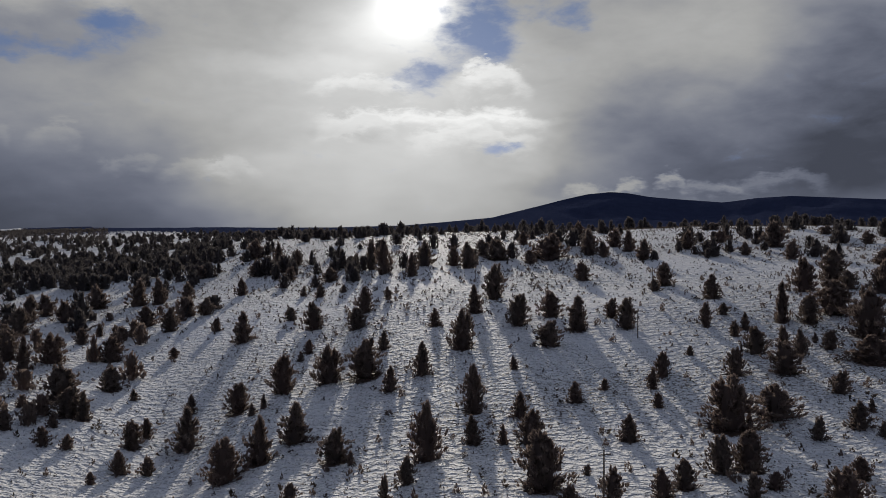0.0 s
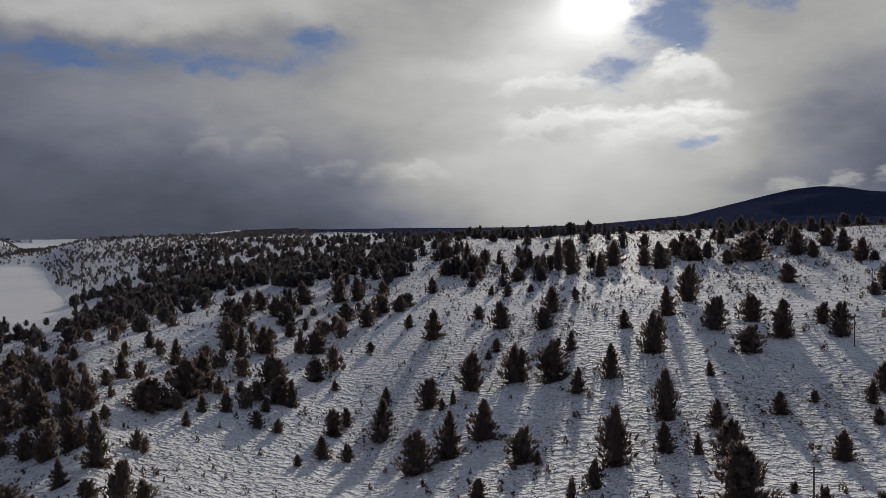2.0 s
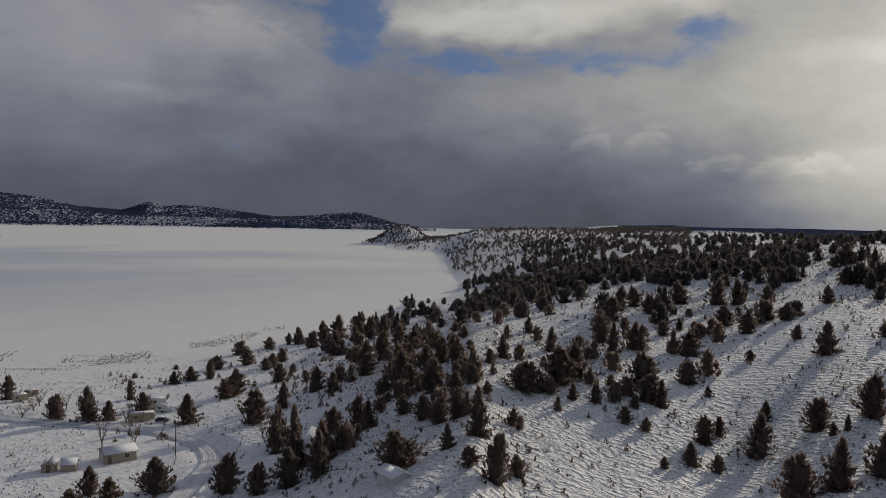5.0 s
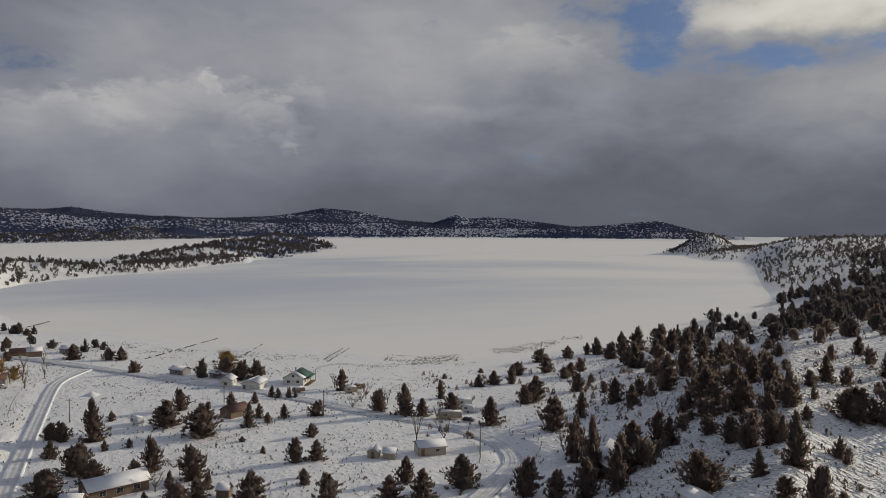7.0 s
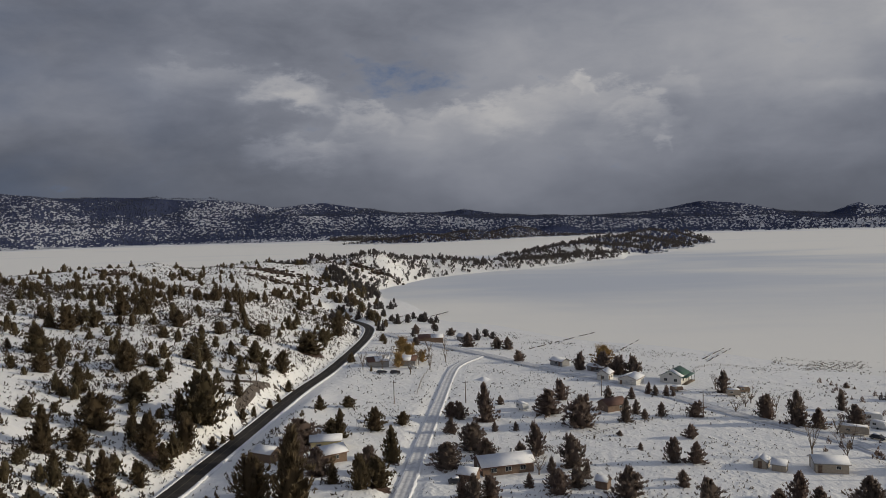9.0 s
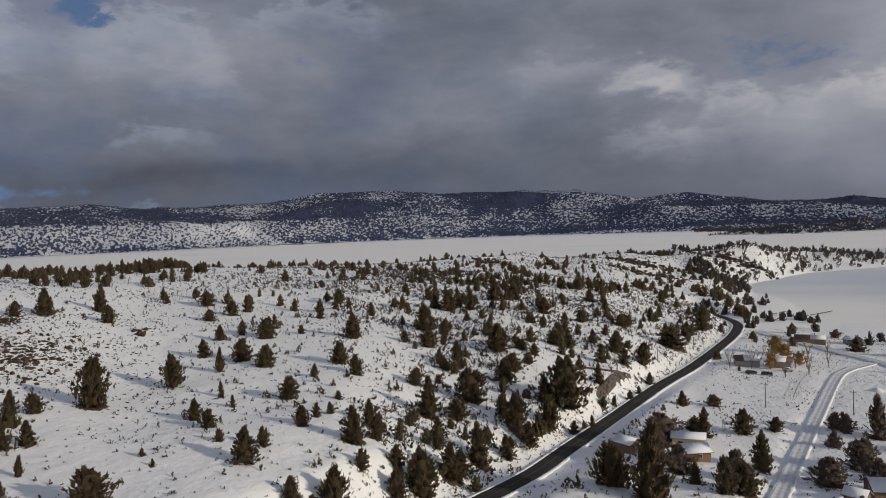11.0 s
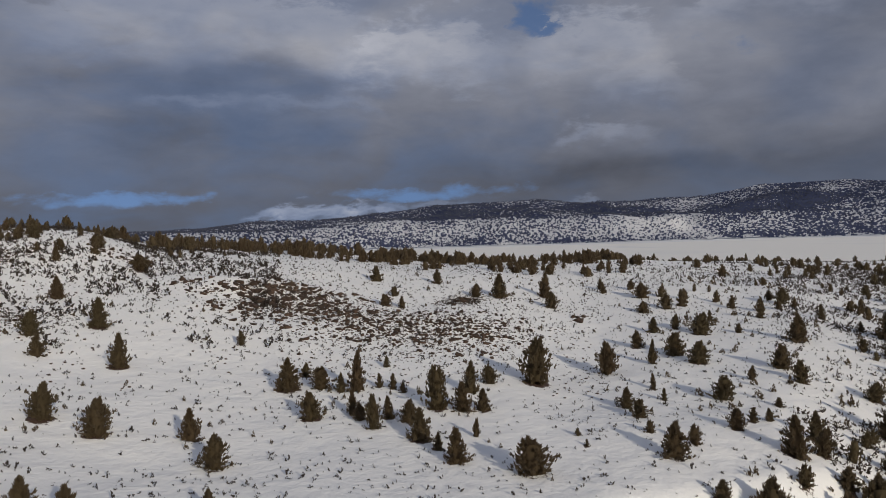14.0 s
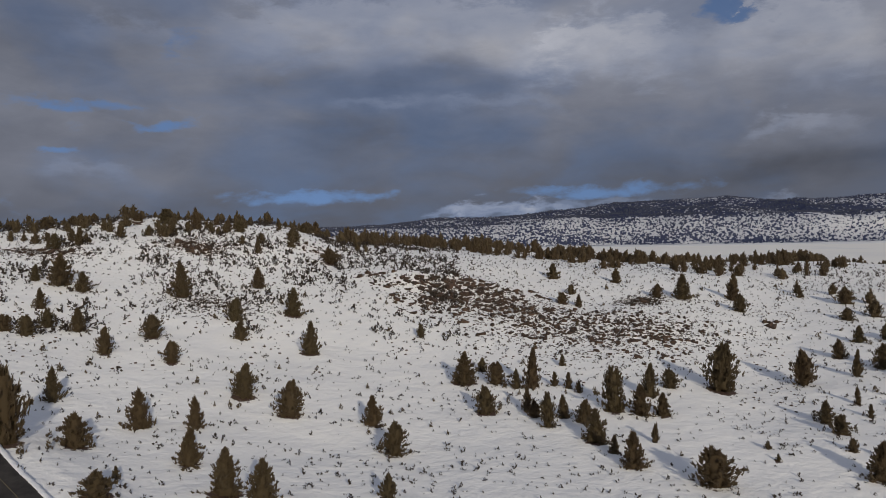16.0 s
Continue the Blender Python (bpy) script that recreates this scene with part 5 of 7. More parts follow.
OPEN_SLOPE_JUNIPERS_A = [
    (-240.1, -257.4, 8.2, 7.3), (-233.0, -235.1, 7.3, 6.3), (-243.8, -237.0, 7.9, 5.0), (-217.4, -232.1, 5.5, 5.7), (-203.5, -201.0, 6.7, 3.7), (-193.2, -201.3, 6.2, 5.0),
    (-205.8, -191.3, 9.0, 8.0), (-227.1, -206.6, 4.5, 3.3), (-173.2, -188.5, 6.7, 4.3), (-176.1, -174.6, 8.7, 6.7), (-174.5, -163.3, 7.7, 7.1), (-162.3, -170.0, 8.3, 3.5),
    (-151.5, -133.7, 7.4, 5.5), (-134.4, -115.2, 5.5, 4.1), (-142.0, -117.0, 3.8, 2.8), (-171.9, -142.0, 4.6, 2.4), (-143.7, -150.3, 4.7, 2.3), (-121.5, -131.4, 4.8, 4.1),
    (-124.5, -139.5, 5.6, 4.5), (-138.0, -140.6, 3.5, 2.1), (-109.8, -109.4, 7.9, 6.5), (-118.4, -112.1, 4.9, 3.2), (-114.8, -121.3, 3.2, 2.2), (-105.4, -93.6, 5.2, 5.1),
]
OPEN_SLOPE_JUNIPERS_B = [
    (-107.9, -90.8, 3.9, 3.7), (-112.9, -89.4, 10.1, 6.5), (-135.3, -101.2, 9.1, 6.7), (-149.0, -106.2, 7.4, 5.0), (-142.5, -99.9, 7.3, 4.3), (-145.8, -115.5, 3.5, 2.3),
    (-158.8, -123.2, 2.6, 3.0), (-189.4, -145.8, 8.1, 6.4), (-183.6, -135.2, 7.4, 4.8), (-224.7, -167.0, 10.6, 8.0), (-269.3, -189.0, 6.7, 3.9), (-283.8, -218.2, 7.9, 6.4),
    (-258.9, -223.4, 6.0, 4.5), (-217.9, -185.2, 4.2, 2.4), (-250.5, -202.3, 4.7, 4.8), (-126.7, -92.8, 4.7, 3.4), (-137.4, -91.4, 5.0, 5.1), (-130.7, -87.0, 7.7, 4.9),
    (-138.6, -85.7, 11.0, 8.6), (-152.4, -86.0, 9.0, 7.1),
]
RIDGE_JUNIPERS_A = [
    (66.7, -276.1, 6.2, 4.7), (57.9, -270.9, 11.2, 9.8), (49.6, -263.4, 7.0, 6.3), (58.0, -245.2, 6.6, 4.5), (51.8, -226.1, 6.1, 4.8), (55.1, -218.2, 6.5, 4.7),
    (43.3, -221.8, 7.2, 5.1), (33.8, -203.2, 7.8, 4.3), (24.0, -216.7, 7.0, 6.2), (17.6, -197.2, 6.4, 4.5), (19.3, -259.3, 12.8, 7.4), (19.8, -358.5, 10.4, 6.3),
    (11.4, -371.8, 4.3, 3.9), (13.0, -350.8, 5.1, 3.7), (0.8, -353.0, 7.1, 5.8), (6.4, -353.9, 5.7, 3.8), (70.8, -324.4, 6.7, 4.9), (63.0, -329.0, 7.7, 5.5),
    (-6.1, -318.9, 7.0, 4.1), (-5.0, -273.0, 8.2, 6.1), (-15.0, -242.5, 9.6, 6.9), (2.4, -235.0, 8.2, 5.6), (1.0, -220.0, 6.4, 5.5), (-17.4, -210.3, 9.9, 6.3),
]
RIDGE_JUNIPERS_B = [
    (-21.9, -342.3, 6.9, 6.1), (-35.8, -318.0, 7.4, 8.5), (38.0, -167.7, 7.9, 4.1), (19.8, -153.7, 8.5, 5.4), (28.6, -141.1, 6.9, 5.7), (9.6, -153.7, 7.1, 4.2),
    (9.5, -133.7, 7.1, 5.3), (0.5, -174.0, 8.7, 6.1), (-9.0, -162.8, 8.7, 6.4), (-25.9, -156.9, 7.1, 5.3), (3.4, -120.0, 8.0, 6.3), (-2.2, -117.0, 7.5, 5.8),
    (-21.6, -118.0, 4.8, 3.0), (38.4, -137.8, 16.1, 6.5), (21.1, -117.1, 4.3, 5.1), (19.9, -126.4, 2.3, 1.6), (61.7, -222.6, 5.4, 4.8), (47.4, -384.1, 4.5, 6.4),
    (34.3, -375.4, 7.6, 11.1), (52.4, -379.4, 4.4, 4.5), (84.6, -370.5, 5.5, 9.0), (74.8, -382.8, 4.5, 6.9), (68.6, -394.1, 4.6, 4.2), (-29.9, -384.8, 4.9, 8.0),
]
RIDGE_JUNIPERS_C = [
    (-41.2, -437.1, 7.6, 7.8),
]
for grove, sort, group in (
        (SOUTH_EAST_PINES_A, "pine", "pines on the south hillside"),
        (SOUTH_EAST_PINES_B, "pine", "pines on the south hillside"),
        (SOUTH_EAST_PINES_C, "pine", "pines on the south hillside"),
        (SOUTH_EAST_PINES_D, "pine", "pines on the south hillside"),
        (SOUTH_PINES_A, "pine", "pines on the south hillside"),
        (SOUTH_PINES_B, "pine", "pines on the south hillside"),
        (SOUTH_PINES_C, "pine", "pines on the south hillside"),
        (SOUTH_PINES_D, "pine", "pines on the south hillside"),
        (LAKE_SLOPE_PINES_A, "pine", "pines above the lake"),
        (LAKE_SLOPE_PINES_B, "pine", "pines above the lake"),
        (LAKE_SLOPE_PINES_C, "pine", "pines above the lake"),
        (FOREST_EDGE_PINES_A, "pine", "pines above the lake"),
        (FOREST_EDGE_PINES_B, "pine", "pines above the lake"),
        (VILLAGE_PINES_A, "pine", "trees among the houses"),
        (VILLAGE_PINES_B, "pine", "trees among the houses"),
        (VILLAGE_PINES_C, "pine", "trees among the houses"),
        (YARD_PINES_A, "pine", "trees among the houses"),
        (MEADOW_PINES_A, "pine", "trees among the houses"),
        (ROADSIDE_JUNIPERS_A, "juniper", "junipers beside the road"),
        (ROADSIDE_JUNIPERS_B, "juniper", "junipers beside the road"),
        (ROADSIDE_JUNIPERS_C, "juniper", "junipers beside the road"),
        (ROADSIDE_JUNIPERS_D, "juniper", "junipers beside the road"),
        (ROCK_SLOPE_JUNIPERS_A, "juniper", "junipers on the rocky slope"),
        (ROCK_SLOPE_JUNIPERS_B, "juniper", "junipers on the rocky slope"),
        (OPEN_SLOPE_JUNIPERS_A, "juniper", "junipers on the rocky slope"),
        (OPEN_SLOPE_JUNIPERS_B, "juniper", "junipers on the rocky slope"),
        (RIDGE_JUNIPERS_A, "juniper", "junipers on the north ridge"),
        (RIDGE_JUNIPERS_B, "juniper", "junipers on the north ridge"),
        (RIDGE_JUNIPERS_C, "juniper", "junipers on the north ridge"),
):
    for x, y, tall, wide in grove:
        tree(sort, x, y, tall, wide, group)


# bare litter where the crowns keep the snow off
feet = np.array(FEET)
lift = np.random.RandomState(8).uniform(0.3, 1.1, len(feet))
bare = np.zeros(gx.size, dtype=np.float32)
px, py = gx.ravel(), gy.ravel()
for near in np.array_split(np.where(np.hypot(px, py) < 420)[0], 40):
    d = np.hypot(px[near, None] - feet[None, :, 0], py[near, None] - feet[None, :, 1]) / (0.55 * feet[None, :, 2] + 0.3)
    bare[near] = ((1 - step(0.4, 1.15, d)) * lift).max(axis=1)
bpy.data.meshes["ground"].attributes["bare"].data.foreach_set("value", bare)


def strew(seed, count, az, r, dense):
    """Random places between bearings and distances, kept where dense(x, y, z) beats chance."""
    rng = np.random.RandomState(seed)
    a = rng.uniform(az[0], az[1], count)
    d = np.sqrt(rng.uniform(r[0] ** 2, r[1] ** 2, count))
    x, y = polar(a, d)
    z = height(x, y)
    ok = (rng.rand(count) < dense(x, y, z)) & (z > 0.4)
    ok &= clear_of_roads(x, y)
    return x[ok], y[ok], z[ok], rng


def clear_of_roads(x, y):
    ok = np.ones(len(x), dtype=bool)
    for line, half, bank in ROADS:
        d2 = ((x[:, None] - line[None, ::2, 0]) ** 2 + (y[:, None] - line[None, ::2, 1]) ** 2).min(axis=1)
        ok &= d2 > (half + 0.6) ** 2
    for hx, hy, hr in YARDS:
        ok &= (x - hx) ** 2 + (y - hy) ** 2 > hr * hr
    return ok


YARDS = [(-311, 79, 16), (-318, 54, 10), (-308, 62, 11), (-334, 53, 10), (-261, 46, 8), (-193, 88, 16), (-196, 74, 8), (-196, 6, 12), (-209, -43, 13), (-153, 123, 12), (-347, -45, 9), (-350, -33, 9), (-100, 100, 9)]


def mass(name, shapes, x, y, z, tall, wide, rng, mat, label, category):
    """Many plants joined into one mesh, from a few shapes turned and scaled."""
    vs, fs, start = [], [], 0
    spin = rng.uniform(0, 6.28, len(x))
    which = rng.randint(0, len(shapes), len(x))
    for k, me in enumerate(shapes):
        v = np.zeros(len(me.vertices) * 3, dtype=np.float32)
        me.vertices.foreach_get("co", v)
        v = v.reshape(-1, 3)
        f = np.zeros(len(me.loops), dtype=np.int32)
        me.loops.foreach_get("vertex_index", f)
        f = f.reshape(-1, 3)
        sel = np.where(which == k)[0]
        c, s = np.cos(spin[sel])[:, None], np.sin(spin[sel])[:, None]
        px = (v[None, :, 0] * c - v[None, :, 1] * s) * wide[sel, None] + x[sel, None]
        py = (v[None, :, 0] * s + v[None, :, 1] * c) * wide[sel, None] + y[sel, None]
        pz = v[None, :, 2] * tall[sel, None] + z[sel, None] - 0.08
        vs.append(np.stack([px, py, pz], -1).reshape(-1, 3))
        fs.append((f[None] + (np.arange(len(sel)) * len(v))[:, None, None] + start).reshape(-1, 3))
        start += len(sel) * len(v)
    return tagged(new(name, mesh_of(name, np.concatenate(vs), np.concatenate(fs), mat)), label, category, kind="stuff")


def far_tree(seed):
    """A distant conifer: a ragged spindle of few faces, one unit high and about one wide."""
    rng = np.random.RandomState(seed)
    v = [(0, 0, 1.0)]
    for z, r in ((0.5, 0.34), (-0.02, 0.42)):
        v += [(r * rng.uniform(0.7, 1.2) * math.cos(k * 1.5708 + z), r * rng.uniform(0.7, 1.2) * math.sin(k * 1.5708 + z), z + rng.uniform(-0.06, 0.06)) for k in range(4)]
    f = [(0, 1 + k, 1 + (k + 1) % 4) for k in range(4)]
    for k in range(4):
        a, b, c, d = 1 + k, 1 + (k + 1) % 4, 5 + k, 5 + (k + 1) % 4
        f += [(a, c, d), (a, d, b)]
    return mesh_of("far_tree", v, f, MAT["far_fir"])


FAR_TREES = [far_tree(k) for k in range(6)]
MID = [crown_mesh(k, 70 + s, 80, MAT["pine"], 2, 2.3) for s, k in enumerate(("pine", "bushy", "pine", "tall", "bushy"))]
MID_J = [crown_mesh(k, 80 + s, 80, MAT["juniper"], 2, 2.3) for s, k in enumerate(("bushy", "pine", "bushy", "tall", "pine"))]
FAR = [crown_mesh(k, 90 + s, 16, MAT["far_pine"], 2, 4.2) for s, k in enumerate(("pine", "bushy", "pine", "bushy"))]
SAPLING = [crown_mesh(k, 95 + s, 34, MAT["pine"], 2, 3.0) for s, k in enumerate(("pine", "bushy", "pine", "pine"))]
SHRUB = [crown_mesh("bushy", 100 + s, 7, MAT["sage"], 2, 4.6) for s in range(6)]


def clumps(x, y, size, cut, soft=0.12):
    return step(cut - soft, cut + soft, fbm(x, y, size, 3) + 0.5)


def wood(name, seed, count, az, r, dense, tall, sort, label, shapes=None, fat=(0.5, 0.95)):
    x, y, z, rng = strew(seed, count, az, r, dense)
    h = rng.uniform(tall[0], tall[1], len(x)) * (0.75 + 0.5 * rng.rand(len(x)))
    shapes = shapes or (MID if sort == "pine" else MID_J)
    return mass(name, shapes, x, y, z, h, h * rng.uniform(fat[0], fat[1], len(x)), rng, MAT["far_pine" if shapes is FAR or shapes is MID and r[1] > 600 else sort], label, "trees")


def rising(x, y):
    return (np.degrees(np.arctan2(-x, y)) + 90) % 360 - 90


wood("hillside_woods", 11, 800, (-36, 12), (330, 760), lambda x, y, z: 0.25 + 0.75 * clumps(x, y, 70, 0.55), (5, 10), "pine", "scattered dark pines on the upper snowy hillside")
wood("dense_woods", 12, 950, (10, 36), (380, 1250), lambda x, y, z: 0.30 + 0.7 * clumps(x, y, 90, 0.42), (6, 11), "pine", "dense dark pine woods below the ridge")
wood("hollow_woods", 17, 620, (16, 40), (280, 640), lambda x, y, z: step(280, 500, np.hypot(x, y)) * (0.35 + 0.65 * clumps(x, y, 60, 0.45)), (6, 11), "pine", "dark pines filling the hollow above the lake")
wood("lakeside_woods", 13, 520, (33, 54), (270, 860), lambda x, y, z: step(270, 520, np.hypot(x, y)) * step(0.6, 2, z) * (0.35 + 0.65 * clumps(x, y, 60, 0.45)), (5, 11), "pine", "dark pines on the slope above the lake")
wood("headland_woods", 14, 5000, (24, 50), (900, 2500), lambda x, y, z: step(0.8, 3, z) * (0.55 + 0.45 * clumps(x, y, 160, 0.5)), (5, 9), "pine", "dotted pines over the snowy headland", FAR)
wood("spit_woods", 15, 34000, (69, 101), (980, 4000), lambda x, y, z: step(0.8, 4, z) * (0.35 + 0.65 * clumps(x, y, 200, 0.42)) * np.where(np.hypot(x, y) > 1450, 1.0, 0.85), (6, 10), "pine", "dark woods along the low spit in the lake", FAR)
wood("peninsula_woods", 16, 2300, (97, 140), (330, 1150), lambda x, y, z: step(1, 4, z) * (0.14 + 0.75 * clumps(x, y, 75, 0.62)) * np.where((np.hypot(x, y) > 640) & (rising(x, y) < 106), 0.12, 1.0), (3.5, 7), "juniper", "scattered junipers over the low snowy hills")
wood("plateau_woods", 18, 1000, (137, 173), (375, 600), lambda x, y, z: (0.12 + 0.88 * clumps(x, y, 34, 0.5)) * step(375, 430, np.hypot(x, y)), (3.5, 8.5), "juniper", "thick belt of junipers along the flat hilltop")
wood("ridge_woods", 19, 420, (170, 200), (330, 520), lambda x, y, z: 0.25 + 0.5 * clumps(x, y, 40, 0.55), (3.5, 6.5), "juniper", "scattered junipers along the snowy ridge")
wood("shore_woods", 20, 260, (88, 101), (430, 800), lambda x, y, z: step(0.5, 1.5, z) * (0.15 + 0.85 * clumps(x, y, 50, 0.5)), (4, 8), "pine", "dark trees along the village shore")


def far_slope(x, y, z):
    r, az = np.hypot(x, y), rising(x, y)
    up = r - np.interp(az, FAR_SHORE[:, 0], FAR_SHORE[:, 1])
    return step(0, 30, up) * step(2, 6, z) * np.clip(0.95 * woodland(x, y, z) - 0.12, 0.08, 1)


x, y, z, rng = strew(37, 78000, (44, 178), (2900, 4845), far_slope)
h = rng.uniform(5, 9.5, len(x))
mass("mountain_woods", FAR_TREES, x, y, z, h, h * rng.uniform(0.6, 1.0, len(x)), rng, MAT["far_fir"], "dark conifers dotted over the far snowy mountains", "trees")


def shrubs(name, seed, count, az, r, dense, tall, label):
    x, y, z, rng = strew(seed, count, az, r, dense)
    h = rng.uniform(tall[0], tall[1], len(x)) * (0.65 + rng.rand(len(x)) ** 2)
    return mass(name, SHRUB, x, y, z, h, h * rng.uniform(0.6, 1.15, len(x)), rng, MAT["sage"], label, "shrubs")


shrubs("hillside_saplings", 31, 20000, (-36, 60), (105, 560), lambda x, y, z: step(3, 6, z) * (0.25 + 0.75 * clumps(x, y, 25, 0.5)), (0.35, 1.3), "small dark saplings and brush poking through snow")
shrubs("hillside_brush", 38, 15000, (-36, 16), (230, 620), lambda x, y, z: 0.35 + 0.65 * clumps(x, y, 30, 0.5), (0.4, 1.2), "low dark brush speckling the upper snowy hillside")
shrubs("sagebrush", 32, 30000, (97, 199), (112, 480), lambda x, y, z: step(5, 9, z) * (0.42 + 0.5 * clumps(x, y, 22, 0.56)), (0.35, 1.0), "grey-brown sagebrush dotted over snowy slopes")
shrubs("far_sagebrush", 34, 26000, (94, 140), (400, 1000), lambda x, y, z: step(5, 9, z) * (0.2 + 0.8 * clumps(x, y, 45, 0.5)), (0.6, 1.6), "sagebrush speckling the farther snowy hills")
shrubs("meadow_brush", 33, 30000, (46, 100), (150, 480), lambda x, y, z: step(0.4, 1.2, z) * (0.16 + 0.84 * clumps(x, y, 18, 0.58)), (0.22, 0.7), "dry brush and grass tufts in village snow")
shrubs("ridge_sagebrush", 35, 7600, (164, 199), (225, 410), lambda x, y, z: 0.06 + 0.94 * clumps(x, y, 24, 0.54), (0.9, 2.1), "dense grey-brown brush below the snowy ridge")
def beside_highway(x, y, z):
    """Likely only on the uphill bank close to the road."""
    d = np.sqrt(((x[:, None] - highway_line[None, ::2, 0]) ** 2 + (y[:, None] - highway_line[None, ::2, 1]) ** 2).min(axis=1))
    return step(17, 9, d) * (y < np.interp(x, highway_line[::-1, 0], highway_line[::-1, 1]))


shrubs("bank_brush", 39, 26000, (97, 150), (105, 470), beside_highway, (0.4, 1.2), "brown brush on the snowy bank above the road")
shrubs("roadside_sagebrush", 36, 24000, (97, 128), (170, 560), lambda x, y, z: step(7, 10, z) * (0.15 + 0.85 * clumps(x, y, 26, 0.5)), (0.6, 1.5), "dense brown brush on the slope above the road")
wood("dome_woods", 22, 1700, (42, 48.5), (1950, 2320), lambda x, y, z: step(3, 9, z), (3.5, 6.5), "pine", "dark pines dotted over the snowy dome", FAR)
wood("bend_woods", 23, 80, (97, 104), (440, 900), lambda x, y, z: step(4, 6, z) * (0.3 + 0.7 * clumps(x, y, 40, 0.5)), (5, 9), "juniper", "dark trees clustered above the road bend")


def along_neck(x, y, k, wide):
    return np.exp(-((np.hypot(x, y) - np.interp(rising(x, y), PENINSULA[:, 0], PENINSULA[:, k])) / wide) ** 2)


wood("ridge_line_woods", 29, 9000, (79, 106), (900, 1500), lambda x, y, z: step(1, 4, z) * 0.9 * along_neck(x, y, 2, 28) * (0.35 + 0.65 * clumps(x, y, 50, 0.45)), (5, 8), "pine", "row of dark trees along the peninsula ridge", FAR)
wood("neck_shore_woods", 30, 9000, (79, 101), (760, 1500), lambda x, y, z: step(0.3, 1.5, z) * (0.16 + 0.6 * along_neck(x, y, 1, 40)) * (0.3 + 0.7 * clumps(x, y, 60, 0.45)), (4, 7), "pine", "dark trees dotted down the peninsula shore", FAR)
wood("shore_grove", 31, 150, (96.3, 101.5), (745, 860), lambda x, y, z: step(0.2, 1.0, z) * (0.4 + 0.6 * clumps(x, y, 40, 0.45)), (5, 8), "pine", "thick dark grove on the peninsula shore")
wood("brow_woods", 32, 700, (99, 114), (430, 640), lambda x, y, z: np.exp(-((np.hypot(x, y) - np.interp(rising(x, y), (100, 104.6, 106.7, 109.5, 112.2), (607, 558, 507, 487, 481))) / 22) ** 2) * (0.3 + 0.7 * clumps(x, y, 40, 0.45)), (4, 7.5), "juniper", "band of dark junipers along the hill brow")
wood("roadside_thicket", 28, 210, (97, 124), (165, 460), lambda x, y, z: step(7, 10, z) * (0.05 + 0.95 * clumps(x, y, 38, 0.52)), (3.5, 6.5), "juniper", "clumps of dark junipers on the slope above the road")
wood("shore_saplings", 24, 300, (48, 66), (230, 430), lambda x, y, z: step(0.6, 1.5, z) * (0.25 + 0.75 * clumps(x, y, 30, 0.5)), (1.2, 3.2), "pine", "small dark pines scattered down to the frozen shore", SAPLING)
wood("slope_saplings", 25, 900, (-34, 52), (112, 420), lambda x, y, z: 0.2 + 0.8 * clumps(x, y, 30, 0.5), (1.1, 2.4), "pine", "young dark pines poking out of slope snow", SAPLING)
wood("roadside_saplings", 26, 520, (99, 134), (150, 430), lambda x, y, z: step(6, 9, z) * (0.2 + 0.8 * clumps(x, y, 30, 0.5)), (1.2, 3.2), "juniper", "young junipers between larger ones on snowy slope", SAPLING)
wood("slope_junipers", 27, 420, (134, 199), (135, 400), lambda x, y, z: 0.2 + 0.8 * clumps(x, y, 30, 0.5), (0.9, 2.0), "juniper", "young junipers dotted over the snowy slope", SAPLING)
wood("hillside_groves", 33, 170, (18, 50), (170, 340), lambda x, y, z: step(2, 5, z) * (0.2 + 0.7 * clumps(x, y, 40, 0.5)), (4.5, 8.5), "pine", "dark pines grouped on the slope towards the lake")

# ---- houses, poles and village things ----
def box(x0, y0, z0, x1, y1, z1):
    v = np.array([(x, y, z) for z in (z0, z1) for y in (y0, y1) for x in (x0, x1)], dtype=float)
    return v, np.array([(0, 2, 3, 1), (4, 5, 7, 6), (0, 1, 5, 4), (1, 3, 7, 5), (3, 2, 6, 7), (2, 0, 4, 6)])


def solid(name, pieces, mat, parent, label=""):
    return part(name, mesh_of(name, *join(pieces), MAT[mat]), parent, label)


def gable_walls(length, width, wall, ridge, thick=0.2):
    """Four walls with gable ends, hollow, ridge along x."""
    a, b = length / 2, width / 2
    ring = []
    for k in (0, thick):
        ring += [(-a + k, -b + k, -1.0), (a - k, -b + k, -1.0), (a - k, b - k, -1.0), (-a + k, b - k, -1.0),
                 (-a + k, -b + k, wall), (a - k, -b + k, wall), (a - k, b - k, wall), (-a + k, b - k, wall), (-a + k, 0, wall + ridge), (a - k, 0, wall + ridge)]
    quads = []
    for o, flip in ((0, False), (10, True)):
        for q in ((0, 1, 5, 4), (2, 3, 7, 6), (1, 2, 6, 5), (3, 0, 4, 7), (5, 6, 9, 9), (7, 4, 8, 8)):
            q = tuple(i + o for i in q)
            quads.append(q[::-1] if flip else q)
    return np.array(ring, dtype=float), [q for q in quads]


def poly_mesh(name, verts, faces, mat):
    me = bpy.data.meshes.new(name)
    me.from_pydata([tuple(v) for v in verts], [], [tuple(dict.fromkeys(int(i) for i in f)) for f in faces])
    me.materials.append(mat)
    me.update()
    return me


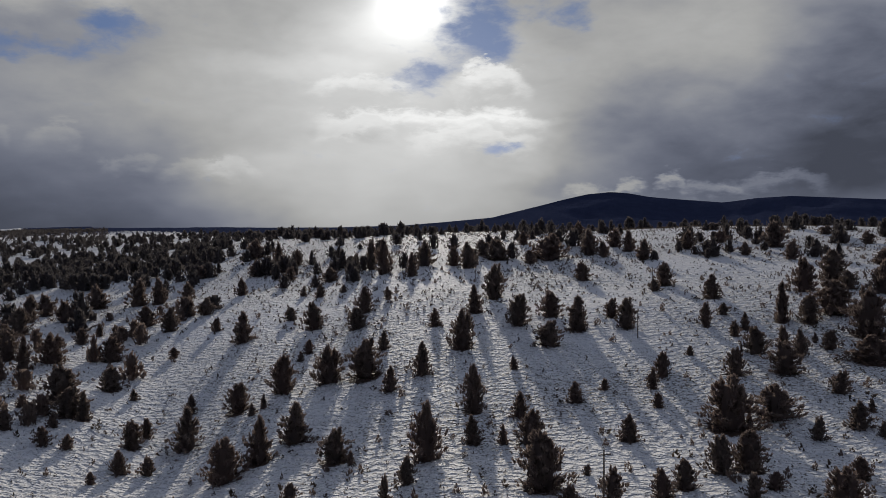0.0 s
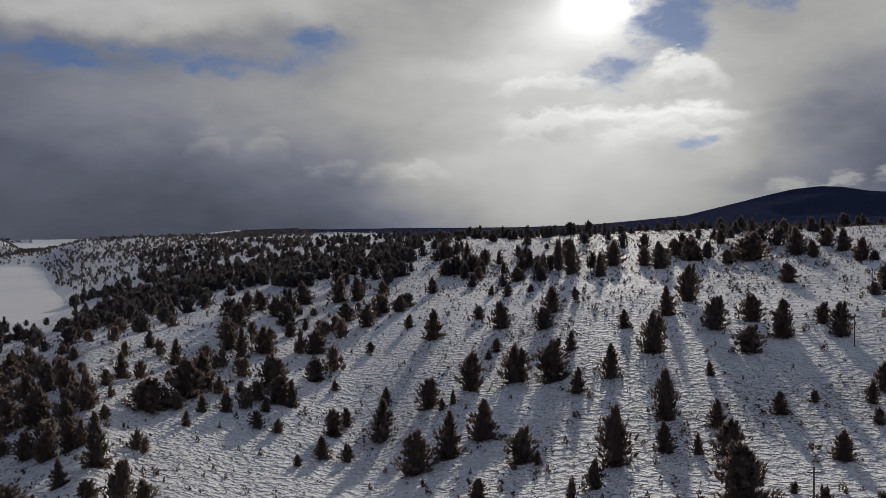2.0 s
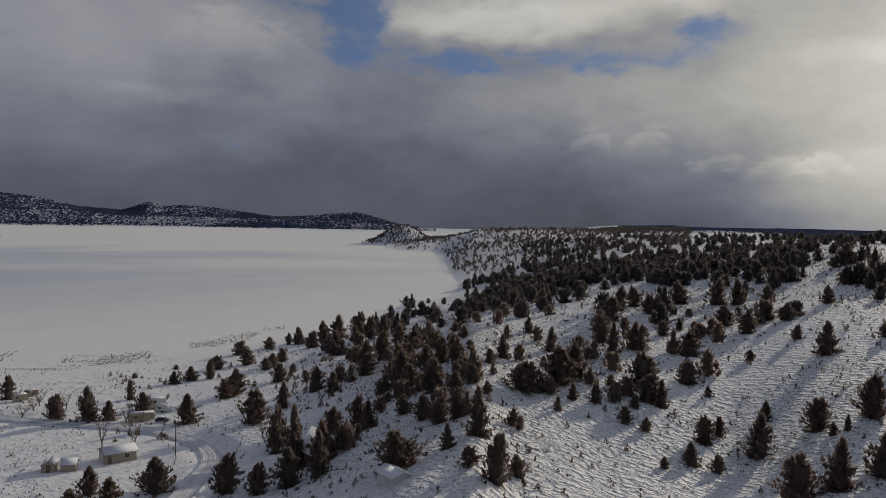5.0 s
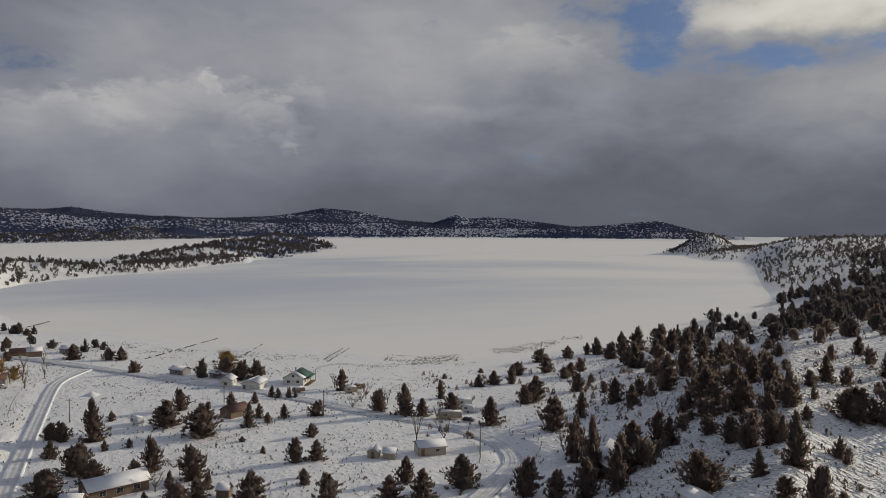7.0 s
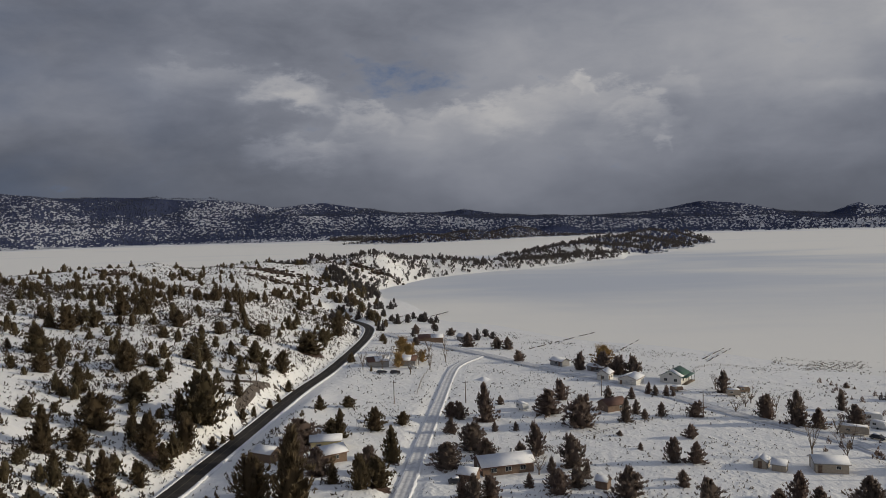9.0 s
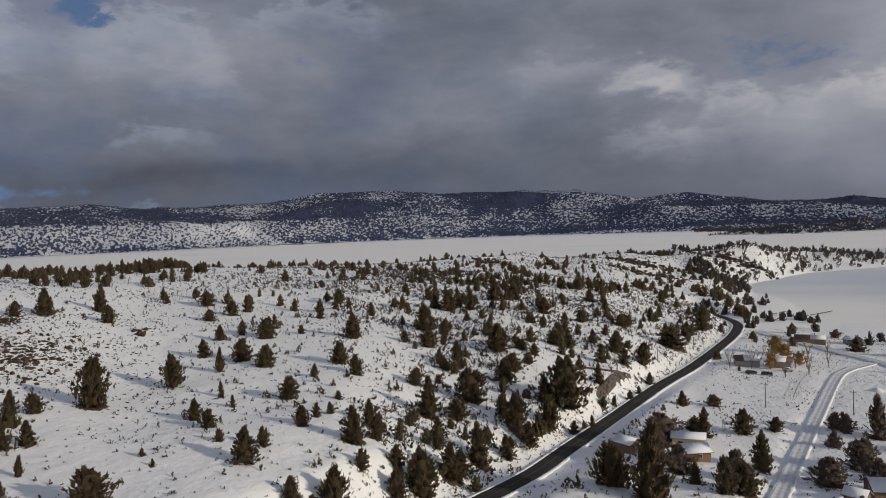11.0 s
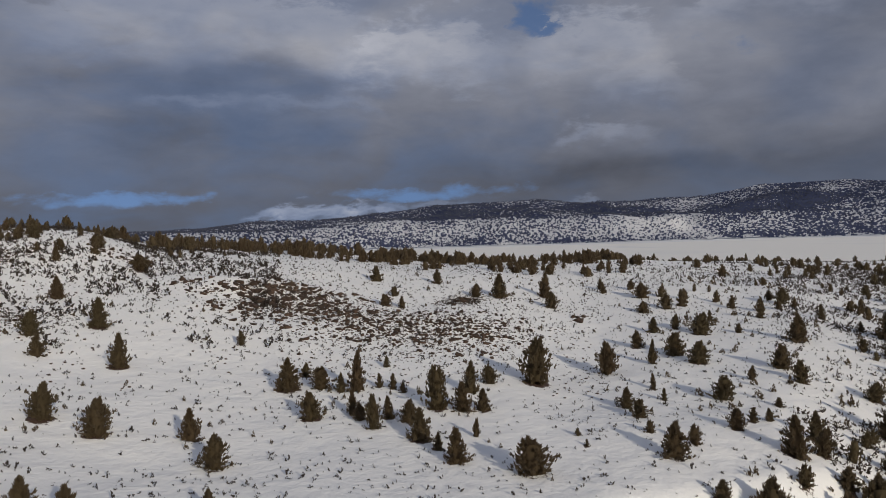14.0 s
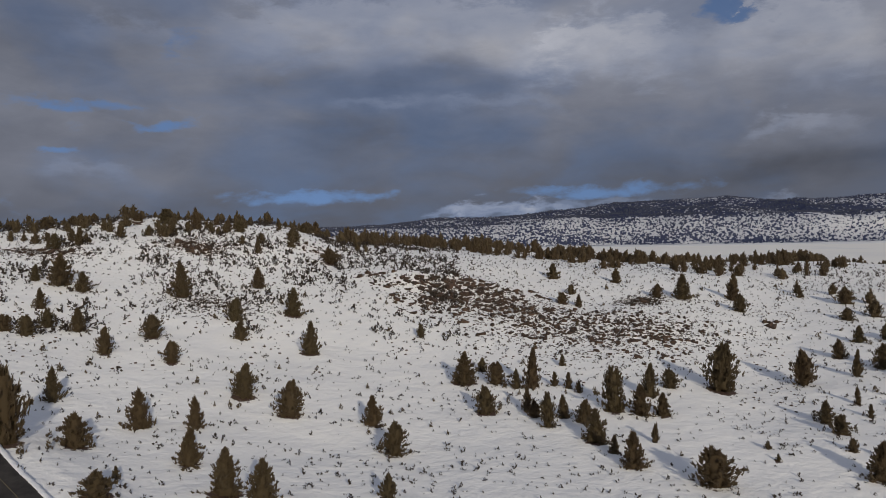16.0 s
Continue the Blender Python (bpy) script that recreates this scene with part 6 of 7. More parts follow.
def slab(length, width, wall, ridge, over, side, thick, lift=0.0, cut=(0.0, 1.0)):
    """One slope of a gable roof as a thick sheet; side is 1 or -1."""
    a, b = length / 2 + over, width / 2
    slope = ridge / b
    x0, x1 = -a + 2 * a * cut[0], -a + 2 * a * cut[1]
    eave_y, eave_z = (b + over) * side, wall - over * slope
    top = wall + ridge
    v = []
    for dz in (lift, lift + thick):
        v += [(x0, eave_y, eave_z + dz), (x1, eave_y, eave_z + dz), (x1, 0, top + dz), (x0, 0, top + dz)]
    f = [(0, 1, 2, 3), (4, 7, 6, 5), (0, 4, 5, 1), (1, 5, 6, 2), (2, 6, 7, 3), (3, 7, 4, 0)]
    if side > 0:
        f = [q[::-1] for q in f]
    return np.array(v, dtype=float), np.array(f)


def window_part(parent, x, y, z, w, h, face):
    """A framed pane standing 3 cm proud of a wall; face is the wall's outward way: '+x', '-x', '+y' or '-y'."""
    turn = {"+x": 90, "-x": -90, "+y": 180, "-y": 0}[face]
    ob = new("window")
    ob.parent = parent
    ob.matrix_basis = pose(x, y, z, 0, 0, turn)
    bars = [box(-w / 2 - 0.07, -0.05, -h / 2 - 0.07, -w / 2, 0.02, h / 2 + 0.07), box(w / 2, -0.05, -h / 2 - 0.07, w / 2 + 0.07, 0.02, h / 2 + 0.07),
            box(-w / 2, -0.05, h / 2, w / 2, 0.02, h / 2 + 0.07), box(-w / 2, -0.05, -h / 2 - 0.07, w / 2, 0.02, -h / 2), box(-0.025, -0.04, -h / 2, 0.025, 0.0, h / 2)]
    solid("frame", bars, "siding_white", ob)
    solid("pane", [box(-w / 2, -0.02, -h / 2, w / 2, 0.0, h / 2)], "glass", ob)
    return ob


def house(name, label, x, y, yaw, length, width, wall, ridge, walls, roof, snow=(0.0, 1.0), panes=(), door=None, big_door=None, chimney=None, over=0.5, sink=0.0, category="house", porch=False):
    """A gabled building: hollow walls, thick roof slopes, snow lying on them, windows, doors, chimney."""
    spot = tagged(new(name), label, category, "village buildings")
    spot.matrix_basis = pose(x, y, float(height(x, y)) - sink, 0, 0, yaw)
    v, f = gable_walls(length, width, wall, ridge)
    part("wall", poly_mesh("wall", v, f, MAT[walls]), spot)
    for side in (1, -1):
        part("roof", mesh_of("roof", *slab(length, width, wall, ridge, over, side, 0.14), MAT[roof]), spot)
        if snow:
            part("snow_cover", mesh_of("snow_cover", *slab(length * 0.985, width * 0.985, wall, ridge * 0.985, over * 0.93, side, 0.12, 0.15, snow), MAT["snow"]), spot, "thick snow on the roof")
    a, b = length / 2, width / 2
    for face, along, z, w, h in panes:
        at = {"+x": (a + 0.01, along), "-x": (-a - 0.01, along), "+y": (along, b + 0.01), "-y": (along, -b - 0.01)}[face]
        window_part(spot, at[0], at[1], z, w, h, face)
    for item, w, h, mat in ((door, 0.95, 2.05, "siding_brown"), (big_door, 3.0, 2.3, "siding_white")):
        if item:
            face, along = item
            turn = {"+x": 90, "-x": -90, "+y": 180, "-y": 0}[face]
            at = {"+x": (a, along), "-x": (-a, along), "+y": (along, b), "-y": (along, -b)}[face]
            ob = solid("door", [box(-w / 2, -0.06, 0, w / 2, 0.0, h)] + ([box(-w / 2, -0.075, k * h / 4 + 0.04, w / 2, -0.06, (k + 1) * h / 4 - 0.04) for k in range(4)] if h > 2.2 else []), mat, spot)
            ob.matrix_basis = pose(at[0], at[1], 0, 0, 0, turn)
    if chimney:
        cx, cy = chimney
        solid("chimney", [box(cx - 0.22, cy - 0.22, wall, cx + 0.22, cy + 0.22, wall + ridge + 0.8), box(cx - 0.28, cy - 0.28, wall + ridge + 0.8, cx + 0.28, cy + 0.28, wall + ridge + 0.92)], "ceramic", spot, "grey metal chimney pipe")
    if porch:
        posts = [box(k - 0.07, -b - 2.0, -0.5, k + 0.07, -b - 1.86, wall - 0.25) for k in np.linspace(-a + 0.4, a - 0.4, 4)]
        solid("porch_roof", [box(-a, -b - 2.2, wall - 0.25, a, -b - 0.45, wall - 0.08)], roof, spot)
        for post in posts:
            solid("post", [post], "wood", spot)
        solid("deck", [box(-a, -b - 2.1, -0.6, a, -b - 0.21, 0.12)], "wood", spot)
    return spot


house("house", "pale two-storey house with green metal roof", -313, 81, 148, 12.0, 8.5, 3.1, 2.2, "siding_white", "roof_green", (0.0, 0.28),
      [("-x", -2, 1.6, 1.2, 1.1), ("-x", 2, 1.6, 1.2, 1.1), ("-x", 0, 3.9, 1.0, 0.8), ("+y", -3, 1.6, 1.6, 1.1), ("+y", 0, 1.6, 1.6, 1.1), ("+y", 3, 1.6, 1.2, 1.1), ("-y", -3, 1.6, 1.4, 1.1), ("-y", 2, 1.6, 1.4, 1.1)], ("-y", 4.5), None, (1.5, 1.2), porch=True)
house("shed", "small white cottage with snowy roof", -317, 53, 154, 7.0, 5.0, 3.0, 1.5, "siding_white", "roof_brown", (0, 1), [("-x", 0, 1.5, 1.0, 1.0), ("+y", 1, 1.5, 1.1, 1.0), ("-y", 1, 1.5, 1.1, 1.0)], ("-y", -2))
house("garage", "white double garage with snow-covered roof", -308, 62, 148, 9.0, 7.5, 2.7, 1.3, "siding_white", "roof_brown", (0, 1), [("+y", 0, 1.5, 1.1, 0.9)], ("-x", 2.6), ("-x", -1), category="garage")
house("shed", "long low grey shed under snow", -335, 53, 42, 9.0, 4.0, 2.2, 0.8, "siding_grey", "roof_brown", (0, 1), [("-y", 1, 1.3, 1.0, 0.8)], ("-y", -2), category="shed")
house("barn", "weathered brown shed with bare brown roof", -262, 46, 120, 8.0, 5.5, 2.5, 1.6, "siding_brown", "roof_brown", None, [("-y", 1.5, 1.3, 1.0, 0.9), ("+y", 1.5, 1.3, 1.0, 0.9)], ("-x", 0), category="shed")
house("garage", "tan garage with one snowy gable roof", -195, 89, 80, 7.8, 6.2, 2.6, 1.1, "siding_tan", "siding_grey", (0, 1), [("+y", 0, 1.6, 1.0, 0.8), ("-y", 1.5, 1.6, 1.0, 0.8)], ("-y", -2.8), ("-x", 0), category="garage")
house("shed", "small pale shed beside the garage", -197.5, 73, 148, 4.2, 3.2, 1.9, 1.0, "siding_tan", "siding_grey", (0, 1), [("-y", 0.8, 1.2, 0.7, 0.6)], ("-x", 0), category="shed", over=0.3)
house("shed", "twin pale garden shed with snowy roof", -194.5, 76.5, 58, 3.4, 3.0, 1.8, 1.0, "siding_tan", "siding_grey", (0, 1), [], ("-x", 0), category="shed", over=0.3)
house("house", "long dark bungalow with clean snowy roof", -197, 6, 108, 14.0, 7.5, 2.7, 1.7, "siding_brown", "roof_brown", (0, 1),
      [("-y", -4, 1.5, 1.5, 1.1), ("-y", 0, 1.5, 1.5, 1.1), ("-y", 4, 1.5, 1.5, 1.1), ("+y", -3, 1.5, 1.5, 1.1), ("+y", 3, 1.5, 1.5, 1.1), ("-x", 0, 1.5, 1.2, 1.1)], ("+y", 0.5), None, (2.5, 0.8), 0.7)
house("shed", "tiny dark shed with snowy roof in meadow", -182, 29.5, 60, 3.0, 2.6, 2.0, 0.9, "siding_brown", "roof_brown", (0, 1), [], ("-x", 0), category="shed", over=0.3)
house("shed", "small snow-roofed lean-to by the bungalow", -189, -3, 70, 4.5, 3.6, 2.0, 1.2, "siding_brown", "roof_brown", (0, 1), [], ("-x", 0), category="shed")
house("house", "pale yellow house with flat snowy roof", -212, -44, 100, 8.5, 6.5, 2.8, 0.9, "siding_yellow", "siding_grey", (0, 1), [("-y", -2, 1.5, 1.3, 1.0), ("-y", 2, 1.5, 1.3, 1.0), ("-x", 0, 1.5, 1.2, 1.0), ("+y", 0, 1.5, 1.3, 1.0)], ("-x", 2))
house("house", "brown house under a thick snow roof", -200, -41, 126, 8.0, 6.0, 2.5, 1.5, "siding_brown", "roof_brown", (0, 1), [("-y", 1, 1.4, 1.2, 1.0), ("+y", 1, 1.4, 1.2, 1.0)], ("-x", 1))
house("garage", "dark garage half hidden by pines", -198, -57, 64, 6.0, 5.0, 2.4, 1.2, "siding_brown", "roof_brown", (0, 1), [], None, ("-x", 0), category="garage")
house("cabin", "steep-roofed wooden cabin among tall pines", -141, 113, -9, 6.4, 6.6, 2.3, 4.2, "siding_brown", "roof_brown", (0, 1), [("+x", -2, 1.5, 1.0, 1.1), ("+x", 1.8, 1.5, 1.0, 1.1), ("-x", 0, 3.9, 1.1, 1.0), ("+x", 0, 3.9, 1.1, 1.0)], ("+x", 0), None, (-1, 1.0), 0.7, category="cabin")
house("shed", "white-roofed metal shed on the slope", -101, 99, 168, 5.5, 4.0, 2.0, 0.8, "siding_white", "siding_white", (0, 1), [], ("-y", 0), category="shed", sink=0.6)
house("house", "grey-brown house behind bare trees", -348, -47, 108, 9.5, 7.0, 2.8, 1.6, "siding_grey", "roof_brown", (0.35, 1), [("+y", 2, 1.5, 1.3, 1.0), ("+y", -2, 1.5, 1.3, 1.0), ("-x", 0, 1.5, 1.2, 1.0)], ("+y", 0))
house("house", "grey house with patchy snow roof", -352, -33, 85, 8.0, 6.5, 2.8, 1.8, "siding_grey", "roof_brown", (0, 0.7), [("+y", 2, 1.5, 1.3, 1.0), ("-x", 1.5, 1.5, 1.2, 1.0), ("-x", 0, 3.4, 0.9, 0.8)], ("-x", -1.2))
house("house", "long low dark house near the shore", -430, -27, 94, 14.0, 7.0, 2.7, 1.6, "siding_brown", "roof_brown", (0.5, 1), [("+y", -4, 1.5, 1.4, 1.0), ("+y", 0, 1.5, 1.4, 1.0), ("+y", 4, 1.5, 1.4, 1.0)], ("+y", 2), None, (2, 1))
house("cabin", "small lakeside cabin with snowy roof", -438, -8, 60, 7.0, 5.0, 2.4, 1.4, "siding_grey", "roof_brown", (0, 1), [("-y", 0, 1.4, 1.2, 1.0), ("-x", 0, 1.4, 1.0, 1.0)], ("-y", 2), category="cabin")
house("cabin", "pale lakeside cabin beside the lane", -352, 38, 40, 7.5, 5.0, 2.4, 1.2, "siding_grey", "roof_brown", (0, 1), [("-y", 0, 1.4, 1.2, 1.0), ("-x", 0, 1.4, 1.0, 1.0)], ("-y", 2), category="cabin")
house("house", "pale house tucked against the hill", -248, -92, 135, 7.0, 5.5, 2.7, 1.2, "siding_white", "siding_grey", (0, 1), [("-x", 0, 1.5, 1.2, 1.0), ("+y", 1, 1.5, 1.3, 1.0)], ("+y", -1.5))


def trailer(label, x, y, yaw, length, wide, tall, mat, category="trailer"):
    """A travel trailer or camper: rounded body, windows, wheels, hitch."""
    spot = tagged(new("trailer"), label, category, "parked vehicles")
    spot.matrix_basis = pose(x, y, float(height(x, y)), 0, 0, yaw)
    a, b, c = length / 2, wide / 2, 0.35
    prof = [(-a, 0.5), (-a, tall - 0.5), (-a + 0.45, tall), (a - 0.45, tall), (a, tall - 0.5), (a, 0.5)]
    v = [(px, s * b, pz) for s in (-1, 1) for px, pz in prof]
    n6 = len(prof)
    f = [tuple(range(n6)), tuple(range(2 * n6 - 1, n6 - 1, -1))] + [(i, i + n6, (i + 1) % n6 + n6, (i + 1) % n6) for i in range(n6)]
    part("body", poly_mesh("body", v, f, MAT[mat]), spot)
    solid("snow_cover", [box(-a + 0.4, -b, tall + 0.005, a - 0.4, b, tall + 0.16)], "snow", spot, "snow on the roof")
    for side in (-1, 1):
        window_part(spot, -a * 0.4, side * b, 1.6, 1.0, 0.6, "+y" if side > 0 else "-y")
        t, fq = tube([(0, side * b - side * 0.22, 0.32), (0, side * b + side * 0.0, 0.32)], (0.32, 0.32), 12)
        part("wheel", poly_mesh("wheel", t, list(fq) + [tuple(range(12)), tuple(range(23, 11, -1))], MAT["rubber"]), spot)
    solid("hitch", [box(a, -0.06, 0.4, a + 1.1, 0.06, 0.52), box(a + 0.9, -0.05, 0.0, a + 1.0, 0.05, 0.4)], "ceramic", spot)
    return spot


trailer("white travel trailer parked in snow", -231, 113, 62, 8.0, 2.5, 2.7, "siding_tan")
trailer("white camper trailer in the yard", -248, 127, 80, 5.5, 2.3, 2.6, "van_paint")
trailer("white box trailer beside the lane", -238, 124, 40, 4.5, 2.3, 2.4, "van_paint")
trailer("brown utility trailer near the green-roofed house", -292, 76, 100, 4.6, 2.2, 2.0, "siding_brown")
trailer("white camper parked on snowy meadow", -264, 15, 25, 5.2, 2.3, 2.4, "van_paint")
trailer("tan camper beside a tall pine", -284, 95, 85, 4.8, 2.4, 2.5, "siding_tan")
trailer("dark stock trailer by the shore", -291, 101, 100, 4.2, 2.2, 2.3, "siding_brown")


def car(label, x, y, yaw, paint):
    spot = tagged(new("car"), label, "car", "parked vehicles")
    spot.matrix_basis = pose(x, y, float(height(x, y)), 0, 0, yaw)
    prof = [(-2.2, 0.35), (-2.25, 0.8), (-1.9, 1.0), (-1.35, 1.5), (0.5, 1.52), (1.1, 1.02), (2.1, 0.9), (2.25, 0.6), (2.2, 0.35)]
    k = len(prof)
    v = [(px, s * (0.88 if pz < 1.1 else 0.72), pz) for s in (-1, 1) for px, pz in prof]
    f = [tuple(range(k)), tuple(range(2 * k - 1, k - 1, -1))] + [(i, i + k, (i + 1) % k + k, (i + 1) % k) for i in range(k)]
    part("body", poly_mesh("body", v, f, MAT[paint]), spot)
    for side in (-1, 1):
        solid("window", [box(-1.2, side * 0.8 - 0.02, 1.08, 0.6, side * 0.8 + 0.02, 1.4)], "glass", spot)
        for px in (-1.35, 1.4):
            t, fq = tube([(px, side * 0.68, 0.33), (px, side * 0.9, 0.33)], (0.33, 0.33), 14)
            wheel = part("wheel", poly_mesh("wheel", t, list(fq) + [tuple(range(14)), tuple(range(27, 13, -1))], MAT["rubber"]), spot)
            t, fq = tube([(px, side * 0.88, 0.33), (px, side * 0.915, 0.33)], (0.18, 0.18), 10)
            part("rim", poly_mesh("rim", t, list(fq) + [tuple(range(10)), tuple(range(19, 9, -1))], MAT["ceramic"]), wheel)
    for side in (-0.6, 0.6):
        solid("headlight", [box(2.2, side - 0.15, 0.62, 2.27, side + 0.15, 0.76)], "glass", spot)
    solid("windscreen", [box(0.62, -0.7, 1.06, 0.7, 0.7, 1.42)], "glass", spot)
    solid("snow_cover", [box(-1.3, -0.68, 1.525, 0.45, 0.68, 1.62)], "snow", spot, "snow on the roof")
    return spot


car("dark car parked in front of houses", -331, -37, 97, "car_paint")
car("dark hatchback parked beside grey house", -331, -43, 120, "car_paint")
car("white pickup-sized car in snowy yard", -343, -30, 80, "van_paint")
car("dark car parked beside the lean-to", -186, -6, 100, "car_paint")
car("small dark car near the trailer", -225, 117, 40, "car_paint")


def pole(x, y, tall, yaw, label="weathered wooden utility pole standing in snow"):
    spot = tagged(new("utility_pole"), label, "utility pole", "utility poles")
    spot.matrix_basis = pose(x, y, float(height(x, y)), 0, 0, yaw)
    part("shaft", mesh_of("shaft", *tube([(0, 0, -0.6), (0, 0, tall * 0.5), (0, 0, tall)], (0.17, 0.15, 0.11), 8), MAT["wood"]), spot)
    solid("crossarm", [box(-1.1, -0.22, tall - 0.75, 1.1, -0.10, tall - 0.62)], "wood", spot)
    for k in (-0.95, 0.0, 0.95):
        part("insulator", mesh_of("insulator", *tube([(k, -0.16, tall - 0.62), (k, -0.16, tall - 0.5), (k, -0.16, tall - 0.42)], (0.05, 0.07, 0.02), 8), MAT["ceramic"]), spot)
    return spot


VILLAGE_LINE = [(-272, -31, 8.6), (-276, -5, 8.2), (-284, 46, 8.2), (-251, 74, 8.8), (-187, 101, 8.6)]
HILL_LINE = [(25, 116, 8.4), (55, 212, 8.4), (74, 266, 8.6)]
poles = [pole(x, y, h, 60) for x, y, h in VILLAGE_LINE] + [pole(x, y, h, 16) for x, y, h in HILL_LINE] + [pole(-322, -79, 6.5, 90)]


def cable(a, b, sag, name="power_line"):
    t = np.linspace(0, 1, 14)[:, None]
    p = np.array(a) * (1 - t) + np.array(b) * t
    p[:, 2] -= 4 * sag * (t * (1 - t))[:, 0]
    return tagged(new(name, mesh_of(name, *tube(p, [0.014] * len(p), 4), MAT["wire"])), "thin dark power line between poles", "power line", "power lines")


for line in (VILLAGE_LINE[2:], HILL_LINE):
    for (x0, y0, h0), (x1, y1, h1) in zip(line, line[1:]):
        cable((x0, y0, float(height(x0, y0)) + h0 - 0.42), (x1, y1, float(height(x1, y1)) + h1 - 0.42), 0.9)


def bare_tree(sort, label, x, y, tall, wide, seed, mat, twigs=34):
    """A leafless tree: trunk, forking limbs, thin twigs."""
    rng = random.Random(seed)
    spot = tagged(new(sort), label, "tree", "bare trees")
    spot.matrix_basis = pose(x, y, float(height(x, y)) - 0.1, 0, 0, rng.uniform(0, 360))
    part("trunk", mesh_of("trunk", *tube([(0, 0, -0.3), (0.05, 0, tall * 0.18), (0.0, 0.05, tall * 0.34)], (0.22, 0.17, 0.13), 7), MAT["bark"]), spot)
    limbs, fine = [], []
    for k in range(8):
        a = k * 0.785 + rng.uniform(-0.3, 0.3)
        reach = wide / 2 * rng.uniform(0.55, 1.0)
        z0 = tall * rng.uniform(0.14, 0.34)
        top = tall * rng.uniform(0.7, 1.0)
        p = [(0, 0, z0), (math.cos(a) * reach * 0.45, math.sin(a) * reach * 0.45, z0 + (top - z0) * 0.45), (math.cos(a) * reach * 0.8, math.sin(a) * reach * 0.8, top)]
        limbs.append(tube(p, (0.09, 0.06, 0.02), 5))
        for j in range(twigs // 3):
            t = rng.uniform(0.25, 1.0)
            q = np.array(p[1]) * (1 - t) + np.array(p[2]) * t if t > 0.4 else np.array(p[0]) * 0.4 + np.array(p[1]) * 0.6
            b = rng.uniform(0, 6.28)
            e = q + np.array((math.cos(b) * wide * 0.17, math.sin(b) * wide * 0.17, tall * rng.uniform(0.04, 0.2)))
            fine.append(tube([q, (q + e) / 2 + np.array((0, 0, 0.1)), e], (0.035, 0.025, 0.008), 3))
    part("limb", mesh_of("limb", *join(limbs), MAT["bark" if mat == "twig" else mat]), spot)
    part("twig", mesh_of("twig", *join(fine), MAT[mat]), spot)
    if mat == "willow":
        part("crown", WILLOW_CROWN, spot).matrix_basis = pose(0, 0, tall * 0.12) @ Matrix.Diagonal((wide * 0.95, wide * 0.95, tall * 0.9, 1))
    return spot


WILLOW_CROWN = crown_mesh("bushy", 301, 900, MAT["willow"], boughs=70)


for k, (x, y, tall, wide) in enumerate(((-207, 90, 9, 7), (-200, 96, 11, 9), (-296, 92, 6, 6), (-381, -25, 10, 8), (-258, 87, 4.5, 5), (-266, 93, 5, 5.5), (-272, 97, 6, 6), (-231, 108, 5, 5), (-176, 121, 5, 4.5), (-358, -24, 8, 6),
                                       (-364, -16, 7, 4), (-340, -22, 8, 4), (-280, -84, 7, 6), (-338, 60, 4, 5), (-402, -18, 6, 5), (-245, 121, 6, 6), (-262, 102, 5, 5), (-352, -28, 8, 6), (-341, -44, 9, 7), (-336, -52, 8, 6), (-193, 15, 5, 6), (-348, -42, 7, 7), (-362, -40, 8, 7), (-330, -30, 6, 5))):
    bare_tree("bare_tree", "leafless grey deciduous tree in the snow", x, y, tall, wide, 200 + k, "twig")
for k, (x, y, tall, wide) in enumerate(((-345, 57, 10.5, 11), (-345, -37, 7, 6), (-385, -39, 9, 9), (-371, -34, 7.5, 8), (-360, -27, 6.5, 5))):
    bare_tree("willow_tree", "golden-twigged leafless willow beside houses", x, y, tall, wide, 300 + k, "willow", 190)


def fence(label, line, tall=1.2, gap=4.0):
    """Posts with two thin rails or wires along a line."""
    spot = tagged(new("fence"), label, "fence", "fences")
    p = densify([(x, y, 0) for x, y in line], gap)
    p[:, 2] = height(p[:, 0], p[:, 1])
    me = mesh_of("post", *box(-0.06, -0.06, -0.4, 0.06, 0.06, tall), MAT["wood"])
    for x, y, z in p:
        part("post", me, spot).matrix_basis = pose(x, y, z)
    for h in (0.55, 1.05):
        part("rail", mesh_of("rail", *tube(p + np.array((0, 0, h)), [0.035] * len(p), 4), MAT["wood"]), spot)
    return spot


fence("weathered post and rail fence along snowy yard", [(-216, 118), (-200, 121), (-186, 120), (-176, 114), (-168, 106)])
fence("wooden fence along the lane bend", [(-205, 105), (-192, 103), (-180, 97), (-170, 87)])
fence("thin fence across the snowy meadow", [(-214, 20), (-232, 38), (-246, 56), (-252, 62)])
fence("sagging fence along the shore meadow", [(-330, 92), (-345, 100), (-352, 112), (-340, 128)])
fence("yard fence beside the track", [(-290, -24), (-318, -24), (-345, -22)])

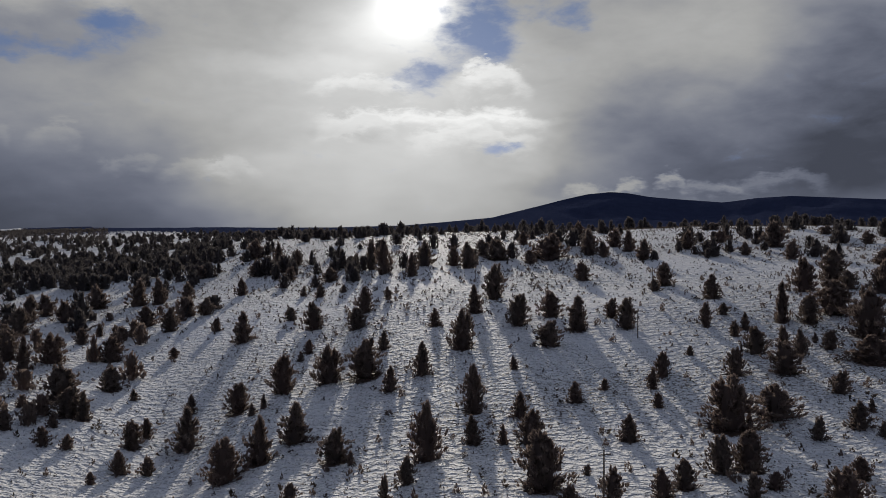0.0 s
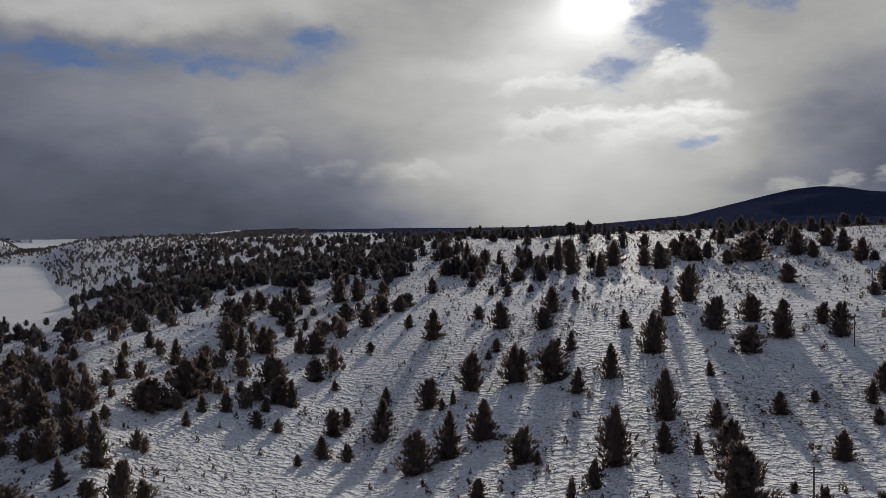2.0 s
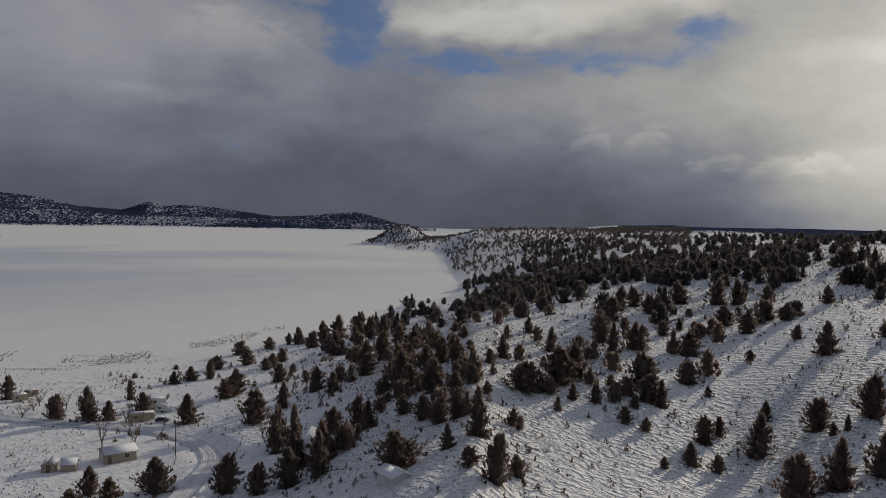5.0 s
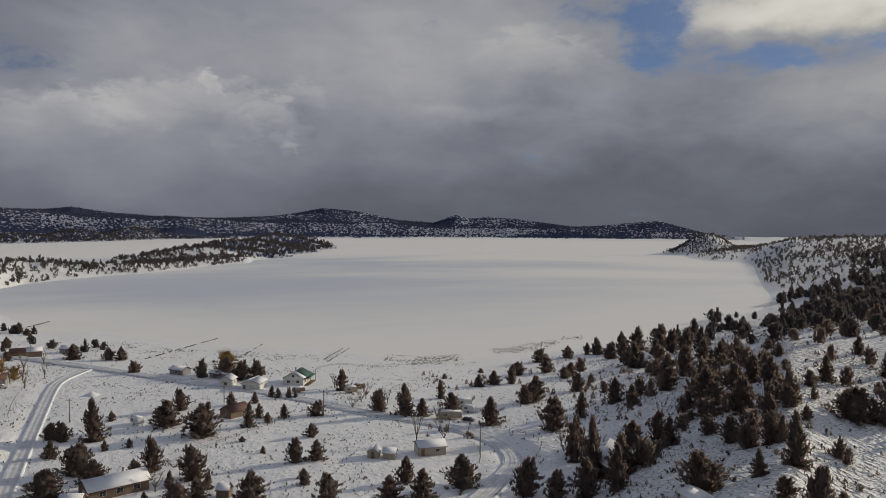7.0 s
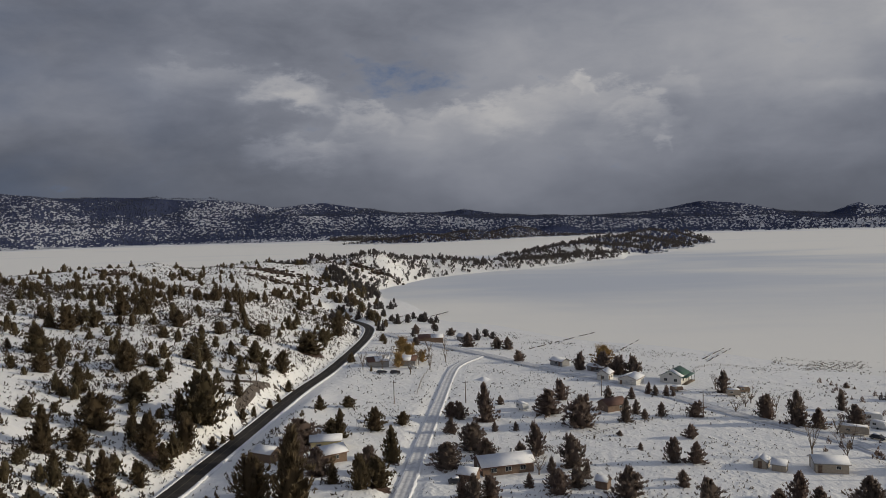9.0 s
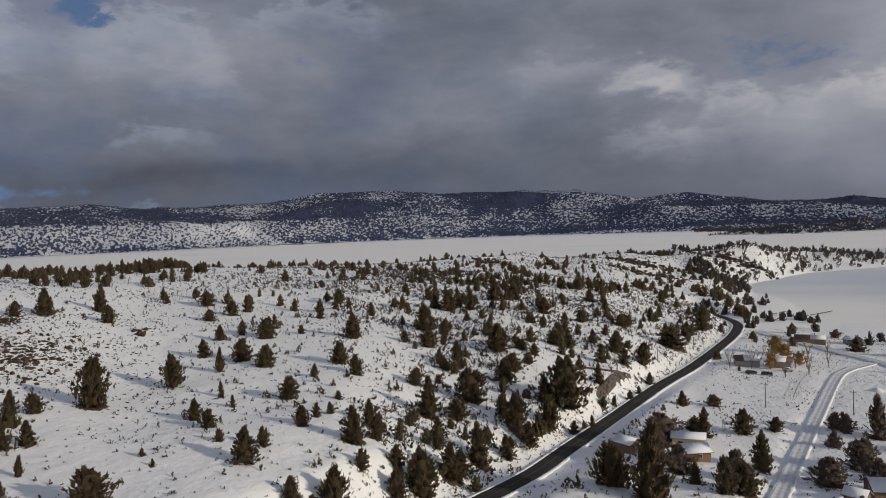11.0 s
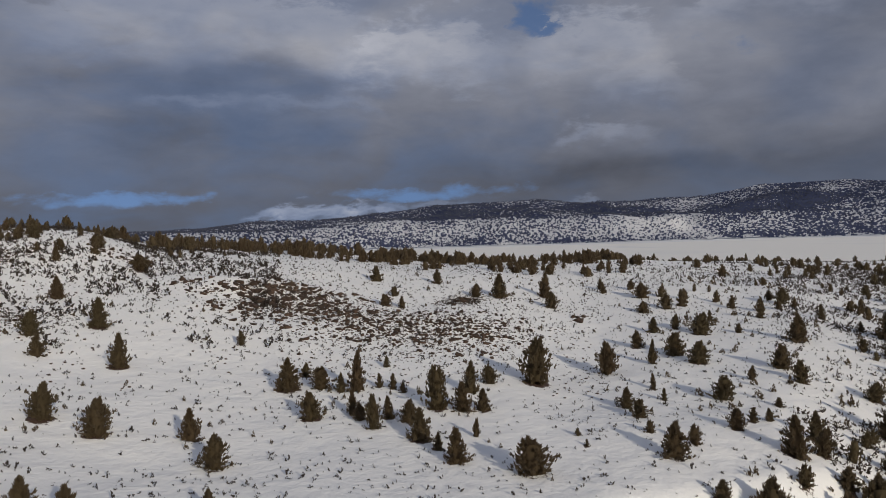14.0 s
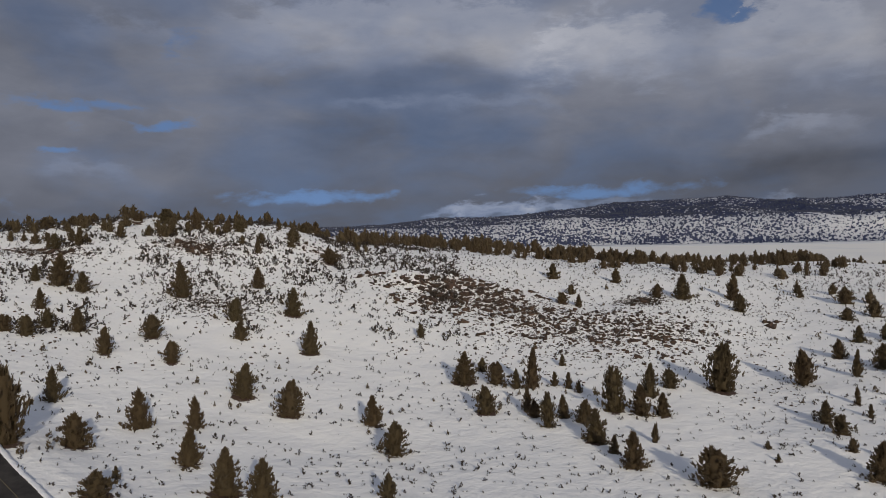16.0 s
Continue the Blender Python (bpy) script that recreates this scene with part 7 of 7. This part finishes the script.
# timbers and docks frozen in the lake
for label, a, b, wide in (("snow-edged dark wooden dock frozen in lake", (-404, 27), (-462, 72), 0.7), ("dark log boom frozen in lake ice", (-366, 110), (-404, 135), 0.35), ("dark log boom frozen in lake ice", (-371, 109), (-408, 133), 0.3),
                          ("dark reedy line frozen into lake ice", (-362, 58), (-430, 92), 0.4), ("dark wooden dock far along the shore", (-560, -40), (-600, -22), 1.0), ("dark wooden dock far along the shore", (-545, -60), (-575, -50), 1.0)):
    d = Vector((b[0] - a[0], b[1] - a[1], 0))
    count = int(d.length / 3)
    spot = tagged(new("dock" if "dock" in label else "log_boom"), label, "dock" if "dock" in label else "log boom", "docks on the lake")
    yaw = math.degrees(math.atan2(d.y, d.x))
    spot.matrix_basis = pose(a[0], a[1], max(0.0, float(height(*a))), 0, 0, yaw)
    rng = random.Random(len(label) + count)
    plank = mesh_of("plank", *box(0, -wide / 2, -0.1, 2.4, wide / 2, 0.16), MAT["rock"])
    for k in range(count):
        if rng.random() < (0.85 if wide > 0.6 else 0.55):
            part("plank", plank, spot).matrix_basis = pose(k * 3 + rng.uniform(-0.4, 0.4), rng.uniform(-0.25, 0.25), -0.02, 0, 0, rng.uniform(-6, 6))
reed_az = np.random.RandomState(52).uniform(54, 69, 1500)
reed_r = np.interp(reed_az, (54, 59, 62, 65.6, 69), (478, 426, 405, 390, 388)) + np.random.RandomState(53).normal(0, 9, 1500)
rx, ry = polar(reed_az, reed_r)
ok = clumps(rx, ry, 14, 0.58) > np.random.RandomState(54).rand(1500)
rx, ry = rx[ok], ry[ok]
rz = np.maximum(height(rx, ry), 0.0)
rr = np.random.RandomState(55)
hh = rr.uniform(0.3, 0.8, len(rx))
mass("reeds", SHRUB, rx, ry, rz, hh, hh * 1.3, rr, MAT["reed"], "dry brown reeds along the frozen shore", "reeds")

# muddy driveway leaving the road, and snow heaps
DRIVE = [(-297, -76.5), (-288, -79.5), (-280, -81.5), (-271, -82.5), (-262.5, -82.3), (-256, -82), (-249.5, -80.8), (-244, -77.5), (-242, -73.5)]
SPUR = [(-281, -81.8), (-276.5, -84.5), (-274.7, -88.4), (-272, -94)]
drive = None
for line, half in ((DRIVE, 1.5), (SPUR, 1.3)):
    p = densify([(x, y, 0) for x, y in line], 1.5)
    rows = [np.concatenate([v[:, :2], (np.asarray(height(v[:, 0], v[:, 1])) + l)[:, None]], axis=1)
            for o, l in ((-half, 0.02), (-half * 0.5, 0.10), (0, 0.14), (half * 0.5, 0.10), (half, 0.02)) for v in [ribbon(p, (o,), (0,))[0]]]
    v = np.stack(rows, axis=1)
    me = mesh_of("driveway", v.reshape(-1, 3), grid_faces(v.shape[0], v.shape[1])[:, ::-1], MAT["mud"])
    if drive is None:
        drive = tagged(new("driveway", me), "dark muddy driveway curving through snow off the road", "driveway", kind="structure")
    else:
        part("spur", me, drive)


def heap(label, x, y, wide, tall, seed):
    rng = np.random.RandomState(seed)
    rings, cols = 8, 18
    t, a = np.meshgrid(np.linspace(1, 0, rings), np.linspace(0, 6.2832, cols, endpoint=False), indexing="ij")
    r = wide * t * (1 + 0.16 * np.sin(3 * a + 1) + 0.1 * rng.rand(rings, cols))
    z = tall * (np.cos(np.pi * t) * 0.5 + 0.5) * (1 + 0.18 * rng.rand(rings, cols)) - 0.15
    v = np.stack([r * np.cos(a), r * np.sin(a), z], -1).reshape(-1, 3)
    ob = tagged(new("snow_heap", mesh_of("snow_heap", v, grid_faces(rings, cols, True), MAT["snow"])), label, "snow heap")
    ob.matrix_basis = pose(x, y, float(height(x, y)))
    return ob


def pergola(label, x, y, yaw, length, width, tall):
    """Four posts, two beams and rafters, with snow lying on top."""
    spot = tagged(new("pergola"), label, "pergola")
    spot.matrix_basis = pose(x, y, float(height(x, y)), 0, 0, yaw)
    for sx in (-1, 1):
        for sy in (-1, 1):
            px, py = sx * (length / 2 - 0.1), sy * (width / 2 - 0.1)
            solid("post", [box(px - 0.07, py - 0.07, -0.4, px + 0.07, py + 0.07, tall)], "siding_white", spot)
    for sy in (-1, 1):
        solid("beam", [box(-length / 2, sy * (width / 2 - 0.1) - 0.06, tall, length / 2, sy * (width / 2 - 0.1) + 0.06, tall + 0.16)], "siding_white", spot)
    for k in np.linspace(-length / 2 + 0.2, length / 2 - 0.2, 6):
        solid("rafter", [box(k - 0.05, -width / 2, tall + 0.165, k + 0.05, width / 2, tall + 0.27)], "siding_white", spot)
    solid("snow_cover", [box(-length / 2 + 0.1, -width / 2 + 0.1, tall + 0.275, length / 2 - 0.1, width / 2 - 0.1, tall + 0.40)], "snow", spot, "snow on the rafters")
    return spot


pergola("white open pergola capped with snow", -236, -37.5, 20, 3.6, 2.6, 1.7)
heap("ploughed heap of snow beside the track", -318, 2, 3.6, 1.3, 4)
heap("low heap of cleared snow by the lane", -215, 100, 2.2, 0.7, 6)

# ---- basalt outcrops ----
def rock_mesh(seed):
    """An angular block: a squashed, jittered sphere of few faces."""
    rng = np.random.RandomState(seed)
    bm = bmesh.new()
    bmesh.ops.create_icosphere(bm, subdivisions=1, radius=0.5)
    for v in bm.verts:
        d = v.co.normalized()
        v.co = Vector((max(-0.42, min(0.42, v.co.x * (1 + rng.uniform(-0.4, 0.4)))), max(-0.36, min(0.36, v.co.y * (1 + rng.uniform(-0.4, 0.4)))), max(-0.32, min(0.30, v.co.z * (1 + rng.uniform(-0.4, 0.4))))))
    me = bpy.data.meshes.new("rock")
    bm.to_mesh(me)
    bm.free()
    me.materials.append(MAT["rock"])
    return me


ROCKS = [rock_mesh(k) for k in range(10)]


def outcrop(label, x, y, wide, deep, yaw, count, size, seed):
    """A patch of blocks, each a piece of its own, half sunk in snow."""
    rng = np.random.RandomState(seed)
    spot = tagged(new("rock_outcrop"), label, "rock outcrop", "basalt outcrops")
    a = math.radians(yaw)
    for k in range(count):
        u, v = rng.normal(0, 0.5, 2) * (wide, deep)
        px, py = x + u * math.cos(a) - v * math.sin(a), y + u * math.sin(a) + v * math.cos(a)
        s = size * (0.26 + 0.85 * rng.rand() ** 2)
        ob = part("rock", ROCKS[rng.randint(10)], spot)
        ob.matrix_basis = Matrix.LocRotScale((px, py, float(height(px, py)) + s * 0.06), Euler((rng.uniform(-0.4, 0.4), rng.uniform(-0.4, 0.4), rng.uniform(0, 6.28))), (s * rng.uniform(1.0, 2.3), s, s * rng.uniform(0.7, 1.5)))
    return spot


outcrop("brown basalt crag breaking through hilltop snow", -78, -272, 25, 17, 15, 290, 2.3, 1)
outcrop("tumbled basalt blocks below the crag", -100, -232, 27, 20, 20, 240, 1.8, 2)
outcrop("broken basalt ledge on the snowy slope", -128, -218, 30, 18, 30, 250, 1.6, 3)
outcrop("shattered basalt rubble spilling down the slope", -86, -256, 26, 20, 15, 280, 1.9, 21)
outcrop("basalt rubble with snow in the gaps", -112, -224, 34, 22, 25, 280, 1.5, 22)
outcrop("dark rock rim across the hilltop", -70, -284, 26, 8, 10, 140, 2.2, 23)
outcrop("low basalt ledge with snow caught between blocks", 18, -324, 14, 9, 0, 60, 2.2, 4)
outcrop("dark basalt ledge near the ridge", 72, -316, 16, 8, -15, 60, 2.0, 5)
outcrop("dark basalt ledge under the snowy ridge", 16, -321, 13, 7, -5, 70, 1.9, 31)
outcrop("broken basalt rim on the ridge brow", 55, -378, 14, 5, -10, 46, 2.0, 32)
outcrop("low basalt ledge near hilltop junipers", -34, -330, 12, 6, 5, 44, 1.8, 33)
outcrop("narrow basalt rim along the slope edge", -46, -293, 12, 3, 10, 26, 2.2, 6)
outcrop("flat brown basalt slabs in snow", -184, -230, 6, 4, 40, 14, 2.6, 7)
outcrop("small basalt ledge among junipers", -149, -262, 9, 5, 30, 22, 2.0, 8)
outcrop("scattered dark blocks on the upper slope", -28, -340, 12, 5, 5, 22, 1.8, 9)
outcrop("scattered dark blocks on the open slope", 10, -252, 14, 10, 0, 26, 1.3, 10)
outcrop("basalt knoll above the far shore", -594, -287, 26, 14, 20, 90, 3.4, 11)
outcrop("rocky bluff beside the frozen bay", -745, -200, 44, 22, 70, 190, 4.2, 12)
outcrop("dark cliff on the peninsula shore", -905, -131, 50, 18, 75, 200, 4.6, 13)
outcrop("brown rock bluff above the road bend", -662, -173, 40, 18, 75, 150, 3.6, 14)
x, y, z, rng = strew(61, 2600, (140, 197), (190, 360), lambda x, y, z: clumps(x, y, 26, 0.6))
s = rng.uniform(0.3, 0.9, len(x))
mass("loose_stones", ROCKS[:5], x, y, z + 0.1, s, s * 1.3, rng, MAT["rock"], "loose dark stones strewn over snowy slope", "stones")

# chips and small brush between the blocks
rng = np.random.RandomState(77)
for label, shapes, mat, count, low, high in (("small basalt chips scattered between larger blocks", ROCKS[5:], "rock", 3400, 0.25, 0.8), ("grey-brown brush growing among basalt blocks", SHRUB, "sage", 2600, 0.4, 1.1)):
    spots = np.array([(-78, -272, 27, 19, 15), (-100, -232, 29, 22, 20), (-128, -218, 34, 22, 30), (-86, -256, 27, 21, 15), (-112, -224, 38, 25, 25), (18, -324, 16, 10, 0), (72, -316, 18, 9, -15), (-149, -262, 12, 7, 30), (10, -252, 18, 12, 0)])
    pick = spots[rng.randint(0, len(spots), count)]
    u, v, a = rng.normal(0, 0.55, count) * pick[:, 2], rng.normal(0, 0.55, count) * pick[:, 3], np.radians(pick[:, 4])
    x, y = pick[:, 0] + u * np.cos(a) - v * np.sin(a), pick[:, 1] + u * np.sin(a) + v * np.cos(a)
    s = rng.uniform(low, high, count) * (0.6 + 0.6 * rng.rand(count))
    mass("basalt_chips" if mat == "rock" else "rock_brush", shapes, x, y, height(x, y) + 0.1, s * 0.8, s * 1.3, rng, MAT[mat], label, "stones" if mat == "rock" else "shrubs")
